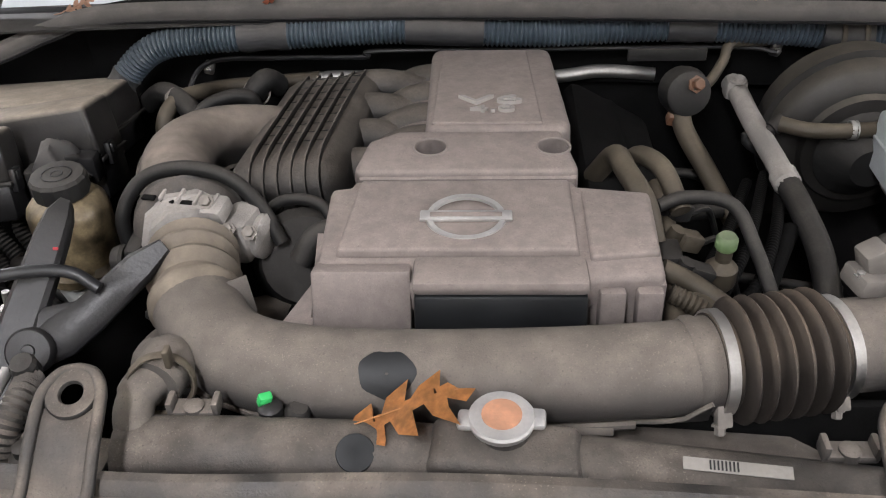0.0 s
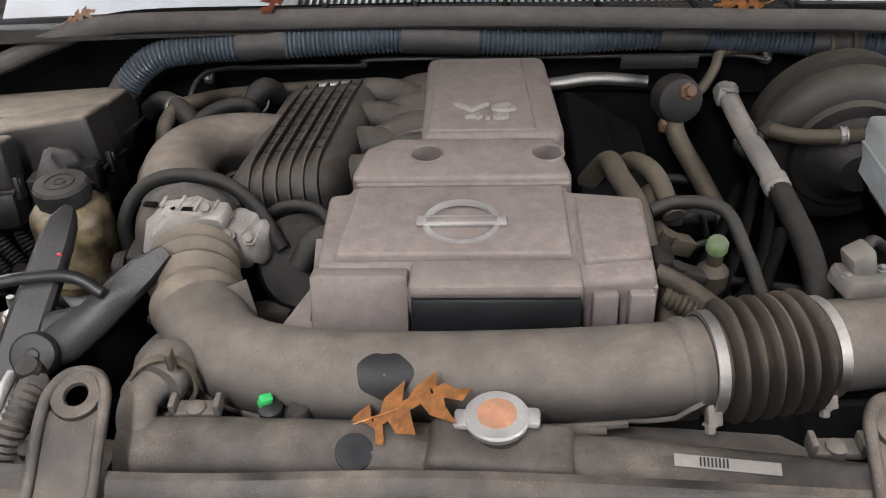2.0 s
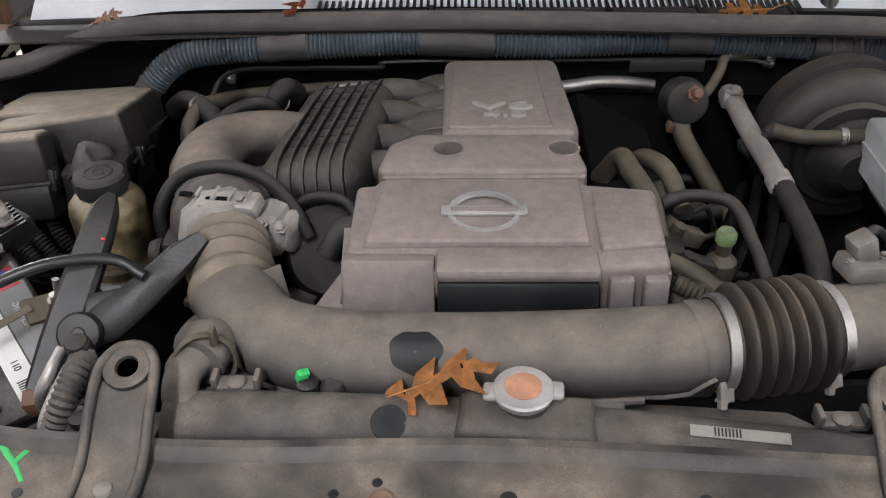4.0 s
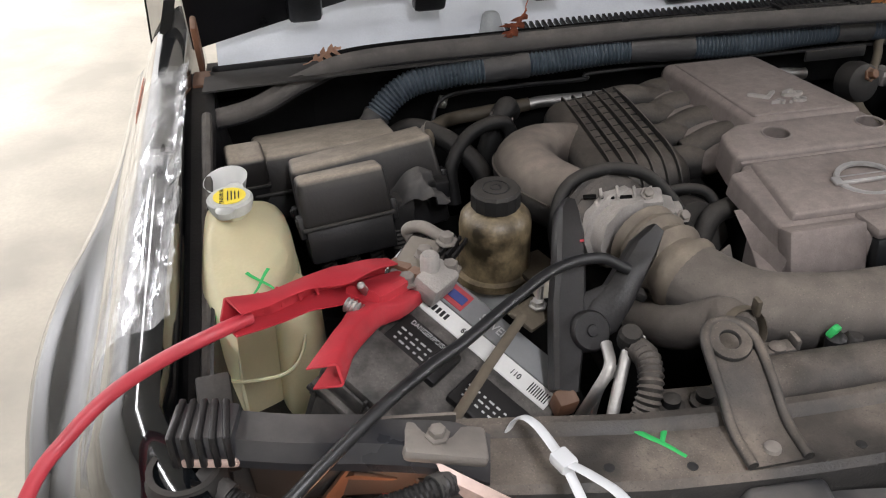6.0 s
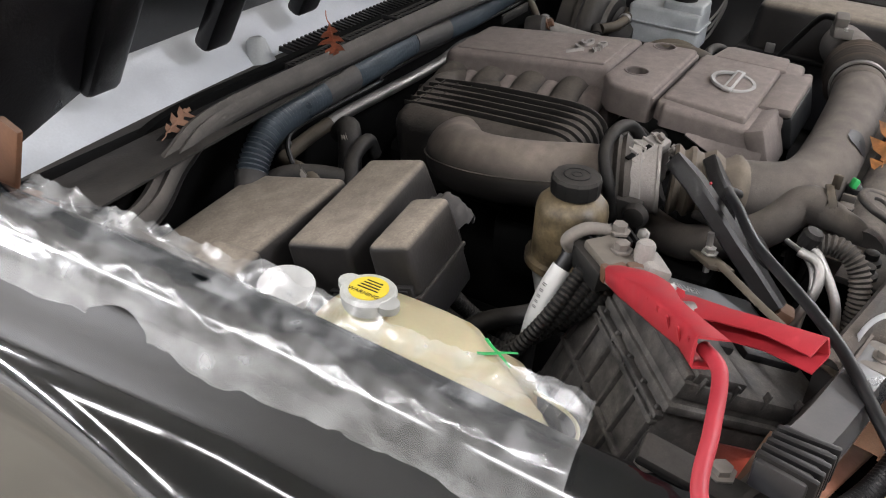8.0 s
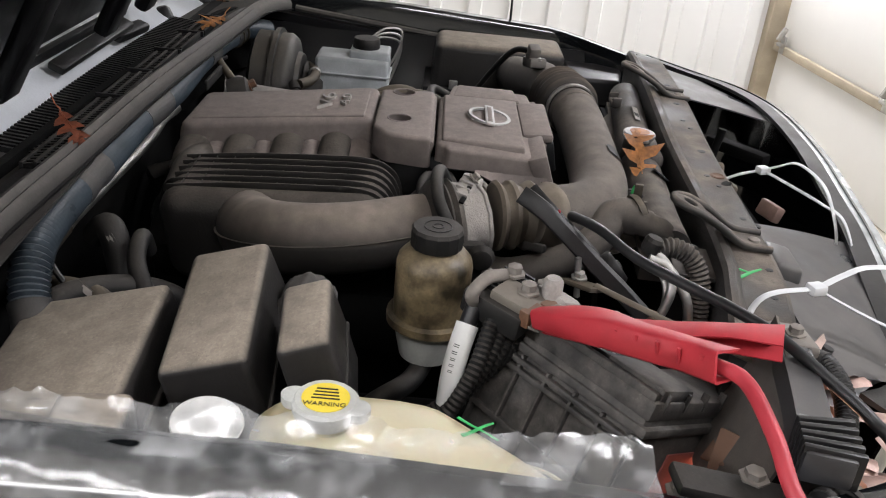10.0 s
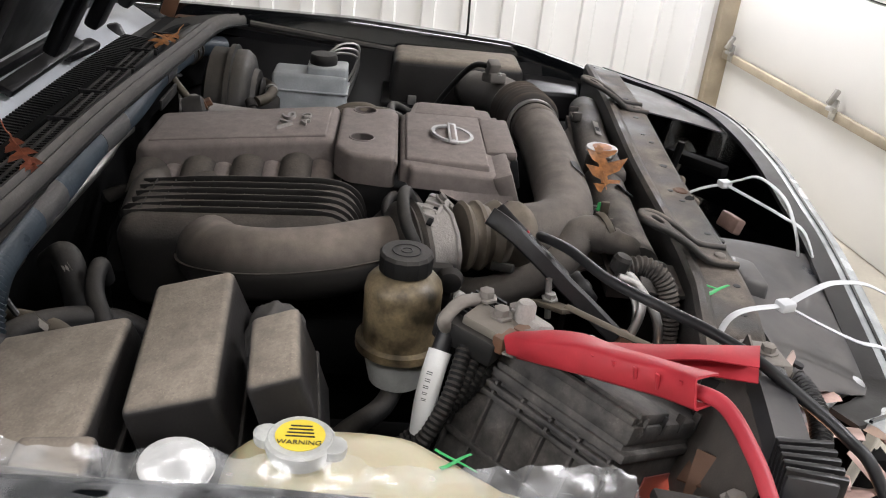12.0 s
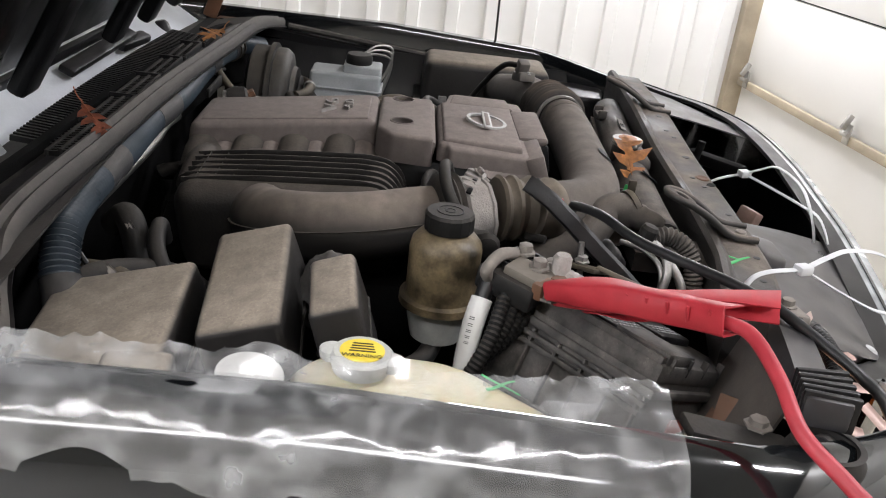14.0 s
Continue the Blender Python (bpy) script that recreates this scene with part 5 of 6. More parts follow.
part("drum", lathe([(0.02, 0), (0.036, 0.004), (0.038, 0.02), (0.034, 0.04), (0.026, 0.044)], (0.32, 1.2, 1.035), 24, (75, 0, 10)), DUSTBLACK, can)
part("bracket", box((0.3, 1.225, 1.08), (0.12, 0.006, 0.02), 0.002), DUSTBLACK, can)
part("outlet_pipe", pipe([(0.32, 1.18, 1.02), (0.325, 1.15, 0.99), (0.35, 1.08, 0.96), (0.38, 1.0, 0.92)], 0.015, 12), TANPIPE, can)
part("rust_fitting", box((0.315, 1.17, 1.0), (0.03, 0.02, 0.02), 0.004, (20, 10, 0)), RUST, can)
part("side_pipe", pipe([(0.33, 1.16, 1.06), (0.36, 1.19, 1.05), (0.385, 1.22, 1.07), (0.4, 1.24, 1.09), (0.46, 1.25, 1.09)], 0.008, 10), TANPIPE, can)
part("rust_nut", bolt((0.335, 1.165, 1.06), 0.009, 0.014, (60, 30, 0)), RUST, can)
ac = thing("air_conditioning_pipe", (0.42, 1.05, 0.95), "grey aluminium air conditioning pipe with service port", "pipe")
part("pipe", sweep(curve([(0.405, 1.23, 1.03), (0.41, 1.208, 1.028), (0.415, 1.13, 1.02), (0.425, 1.02, 1.012), (0.43, 0.97, 1.005)], 8), 0.0155, 16), ALU, ac)
part("hose", sweep(curve([(0.43, 0.98, 1.006), (0.435, 0.93, 1.0), (0.44, 0.85, 0.985), (0.44, 0.78, 0.95)], 8), 0.0165, 14), DUSTBLACK, ac, "dark rubber hose section")
part("crimp", lathe([(0.0165, 0), (0.019, 0.003), (0.0175, 0.008), (0.019, 0.013), (0.0175, 0.018), (0.019, 0.023), (0.0165, 0.028)], (0.428, 1.0, 1.008), 18, (96, 0, 4)), ALU, ac)
part("flange_block", join(box((0.408, 1.212, 1.03), (0.034, 0.03, 0.034), 0.008), bolt((0.408, 1.2, 1.046), 0.009, 0.008)), ALU, ac)
part("service_port", lathe([(0.008, 0), (0.008, 0.015), (0.012, 0.016), (0.012, 0.036), (0.01, 0.038)], (0.42, 1.08, 1.02), 12, (-20, 55, 0)), DUSTBLACK, ac)
booster = thing("brake_booster", (0.57, 1.17, 0.9), "large dusty black brake booster drum", "brake booster")
part("drum", lathe([(0.06, 0), (0.085, 0.002), (0.09, 0.012), (0.118, 0.018), (0.128, 0.03), (0.128, 0.05), (0.138, 0.052), (0.138, 0.062), (0.13, 0.064), (0.13, 0.1), (0.11, 0.11)], (0.57, 1.09, 0.985), 40, (-90, 0, 0)), mat("dusty_drum_paint", (0.012, 0.011, 0.01), 0.5, dust=0.5, dust_col=(0.15, 0.128, 0.1), settle=(0.2, 0.95, 0.03)), booster)
part("pusher", lathe([(0.03, 0), (0.04, 0.01), (0.055, 0.03), (0.07, 0.04)], (0.57, 1.045, 0.985), 24, (-90, 0, 0)), DUSTBLACK, booster)
part("vacuum_hose", pipe([(0.63, 1.09, 1.03), (0.55, 1.06, 1.04), (0.48, 1.06, 1.04), (0.44, 1.08, 1.04)], 0.011, 12), TANPIPE, booster)
part("clip", ring((0.53, 1.06, 1.04), 0.0135, 0.011, 0.01, (0, 90, 0)), STEEL, booster)
mc = thing("brake_fluid_reservoir", (0.6, 0.98, 0.98), "blue-grey brake fluid reservoir with black cap", "fluid reservoir")
part("tank", slab([(0.565, 0.9), (0.66, 0.9), (0.66, 1.065), (0.565, 1.065)], 0.99, 1.072, 0.008), FLUID, mc)
part("step", slab([(0.575, 0.9), (0.65, 0.9), (0.65, 0.99), (0.575, 0.99)], 1.07, 1.09, 0.006), FLUID, mc)
part("seam", box((0.6125, 0.982, 1.035), (0.102, 0.172, 0.004), 0.001), FLUID, mc)
part("cap", lathe([(0.03, 0), (0.031, 0.005), (0.031, 0.018), (0.028, 0.024), (0.01, 0.025)], (0.612, 0.955, 1.088), 24), DUSTBLACK, mc)
part("cylinder", lathe([(0.022, 0), (0.024, 0.01), (0.024, 0.16), (0.02, 0.17)], (0.61, 0.9, 0.968), 18, (-90, 0, 0)), ALU, mc)
for k in range(3):
    part("brake_line", pipe([(0.66, 0.92 + 0.02 * k, 0.98), (0.69, 0.9, 1.0 + 0.02 * k), (0.7, 0.88, 1.08 + 0.015 * k), (0.68, 0.92, 1.1 + 0.01 * k), (0.66, 0.96, 1.09)], 0.003, 8), STEEL, mc)
pipes = thing("coolant_rail", (0.2, 0.85, 1.0), "bent tan-dusted coolant pipes beside the engine", "pipe")
part("pipe", pipe([(0.16, 0.93, 1.05), (0.18, 0.9, 1.1), (0.185, 0.84, 1.115), (0.2, 0.79, 1.105), (0.21, 0.76, 1.07)], 0.0135, 14), TANPIPE, pipes)
part("pipe", pipe([(0.2, 0.95, 1.05), (0.21, 0.9, 1.1), (0.23, 0.85, 1.11), (0.245, 0.8, 1.085)], 0.012, 14), TANPIPE, pipes)
part("thin_pipe", pipe([(0.215, 0.79, 1.1), (0.25, 0.8, 1.105), (0.3, 0.79, 1.1), (0.32, 0.74, 1.07), (0.34, 0.68, 1.03), (0.4, 0.62, 0.98)], 0.008, 12), DUSTBLACK, pipes)
fuel = thing("fuel_rail_fitting", (0.26, 0.72, 1.0), "dusty fuel rail hose fittings with green cap", "fitting")
part("hose", pipe([(0.205, 0.69, 1.09), (0.24, 0.68, 1.075), (0.28, 0.65, 1.06), (0.31, 0.64, 1.05)], 0.011, 12), TANPIPE, fuel)
part("valve", lathe([(0.012, 0), (0.018, 0.01), (0.018, 0.03), (0.009, 0.04), (0.009, 0.06)], (0.28, 0.73, 1.03), 16), TANPIPE, fuel)
part("green_cap", lathe([(0.01, 0), (0.012, 0.003), (0.012, 0.014), (0.009, 0.018)], (0.28, 0.73, 1.085), 16), mat("faded_green_plastic", (0.12, 0.19, 0.08), 0.6, dust=0.4), fuel, "faded green cap")
part("connector", box((0.225, 0.745, 1.06), (0.025, 0.04, 0.03), 0.005), DUSTBLACK, fuel)
rail = thing("injector_rail", (0.24, 0.66, 1.0), "dusty brown injector rail with plugs and ribbed sleeves", "fuel rail")
part("rail_tube", pipe([(0.21, 0.62, 1.05), (0.225, 0.7, 1.056), (0.235, 0.8, 1.05), (0.24, 0.92, 1.04)], 0.012, 12), TANPIPE, rail)
part("sleeve", ribbed([(0.208, 0.655, 1.086), (0.235, 0.645, 1.076), (0.262, 0.632, 1.06), (0.285, 0.625, 1.04)], 0.011, 0.006, 0.16, 12), TANPIPE, rail)
for k in range(4):
    y = 0.655 + 0.06 * k
    plug = part("plug", join(box((0.252, y, 1.062), (0.03, 0.022, 0.022), 0.004, (0, 25, 10 * k)), lathe([(0.009, 0), (0.011, 0.004), (0.009, 0.02)], (0.232, y, 1.06), 12, (0, 20, 0))), DUSTBLACK if k % 2 else TANPIPE, rail)
    part("wire", pipe([(0.266, y, 1.058), (0.29, y + 0.02, 1.05), (0.31, y + 0.05, 1.01), (0.33, y + 0.05, 0.95)], 0.004, 8), RUBBER, rail)
part("bracket", join(box((0.3, 0.63, 1.045), (0.06, 0.012, 0.03), 0.003, (0, 15, -12)), box((0.33, 0.65, 1.03), (0.012, 0.05, 0.04), 0.003)), TANPIPE, rail)
for k in range(3):
    wires = thing("wiring_loom", (0.3 + 0.03 * k, 0.8, 0.9), "dark bundled wiring loom behind the engine cover", "wiring", "dark looms")
    part("cable", ribbed([(0.22 + 0.03 * k, 0.66 + 0.03 * k, 1.0), (0.27 + 0.03 * k, 0.75, 1.03 - 0.01 * k), (0.33 + 0.03 * k, 0.88, 1.0), (0.4 + 0.03 * k, 1.05 + 0.02 * k, 0.96)], 0.008, 0.007, 0.12, 10), DARK, wires)

# ---- near side of the bay ----
def lid_box(name, c, s, rz, label, category, tilt=(0, 0), clips=True):
    """A moulded box with a rounded, dusty lid over a darker body, and side clips."""
    t = thing(name, (c[0], c[1], c[2] - s[2]), label, category)
    m = pose(*c, tilt[0], tilt[1], rz)
    b = box((0, 0, -0.29 * s[2]), (s[0], s[1], s[2] * 0.58), 0.008, seg=3, draft=0.95)
    bmesh.ops.transform(b, matrix=m, verts=b.verts)
    lid = part("lid", b, BOXTOP, t, "dust-coated lid")
    b = box((0, 0, -0.78 * s[2]), (s[0] * 0.97, s[1] * 0.97, s[2] * 0.44), 0.006)
    bmesh.ops.transform(b, matrix=m, verts=b.verts)
    part("body", b, BLACK, t)
    b = box((0, 0, -0.575 * s[2]), (s[0] * 1.03, s[1] * 1.04, 0.006), 0.002)
    bmesh.ops.transform(b, matrix=m, verts=b.verts)
    part("rim", b, DUSTBLACK, t)
    if clips:
        for sx in (-1, 1):
            b = join(box((sx * s[0] * 0.515, -0.2 * s[1], -0.55 * s[2]), (0.008, 0.022, 0.03), 0.002), box((sx * s[0] * 0.53, -0.2 * s[1], -0.5 * s[2]), (0.008, 0.012, 0.012), 0.002))
            bmesh.ops.transform(b, matrix=m, verts=b.verts)
            part("latch", b, BLACK, t)
    return t


lid_box("relay_box", (-0.64, 0.903, 1.137), (0.122, 0.054, 0.115), 6, "small black relay box with dusty lid", "relay box", (-18, -3))
lid_box("fuse_box", (-0.603, 0.998, 1.118), (0.212, 0.092, 0.13), 4.5, "large black fuse box with dusty lid", "fuse box", (-16, -7))
lid_box("control_module_box", (-0.645, 1.14, 1.072), (0.23, 0.17, 0.1), 3, "low black control box with dusty flat lid", "control box", (-14, -2), False)
lid_box("sensor_box", (-0.765, 1.07, 1.095), (0.06, 0.07, 0.08), 6, "small black plastic box beside the fender", "box", (0, 0), False)
fusewires = thing("fuse_box_harness", (-0.55, 0.93, 1.0), "taped cable bundle with plugs at the fuse box", "wiring")
crumple = []
for i in range(15):
    row = []
    for j in range(15):
        u, v = i / 14, j / 14
        fold = noise.noise(Vector((u * 5, v * 4, 2.1))) * 0.013 + noise.noise(Vector((u * 11, v * 9, 7.7))) * 0.005
        row.append(Vector((-0.568 + 0.078 * u + 0.4 * fold, 0.893 + 0.062 * v - 0.012 * math.sin(math.pi * u), 1.07 + 0.05 * math.sin(math.pi * min(1.0, u * 1.1)) * (0.45 + 0.55 * math.sin(math.pi * v)) + fold)))
    crumple.append(row)
part("tape_wrap", sheet(crumple, 0.002), TAPE, fusewires, "crumpled black tape over the plugs", 60)
part("loop", pipe([(-0.57, 0.93, 1.04), (-0.545, 0.91, 1.085), (-0.515, 0.92, 1.09), (-0.495, 0.95, 1.04)], 0.009, 12), RUBBER, fusewires)
part("plug", box((-0.555, 0.905, 1.06), (0.03, 0.03, 0.05), 0.005), DUSTBLACK, fusewires)
part("plug", box((-0.5, 0.93, 1.07), (0.03, 0.025, 0.04), 0.005), BLACK, fusewires)
for k in range(4):
    part("cable", ribbed([(-0.67 + 0.035 * k, 0.905, 1.05), (-0.665 + 0.035 * k, 0.885, 1.0), (-0.62 + 0.03 * k, 0.86, 0.95), (-0.58 + 0.02 * k, 0.8, 0.92)], 0.011, 0.006, 0.14, 10), RUBBER, fusewires)

# power steering reservoir
ps = thing("power_steering_reservoir", (-0.457, 0.775, 0.96), "oil-stained amber power steering reservoir with black cap", "fluid reservoir")
part("tank", lathe([(0.04, 0.0), (0.0455, 0.006), (0.0455, 0.03), (0.046, 0.078), (0.044, 0.088), (0.036, 0.097), (0.027, 0.101), (0.026, 0.106)], (-0.457, 0.775, 1.03), 28), AMBERED, ps)
part("band", lathe([(0.047, 0.0), (0.053, 0.002), (0.053, 0.012), (0.047, 0.014)], (-0.457, 0.775, 1.03), 28), AMBERED, ps)
part("cup", lathe([(0.026, 0.0), (0.034, 0.004), (0.04, 0.03), (0.042, 0.05)], (-0.457, 0.775, 0.98), 24), MILKY, ps)
b = lathe([(0.0305, 0), (0.0315, 0.003), (0.0315, 0.02), (0.029, 0.024), (0.0, 0.0245)], (-0.457, 0.775, 1.133), 14)
cap_ps = part("cap", b, DUSTBLACK, ps, "black faceted screw cap", 20)
part("cap_mark", ring((-0.457, 0.775, 1.157), 0.017, 0.0155, 0.0012), BLACK, cap_ps)
part("cap_mark", ring((-0.457, 0.775, 1.157), 0.007, 0.0055, 0.0012), BLACK, cap_ps)
part("bracket", box((-0.41, 0.755, 1.045), (0.05, 0.05, 0.008), 0.002, (0, 0, 20)), TANPIPE, ps)
part("outlet_hose", pipe([(-0.45, 0.77, 0.985), (-0.5, 0.79, 0.97), (-0.56, 0.83, 0.975), (-0.6, 0.86, 0.96)], 0.013, 12), RUBBER, ps)

# coolant overflow tank
res = thing("coolant_reservoir", (-0.765, 0.77, 0.86), "yellowed translucent coolant overflow tank", "coolant tank")


def bottle(levels, groove=0.0, slant=0.0):
    """A blow-moulded form lofted through rounded outlines: (z, x, y, half width, half depth)."""
    b = bmesh.new()
    rings = []
    for z, cx, cy, rx, ry in levels:
        loop = []
        for k in range(48):
            t = 2 * math.pi * k / 48
            c, s = math.cos(t), math.sin(t)
            g = 1.0 - groove * max(0.0, math.cos(3 * t + 0.7)) ** 6 * min(1.0, max(0.0, (1.1 - z) / 0.05))
            px, py = cx + g * rx * math.copysign(abs(c) ** 0.6, c), cy + g * ry * math.copysign(abs(s) ** 0.6, s)
            if slant:
                px -= slant * max(0.0, 0.77 - py) * max(0.0, (px - cx) / rx + 0.3)
            loop.append(b.verts.new((px, py, z)))
        rings.append(loop)
    for one, two in zip(rings, rings[1:]):
        for k in range(48):
            b.faces.new((one[k], one[(k + 1) % 48], two[(k + 1) % 48], two[k]))
    b.faces.new(rings[0][::-1])
    b.faces.new(rings[-1])
    return b


part("tank", bottle([(0.86, -0.763, 0.785, 0.05, 0.12), (0.88, -0.763, 0.785, 0.055, 0.14), (0.95, -0.763, 0.785, 0.058, 0.15), (1.02, -0.765, 0.785, 0.059, 0.15), (1.055, -0.765, 0.79, 0.058, 0.145), (1.074, -0.766, 0.797, 0.057, 0.135), (1.086, -0.767, 0.808, 0.055, 0.12), (1.094, -0.768, 0.82, 0.052, 0.1), (1.101, -0.77, 0.835, 0.048, 0.076), (1.107, -0.774, 0.85, 0.042, 0.05), (1.112, -0.779, 0.86, 0.034, 0.036), (1.116, -0.78, 0.862, 0.026, 0.026)], 0.09, 0.5), YELLOWED, res, angle=80)
part("lobe", bottle([(0.86, -0.72, 0.74, 0.03, 0.05), (0.96, -0.715, 0.745, 0.032, 0.055), (1.03, -0.715, 0.75, 0.03, 0.05), (1.05, -0.718, 0.755, 0.026, 0.042), (1.062, -0.722, 0.76, 0.018, 0.03)]), YELLOWED, res, angle=80)
part("seam", sweep([Vector((-0.765 + 0.0592 * math.copysign(abs(math.cos(t)) ** 0.6, math.cos(t)), 0.785 + 0.1505 * math.copysign(abs(math.sin(t)) ** 0.6, math.sin(t)), 1.03)) for t in [2 * math.pi * k / 60 for k in range(61)]], 0.0022, 6), YELLOWED, res)
part("neck", lathe([(0.03, 0), (0.024, 0.012), (0.022, 0.03)], (-0.78, 0.862, 1.095), 22), YELLOWED, res)
b = lathe([(0.022, 0), (0.026, 0.002), (0.029, 0.012), (0.029, 0.017), (0.026, 0.02), (0.0, 0.0205)], (-0.78, 0.862, 1.12), 26)
for s in (-1, 1):
    b = lathe([(0.011, 0), (0.012, 0.003), (0.012, 0.009), (0.009, 0.011), (0, 0.011)], (-0.78 + s * 0.006, 0.862 + s * 0.027, 1.128), 16, (0, 0, 0), b)
cp = part("cap", b, MILKY, res, "dull metal pressure cap with two ears")
part("label", lathe([(0.0205, 0), (0.0205, 0.0006), (0, 0.0007)], (-0.78, 0.862, 1.1402), 26), YELLOW, cp, "yellow warning label")
lettering("WARNING", 0.0075, pose(-0.79, 0.862, 1.1411, 0, 0, -90), INK_AND_HOLES, cp, "lettering", 0.0002)
for k in range(4):
    part("print_bar", box((-0.782 + 0.0045 * k, 0.862, 1.1411), (0.0016, 0.024 - 0.002 * k, 0.0004), 0), INK_AND_HOLES, cp)
marker("marker_stroke", (-0.751, 0.728, 1.0985), (13, 0, 10), [((-0.013, 0.018), (0.013, -0.018)), ((0.013, 0.017), (-0.012, -0.017))], res)
part("marker_spot", lathe([(0.008, 0.0), (0.007, 0.002), (0.0, 0.0024)], (-0.805, 0.69, 1.077), 7, (35, -10, 20)), GREEN, res)
funnel = thing("white_filler_cup", (-0.783, 0.965, 0.95), "white plastic washer filler cup", "filler cup")
part("cup", lathe([(0.014, 0.0), (0.018, 0.015), (0.03, 0.045), (0.031, 0.047), (0.03, 0.048), (0.027, 0.044), (0.012, 0.015)], (-0.783, 0.965, 1.065), 26, (6, -8, 0)), WHITE, funnel)
part("neck", lathe([(0.014, 0), (0.014, 0.12)], (-0.783, 0.965, 0.948), 14), WHITE, funnel)

# battery, set at an angle
bm45 = pose(-0.5573, 0.5501, 1.0717, 2.3, 21.7, -48.4) @ Matrix.Diagonal((0.82, 1.02, 1, 1))   # local x along its length, local y across
bat = thing("battery", (-0.567, 0.524, 0.87), "dusty black car battery with silver and white top label", "battery")
BATT = mat("scuffed_battery_plastic", (0.022, 0.022, 0.023), 0.45, Specular_IOR_Level=0.3, speck=1.0, dust=0.7, dust_col=(0.18, 0.165, 0.15), big=34, settle=(-0.5, 0.9, 0.28), patch=(0.25, 1.35))
TOP = 0.0


def bat_box(c, s, bevel=0.0, rot=(0, 0, 0)):
    b = box(c, s, bevel, rot)
    bmesh.ops.transform(b, matrix=bm45, verts=b.verts)
    return b


part("case", bat_box((0, 0, -0.115), (0.246, 0.194, 0.2), 0.006), BATT, bat)
part("lid", bat_box((0, 0, TOP - 0.012), (0.25, 0.2, 0.022), 0.005), BATT, bat)
part("rim", bat_box((0, 0, TOP - 0.034), (0.258, 0.208, 0.01), 0.002), BATT, bat)
for i in range(6):
    part("side_rib", bat_box((-0.126, -0.092 + 0.0368 * i, -0.125), (0.01, 0.0042, 0.17), 0.0012), BATT, bat)
for i in range(3):
    part("side_band", bat_box((-0.126, 0, -0.058 - 0.06 * i), (0.0105, 0.196, 0.006), 0.0012), BATT, bat)
part("upper_ledge", bat_box((-0.1285, 0, -0.047), (0.012, 0.204, 0.006), 0.0015), BATT, bat)
part("lid_ridge", bat_box((-0.117, 0, TOP + 0.001), (0.012, 0.19, 0.01), 0.002), BATT, bat)
part("lid_step", bat_box((-0.075, -0.062, TOP + 0.004), (0.075, 0.07, 0.014), 0.003), BATT, bat)
for i in range(5):
    part("lid_rib", bat_box((-0.1 + 0.05 * i, -0.097, TOP - 0.002), (0.004, 0.008, 0.02), 0.001), BATT, bat)
for i in range(2):
    part("vent_cap", bat_box((-0.055 + 0.115 * i, -0.008, TOP + 0.002), (0.095, 0.05, 0.012), 0.004), BLACK, bat, "black vent cap strip")
    for k in range(7):
        for q in range(3):
            part("print_bar", bat_box((-0.088 + 0.115 * i + 0.011 * k, -0.005 - 0.0075 * q, TOP + 0.0085), (0.008 - 0.002 * ((k + q) % 3), 0.0022, 0.0006)), WHITEINK, bat)
lettering("DANGER/POISON", 0.0085, bm45 @ pose(-0.055, 0.009, TOP + 0.0083, 0, 0, 0), WHITEINK, bat, "lettering", 0.0003)
part("grey_label", bat_box((0.0, 0.079, TOP - 0.0004), (0.225, 0.034, 0.0012)), GREYLABEL, bat, "grey battery label")
part("white_label", bat_box((0.0, 0.048, TOP - 0.0003), (0.225, 0.024, 0.0014)), LABEL, bat, "white battery label strip")
lettering("SILVER", 0.016, bm45 @ pose(-0.01, 0.079, TOP + 0.0006, 0, 0, 0), WHITEINK, bat, "lettering", 0.0004)
lettering("600", 0.011, bm45 @ pose(-0.03, 0.048, TOP + 0.0008, 0, 0, 0), INK_AND_HOLES, bat, "lettering", 0.0003)
lettering("110", 0.011, bm45 @ pose(0.055, 0.048, TOP + 0.0008, 0, 0, 0), INK_AND_HOLES, bat, "lettering", 0.0003)
for k in range(6):
    part("print_bar", bat_box((-0.1 + 0.007 * k, 0.048, TOP + 0.0006), (0.0045, 0.009, 0.0005)), INK_AND_HOLES, bat)
for k in range(9):
    part("barcode_bar", bat_box((0.08 + 0.0034 * k, 0.048, TOP + 0.0006), (0.0016, 0.014, 0.0005)), INK_AND_HOLES, bat)
part("logo", bat_box((-0.075, 0.079, TOP + 0.0004), (0.034, 0.026, 0.0012), 0.0), mat("red_print", (0.4, 0.06, 0.07), 0.5), bat, "plain red and blue logo shape")
part("logo", bat_box((-0.075, 0.079, TOP + 0.0012), (0.026, 0.012, 0.001), 0.0), mat("blue_print", (0.06, 0.08, 0.25), 0.5), bat)
part("side_logo", bat_box((0.02, -0.0985, -0.09), (0.09, 0.002, 0.05)), mat("faded_red_print", (0.35, 0.1, 0.09), 0.6), bat, "faded red side label")
part("positive_terminal", join(bat_box((-0.105, 0.06, TOP + 0.02), (0.04, 0.045, 0.03), 0.006), lathe([(0.011, 0), (0.011, 0.05), (0.008, 0.054)], bm45 @ Vector((-0.105, 0.06, TOP)), 14)), ALU, bat, "corroded lead terminal clamp")
fl = thing("fusible_link_block", (-0.575, 0.67, 1.08), "dusty grey fusible link block with bolts on the terminal", "fuse link")
part("block", box((-0.56, 0.7, 1.118), (0.055, 0.075, 0.03), 0.005, (8, 0, -35)), DUSTBLACK, fl)
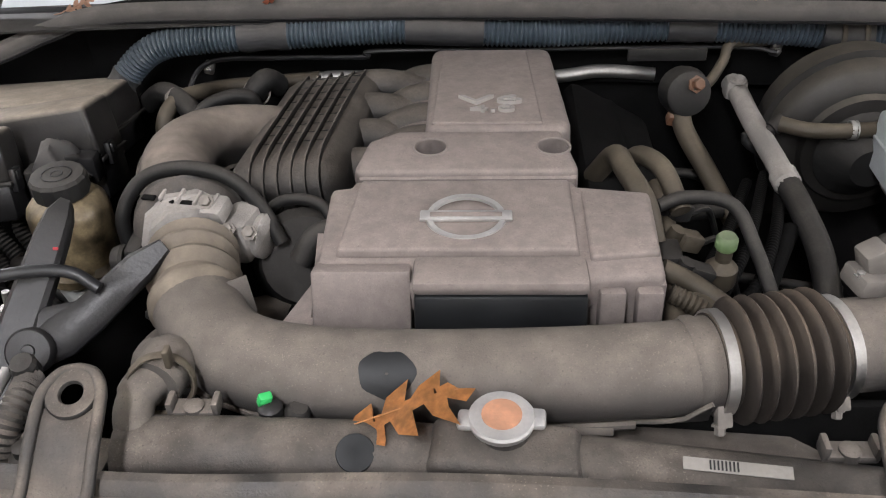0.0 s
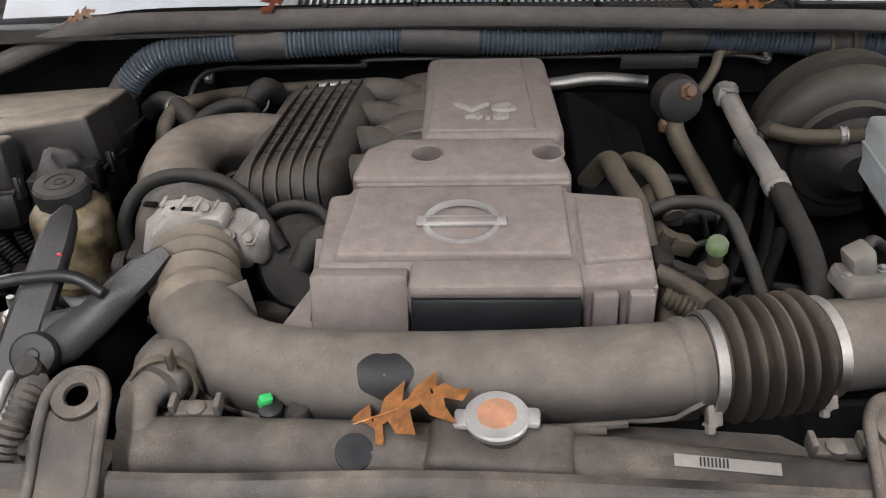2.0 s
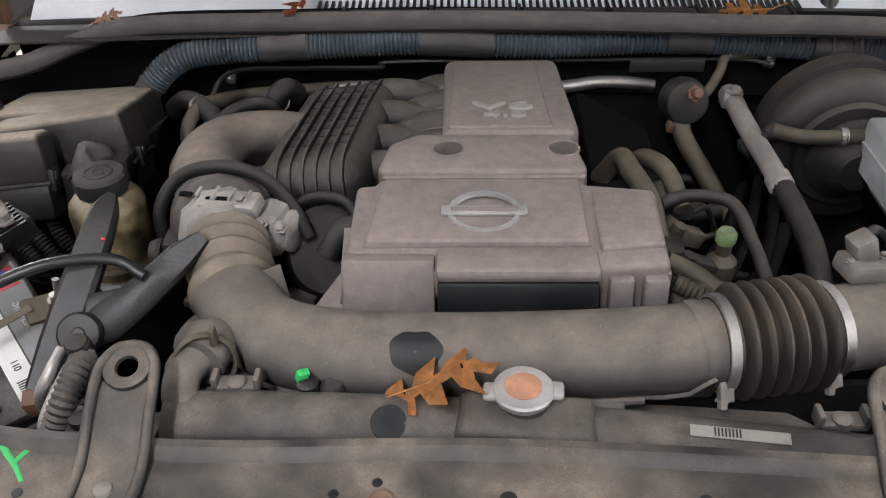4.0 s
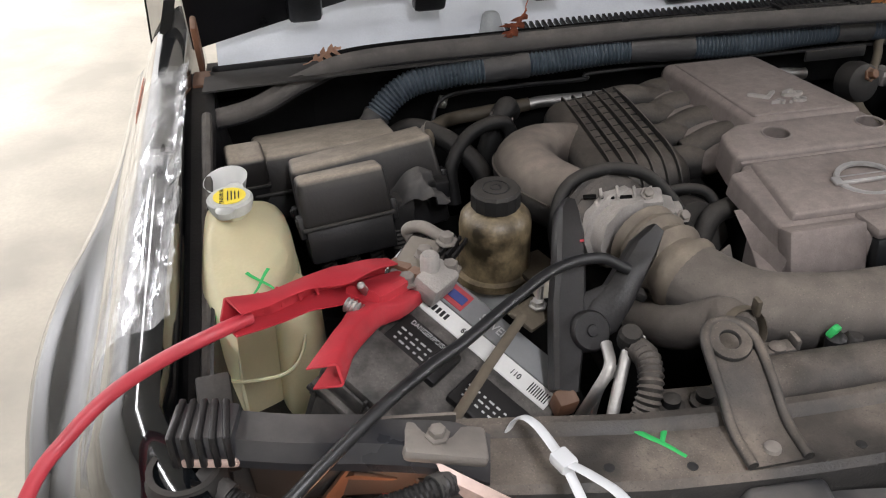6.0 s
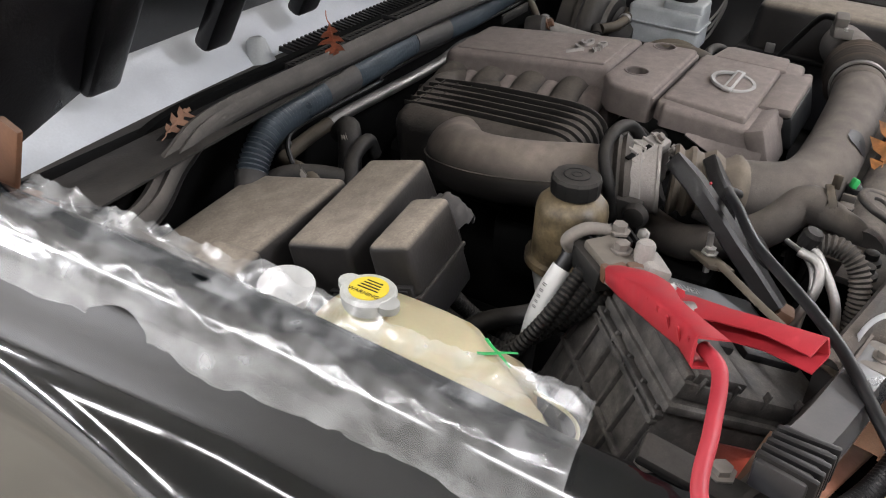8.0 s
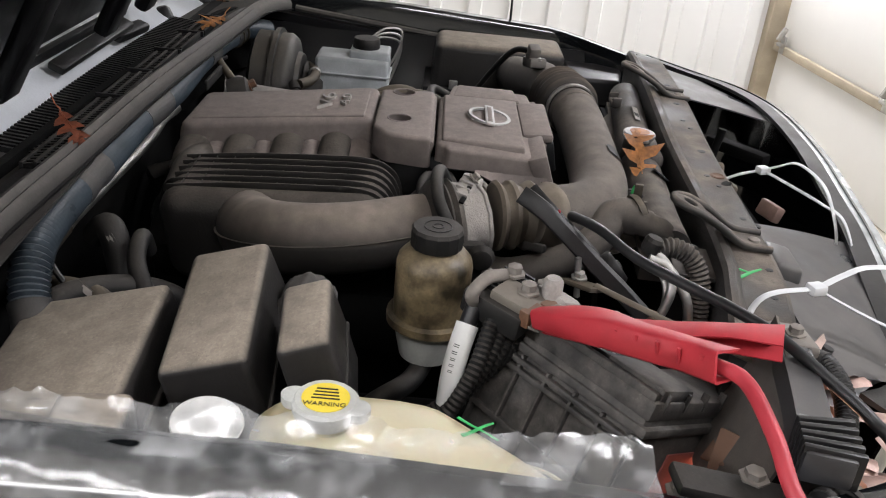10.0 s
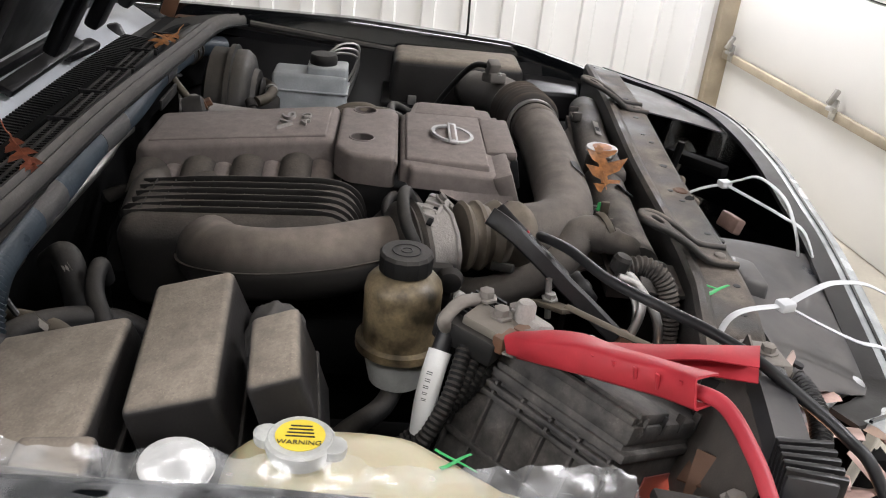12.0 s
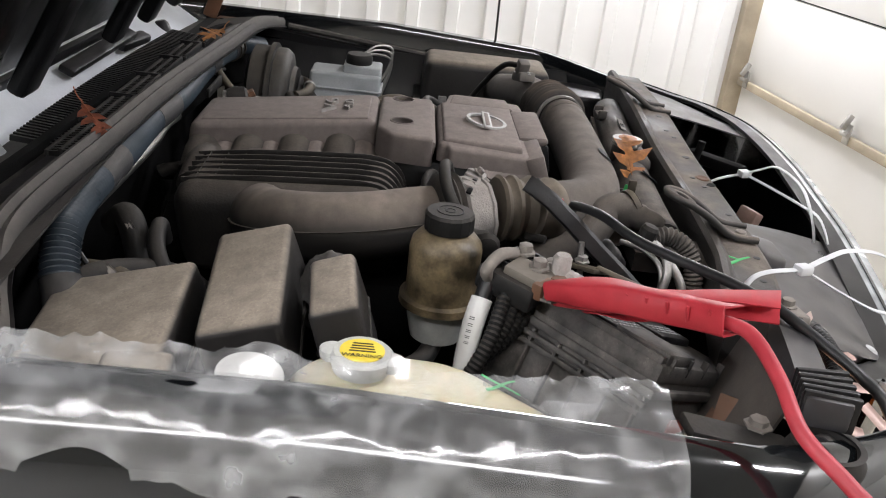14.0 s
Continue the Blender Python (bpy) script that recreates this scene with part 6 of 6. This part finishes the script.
part("cover", box((-0.57, 0.685, 1.135), (0.04, 0.05, 0.012), 0.003, (8, 0, -35)), mat("aged_clear_cover", (0.16, 0.145, 0.12), 0.5, dust=0.5, dust_col=(0.2, 0.17, 0.14)), fl)
for k in range(7):
    part("rib", box((-0.56 + 0.006 * k, 0.715 - 0.006 * k, 1.14), (0.003, 0.035, 0.006), 0.0, (8, 0, -40)), BLACK, fl)
for x, y, z in ((-0.591, 0.645, 1.128), (-0.565, 0.675, 1.14), (-0.537, 0.689, 1.145), (-0.54, 0.655, 1.13), (-0.6, 0.665, 1.12)):
    part("bolt", bolt((x, y, z), 0.0085, 0.011), OLDSTEEL, fl)
part("lug", pipe([(-0.565, 0.73, 1.12), (-0.575, 0.735, 1.138), (-0.56, 0.72, 1.15), (-0.54, 0.7, 1.145)], 0.0075, 12), OLDSTEEL, fl)
part("cable", pipe([(-0.565, 0.73, 1.12), (-0.595, 0.745, 1.07), (-0.612, 0.75, 1.02), (-0.62, 0.75, 0.93)], 0.0098, 12), BLACKCABLE, fl)
stick = curve([(-0.565, 0.73, 1.12), (-0.595, 0.745, 1.07), (-0.612, 0.75, 1.02), (-0.62, 0.75, 0.93)], 8)
part("cable_sticker", sweep(stick[3:17], 0.0128, 16, (1.0, 0.8)), LABEL, fl, "white barcode sticker round the cable")
for k in range(6, 11):
    for q in (0.1, 0.4):
        part("barcode_bar", sweep([stick[k].lerp(stick[k + 1], q), stick[k].lerp(stick[k + 1], q + 0.12)], 0.0131, 16, (0.7, 0.8)), INK_AND_HOLES, fl)
for k in range(4):
    part("cable", ribbed([(-0.58 + 0.01 * k, 0.71 - 0.015 * k, 1.11), (-0.62 + 0.012 * k, 0.73 - 0.01 * k, 1.06), (-0.64 + 0.015 * k, 0.77, 0.99), (-0.6, 0.8 + 0.01 * k, 0.93)], 0.0095, 0.006, 0.14, 10), RUBBER, fl)
hold = thing("battery_hold_down", (-0.5, 0.56, 1.06), "dusty steel battery hold-down bar with bracket", "bracket")
part("bar", sweep([Vector(p) for p in ((-0.6, 0.43, 1.1), (-0.53, 0.52, 1.104), (-0.475, 0.585, 1.108))], 0.0045, 8, (1.3, 0.6)), TANPIPE, hold)
part("plate", box((-0.462, 0.595, 1.1), (0.05, 0.035, 0.006), 0.002, (15, 10, 40)), TANPIPE, hold)
part("stud", pipe([(-0.455, 0.6, 1.08), (-0.45, 0.605, 1.13)], 0.004, 8), STEEL, hold)
part("nut", bolt((-0.454, 0.601, 1.105), 0.007, 0.008), STEEL, hold)
part("hook_rod", pipe([(-0.44, 0.5, 1.02), (-0.43, 0.48, 1.08), (-0.415, 0.485, 1.11), (-0.41, 0.51, 1.118)], 0.006, 10), STEEL, hold)

# jumper cables
red = thing("red_jumper_clamp", (-0.7, 0.55, 1.1), "red vinyl jumper cable clamp biting the battery terminal", "jumper clamp")


def flat_arm(pts, widths, thick, material, parent, name, label="", up=(0, 0, 1)):
    """A flat-sided arm through points, with a width at each."""
    ln = [Vector(p) for p in pts]
    b = bmesh.new()
    rings = []
    for i, p in enumerate(ln):
        d = (ln[min(i + 1, len(ln) - 1)] - ln[max(i - 1, 0)]).normalized()
        side = d.cross(Vector(up)).normalized()
        over = side.cross(d)
        w = widths[i]
        rings.append([b.verts.new(p + side * (sx * w) + over * (sz * thick)) for sx, sz in ((-1, -0.8), (-1, 0.6), (-0.75, 1), (0.75, 1), (1, 0.6), (1, -0.8), (0.8, -1), (-0.8, -1))])
    for one, two in zip(rings, rings[1:]):
        for k in range(8):
            b.faces.new((one[k], one[(k + 1) % 8], two[(k + 1) % 8], two[k]))
    b.faces.new(rings[0])
    b.faces.new(rings[-1][::-1])
    bmesh.ops.bevel(b, geom=[e for e in b.edges if len(e.link_faces) == 2 and e.calc_face_angle(0) > 0.9], offset=0.0015, segments=1, affect="EDGES")
    return part(name, b, material, parent, label)


def channel_arm(pts, widths, thick, spine, material, parent, name, label="", up=(0, 0, 1), wall=0.0026):
    """A hollow arm through points: a closed spine on one side, two flanges, open towards its fellow."""
    ln = even(curve(pts, 8), 0.006)
    n = len(ln) - 1
    b = bmesh.new()
    rings = []
    for i, p in enumerate(ln):
        d = (ln[min(i + 1, n)] - ln[max(i - 1, 0)]).normalized()
        side = d.cross(Vector(up)).normalized() * spine
        over = d.cross(side).normalized() * spine
        f = i / n * (len(widths) - 1)
        k = min(int(f), len(widths) - 2)
        w = widths[k] + (widths[k + 1] - widths[k]) * (f - k)
        h = thick * (0.72 + 0.28 * min(1.0, 3.0 * i / n))
        sec = [(-w, h * 0.9), (w - 0.003, h), (w, h - 0.003), (w, 0.003 - h), (w - 0.003, -h), (-w, -h * 0.9), (-w, wall - h), (w - wall, wall - h), (w - wall, h - wall), (-w, h - wall)]
        rings.append([b.verts.new(p + side * sx + over * sz) for sx, sz in sec])
    for one, two in zip(rings, rings[1:]):
        for k in range(10):
            b.faces.new((one[k], one[(k + 1) % 10], two[(k + 1) % 10], two[k]))
    b.faces.new(rings[0])
    b.faces.new(rings[-1][::-1])
    return part(name, b, material, parent, label, 50)


up_red = Vector((-0.35, -0.3, 0.9)).normalized()
channel_arm([(-0.606, 0.668, 1.134), (-0.628, 0.648, 1.146), (-0.66, 0.615, 1.161), (-0.7, 0.587, 1.175), (-0.735, 0.556, 1.187), (-0.772, 0.532, 1.201)], [0.009, 0.016, 0.018, 0.012, 0.0105, 0.015], 0.0145, 1, RED, red, "arm", "red grip arm with cable outlet", up_red)
channel_arm([(-0.583, 0.64, 1.112), (-0.606, 0.614, 1.125), (-0.638, 0.585, 1.141), (-0.658, 0.543, 1.157), (-0.676, 0.5, 1.172), (-0.694, 0.453, 1.182)], [0.009, 0.015, 0.016, 0.0115, 0.0105, 0.015], 0.012, -1, RED, red, "arm", "red grip arm", up_red)
flat_arm([(-0.594, 0.655, 1.124), (-0.615, 0.632, 1.135), (-0.632, 0.614, 1.144), (-0.645, 0.6, 1.15)], [0.012, 0.018, 0.021, 0.021], 0.0105, RED, red, "pivot_web", "", up_red)
part("spring", ribbed([(-0.662, 0.584, 1.157), (-0.656, 0.579, 1.156), (-0.65, 0.574, 1.154)], 0.0082, 0.004, 0.3, 14), STEEL, red, "bright coil spring")
part("pivot_pin", lathe([(0.0045, -0.019), (0.0045, 0.017), (0.003, 0.0185)], (-0.64, 0.603, 1.154), 12, (20, -21, 0)), STEEL, red)
for s in (0, 1):
    part("jaw", box((-0.593 + 0.018 * s, 0.672 - 0.022 * s, 1.128), (0.028, 0.014, 0.02), 0.003, (0, 0, -45)), RUST, red, "rusty toothed jaw")
for k in range(5):
    at = Vector((-0.685, 0.599, 1.17)).lerp(Vector((-0.757, 0.543, 1.195)), k / 4) + Vector((-0.006, 0.007, 0))
    part("grip_line", box(at, (0.0022, 0.004, 0.022), 0.0009, (0, -18, -51)), RED, red)
red_cable = thing("red_jumper_cable", (-0.85, 0.4, 0.7), "thick red jumper cable hanging over the fender", "jumper cable")
part("cable", pipe([(-0.755, 0.54, 1.192), (-0.785, 0.519, 1.196), (-0.836, 0.508, 1.182), (-0.882, 0.5, 1.16), (-0.92, 0.473, 1.142), (-0.955, 0.44, 1.115), (-1.0, 0.39, 1.03), (-1.03, 0.3, 0.82), (-1.05, 0.2, 0.45), (-1.06, 0.1, 0.02)], 0.0068, 14), REDCABLE, red_cable)
blackc = thing("black_jumper_clamp", (-0.38, 0.57, 1.06), "black jumper cable clamp with steel pivot bolt", "jumper clamp")
up_blk = Vector((0.15, -0.72, 0.6)).normalized()
flat_arm([(-0.45, 0.512, 1.058), (-0.438, 0.548, 1.088), (-0.428, 0.58, 1.113), (-0.416, 0.616, 1.143), (-0.408, 0.645, 1.166), (-0.404, 0.665, 1.178), (-0.4, 0.678, 1.184)], [0.014, 0.0175, 0.019, 0.0175, 0.016, 0.013, 0.006], 0.011, BLACK, blackc, "arm", "black ribbed grip arm", up_blk)
flat_arm([(-0.425, 0.555, 1.083), (-0.39, 0.572, 1.1), (-0.365, 0.592, 1.112), (-0.345, 0.612, 1.124), (-0.322, 0.634, 1.138), (-0.3, 0.652, 1.15)], [0.013, 0.021, 0.0185, 0.017, 0.016, 0.008], 0.009, BLACK, blackc, "arm", "black grip arm", up_blk)
flat_arm([(-0.436, 0.566, 1.1), (-0.41, 0.575, 1.105), (-0.38, 0.585, 1.108), (-0.362, 0.592, 1.112)], [0.02, 0.022, 0.02, 0.016], 0.007, BLACK, blackc, "web", "", up_blk)
blk_turn = tuple(math.degrees(v) for v in up_blk.to_track_quat("Z", "Y").to_euler())
part("pivot_disc", lathe([(0.02, -0.012), (0.0225, -0.009), (0.0225, 0.006), (0.02, 0.009), (0.007, 0.0095), (0.006, 0.0115), (0.0, 0.012)], (-0.412, 0.553, 1.1), 28, blk_turn), BLACK, blackc, "round black pivot cover")
part("red_mark", box((-0.398, 0.628, 1.165), (0.005, 0.003, 0.0025), 0.0008, (30, 0, 0)), RED, blackc)
part("jaw", box((-0.452, 0.505, 1.05), (0.024, 0.02, 0.03), 0.004, (20, 0, 10)), RUST, blackc, "rusty clamp jaw")
black_cable = thing("black_jumper_cable", (-0.6, 0.45, 0.7), "thick black jumper cable draped across the battery", "jumper cable")
part("cable", pipe([(-0.352, 0.6, 1.138), (-0.385, 0.607, 1.154), (-0.441, 0.584, 1.165), (-0.498, 0.549, 1.159), (-0.56, 0.498, 1.159), (-0.6, 0.468, 1.161), (-0.646, 0.433, 1.158), (-0.697, 0.396, 1.144), (-0.732, 0.371, 1.132), (-0.764, 0.351, 1.112), (-0.81, 0.3, 1.0), (-0.85, 0.22, 0.7), (-0.87, 0.12, 0.3), (-0.88, 0.02, 0.02)], 0.0062, 14), BLACKCABLE, black_cable)

# pipes between battery and radiator
vent = thing("vent_hose", (-0.38, 0.47, 1.0), "grey corrugated vent hose with capped metal pipe", "hose")
part("hose", ribbed([(-0.412, 0.43, 1.02), (-0.4, 0.433, 1.075), (-0.388, 0.446, 1.108), (-0.381, 0.472, 1.122), (-0.384, 0.5, 1.118)], 0.0135, 0.006, 0.18, 14), TANK, vent)
part("metal_pipe", pipe([(-0.425, 0.445, 1.02), (-0.42, 0.455, 1.07), (-0.4, 0.485, 1.108), (-0.388, 0.502, 1.118)], 0.0062, 10), STEEL, vent)
part("cap", lathe([(0.0115, 0), (0.0125, 0.003), (0.0125, 0.016), (0.01, 0.021), (0.0, 0.022)], (-0.388, 0.506, 1.117), 12, (15, 0, 0)), DUSTBLACK, vent, "dusty black screw cap", 20)
part("bent_rod", pipe([(-0.36, 0.53, 1.1), (-0.39, 0.5, 1.1), (-0.42, 0.485, 1.085), (-0.43, 0.485, 1.03)], 0.0036, 10), STEEL, vent)
mount = thing("radiator_mount", (-0.35, 0.43, 1.05), "dusty steel radiator mount with rubber bushing", "bracket")
part("plate", box((-0.345, 0.432, 1.085), (0.09, 0.06, 0.008), 0.003, (0, 0, -6)), SUPPORT, mount)
for x in (-0.37, -0.335):
    part("bushing", lathe([(0.014, 0), (0.014, 0.006), (0.009, 0.008), (0.009, 0.016), (0.005, 0.018)], (x, 0.435, 1.088), 18), RUBBER, mount)
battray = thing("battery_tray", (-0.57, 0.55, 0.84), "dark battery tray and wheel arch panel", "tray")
# Tray and arch in near-black, the shade below the battery put into the colour.
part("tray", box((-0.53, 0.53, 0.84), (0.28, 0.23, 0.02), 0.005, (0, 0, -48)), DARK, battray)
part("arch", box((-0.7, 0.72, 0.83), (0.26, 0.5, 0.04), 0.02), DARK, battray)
part("rust_bracket", join(box((-0.69, 0.475, 1.02), (0.03, 0.004, 0.09), 0.001, (25, 15, 30)), box((-0.665, 0.468, 1.03), (0.05, 0.004, 0.03), 0.001, (40, 30, 10))), RUST, battray, "rusty copper-toned bracket")
part("lower_wing", sheet([[Vector((-0.83 + 0.05 * j, 0.42 + 0.03 * k, 1.03 - 0.05 * j + 0.01 * k)) for j in range(4)] for k in range(5)], 0.004), DUSTBLACK, battray)

# leaves
def oak_leaf(name, at, along, normal, size, material, label):
    """A curled lobed leaf with a stalk, its long axis and its face turned as given."""
    half = [(0.01, -0.5), (0.07, -0.44), (0.05, -0.37), (0.2, -0.36), (0.3, -0.24), (0.24, -0.22), (0.08, -0.2), (0.07, -0.1), (0.28, -0.1), (0.44, 0.06), (0.36, 0.06), (0.1, 0.06), (0.08, 0.16), (0.24, 0.2), (0.36, 0.36), (0.22, 0.32), (0.07, 0.34), (0.13, 0.46), (0.01, 0.56)]
    b = bmesh.new()
    n = Vector(normal).normalized()
    yy = Vector(along)
    yy = (yy - n * yy.dot(n)).normalized()
    xx = yy.cross(n)
    o = Vector(at)

    def bent(x, y):
        return o + size * (xx * x + yy * y + n * (0.22 * x * x + 0.06 * math.sin(5 * y) + 0.1 * x * math.sin(9 * y)))

    mid = [b.verts.new(bent(0, y)) for x, y in half]
    for s in (-1, 1):
        edge = [b.verts.new(bent(s * x * (0.72 + 0.16 * s), y + 0.22 * x + 0.06 * s)) for x, y in half]
        for k in range(len(half) - 1):
            b.faces.new((mid[k], mid[k + 1], edge[k + 1], edge[k]))
    bmesh.ops.solidify(b, geom=b.faces[:], thickness=0.0006)
    t = thing(name, at, label, "leaf", "fallen leaves")
    part("blade", b, material, t)
    part("midrib", pipe([bent(0, -0.5) + n * 0.0006, bent(0, 0) + n * 0.0006, bent(0, 0.5) + n * 0.0006], 0.0006, 6), material, t)
    part("stalk", pipe([bent(0, -0.5), bent(0.03, -0.62), bent(0.02, -0.8)], 0.0009, 6), material, t)


oak_leaf("oak_leaf", (-0.054, 0.458, 1.126), (0.97, 0.05, 0.22), (-0.34, -0.08, 0.92), 0.112, LEAF, "dry orange-brown oak leaf beside the radiator cap")
oak_leaf("oak_leaf", (-0.293, 1.262, 1.176), (-0.6, -0.6, 0.3), (-0.4, -0.35, 0.85), 0.07, LEAFRED, "dry red-brown leaf on the cowl")
oak_leaf("oak_leaf", (0.42, 1.25, 1.162), (-0.9, 0.2, 0.1), (-0.3, -0.2, 0.9), 0.075, LEAF, "dry brown leaf on the cowl")
oak_leaf("oak_leaf", (-0.62, 1.275, 1.152), (0.8, 0.1, 0.3), (-0.1, -0.7, 0.7), 0.05, mat("pale_dry_leaf", (0.35, 0.2, 0.13), 0.7), "pale dry leaf by the cowl seal")

# clear film taped over the fender
rows = []
for k in range(110):
    y = 0.6 + 0.68 * k / 109
    row = []
    for j in range(26):
        u = j / 25
        w1 = noise.noise(Vector((y * 12, u * 2, 1.3))) * 0.006
        for f, sl, amp in ((13, 4, 0.019), (24, -6, 0.012)):
            w1 += amp * max(0.0, 0.16 - abs(noise.noise(Vector((y * f + u * sl, u * f * 0.16, f * 0.37))))) ** 1.0
        if u < 0.3:
            s = u / 0.3
            x, z = -0.838 - 0.022 * s, 1.164 - 0.016 * s + 0.012 * noise.noise(Vector((y * 26, 0, 0))) * (1 - s) + 0.006 * noise.noise(Vector((y * 90, 0, 3))) * (1 - s)
        else:
            s = (u - 0.3) / 0.7
            x, z = -0.86 - 0.068 * s ** 0.7, 1.15 - 0.006 * s - 0.05 * s * s
        ragged = 0.016 * noise.noise(Vector((y * 9, 5, 2))) * u
        row.append(Vector((x + w1 * 0.5 - ragged * 0.4, y + 0.03 * u * (k / 109 - 0.3), z + w1 - max(0.0, ragged) * 0.5 * u)))
    rows.append(row)
film = thing("plastic_film", (-0.9, 0.95, 1.06), "crumpled clear plastic film taped over the fender", "plastic film")
fo = part("sheet", sheet(rows, 0), FILM, film, angle=175)
fo.visible_shadow = False
for y0 in (0.66, 0.93, 1.2):
    strip = [[Vector((-0.862 - 0.008 * j, y0 + 0.05 * k + 0.004 * j, 1.158 - 0.001 * j + 0.001 * math.sin(3 * k + j))) for j in range(4)] for k in range(2)]
    tp = part("tape_strip", sheet(strip, 0), FILM, film, "clear tape holding the film", 60)
    tp.visible_shadow = False
paint_mark = thing("fender_marking", (-1.03, 0.85, 0.9), "green paint cross on the fender", "marking")
for rr in (28, -22):
    part("stroke", box((-1.036, 0.871, 0.942), (0.008, 0.006, 0.075), 0.001, (rr, 4, -8)), GREEN, paint_mark)
scribble = thing("fender_scribble", (-0.95, 1.36, 1.04), "small unreadable pink chalk scribble on the fender", "marking")
for k in range(4):
    y = 1.3 + 0.035 * k
    part("stroke", pipe([(-0.9455, y, 1.052), (-0.936, y + 0.012, 1.08), (-0.946, y + 0.018, 1.056), (-0.936, y + 0.026, 1.079)], 0.0009, 6), CHALK, scribble)
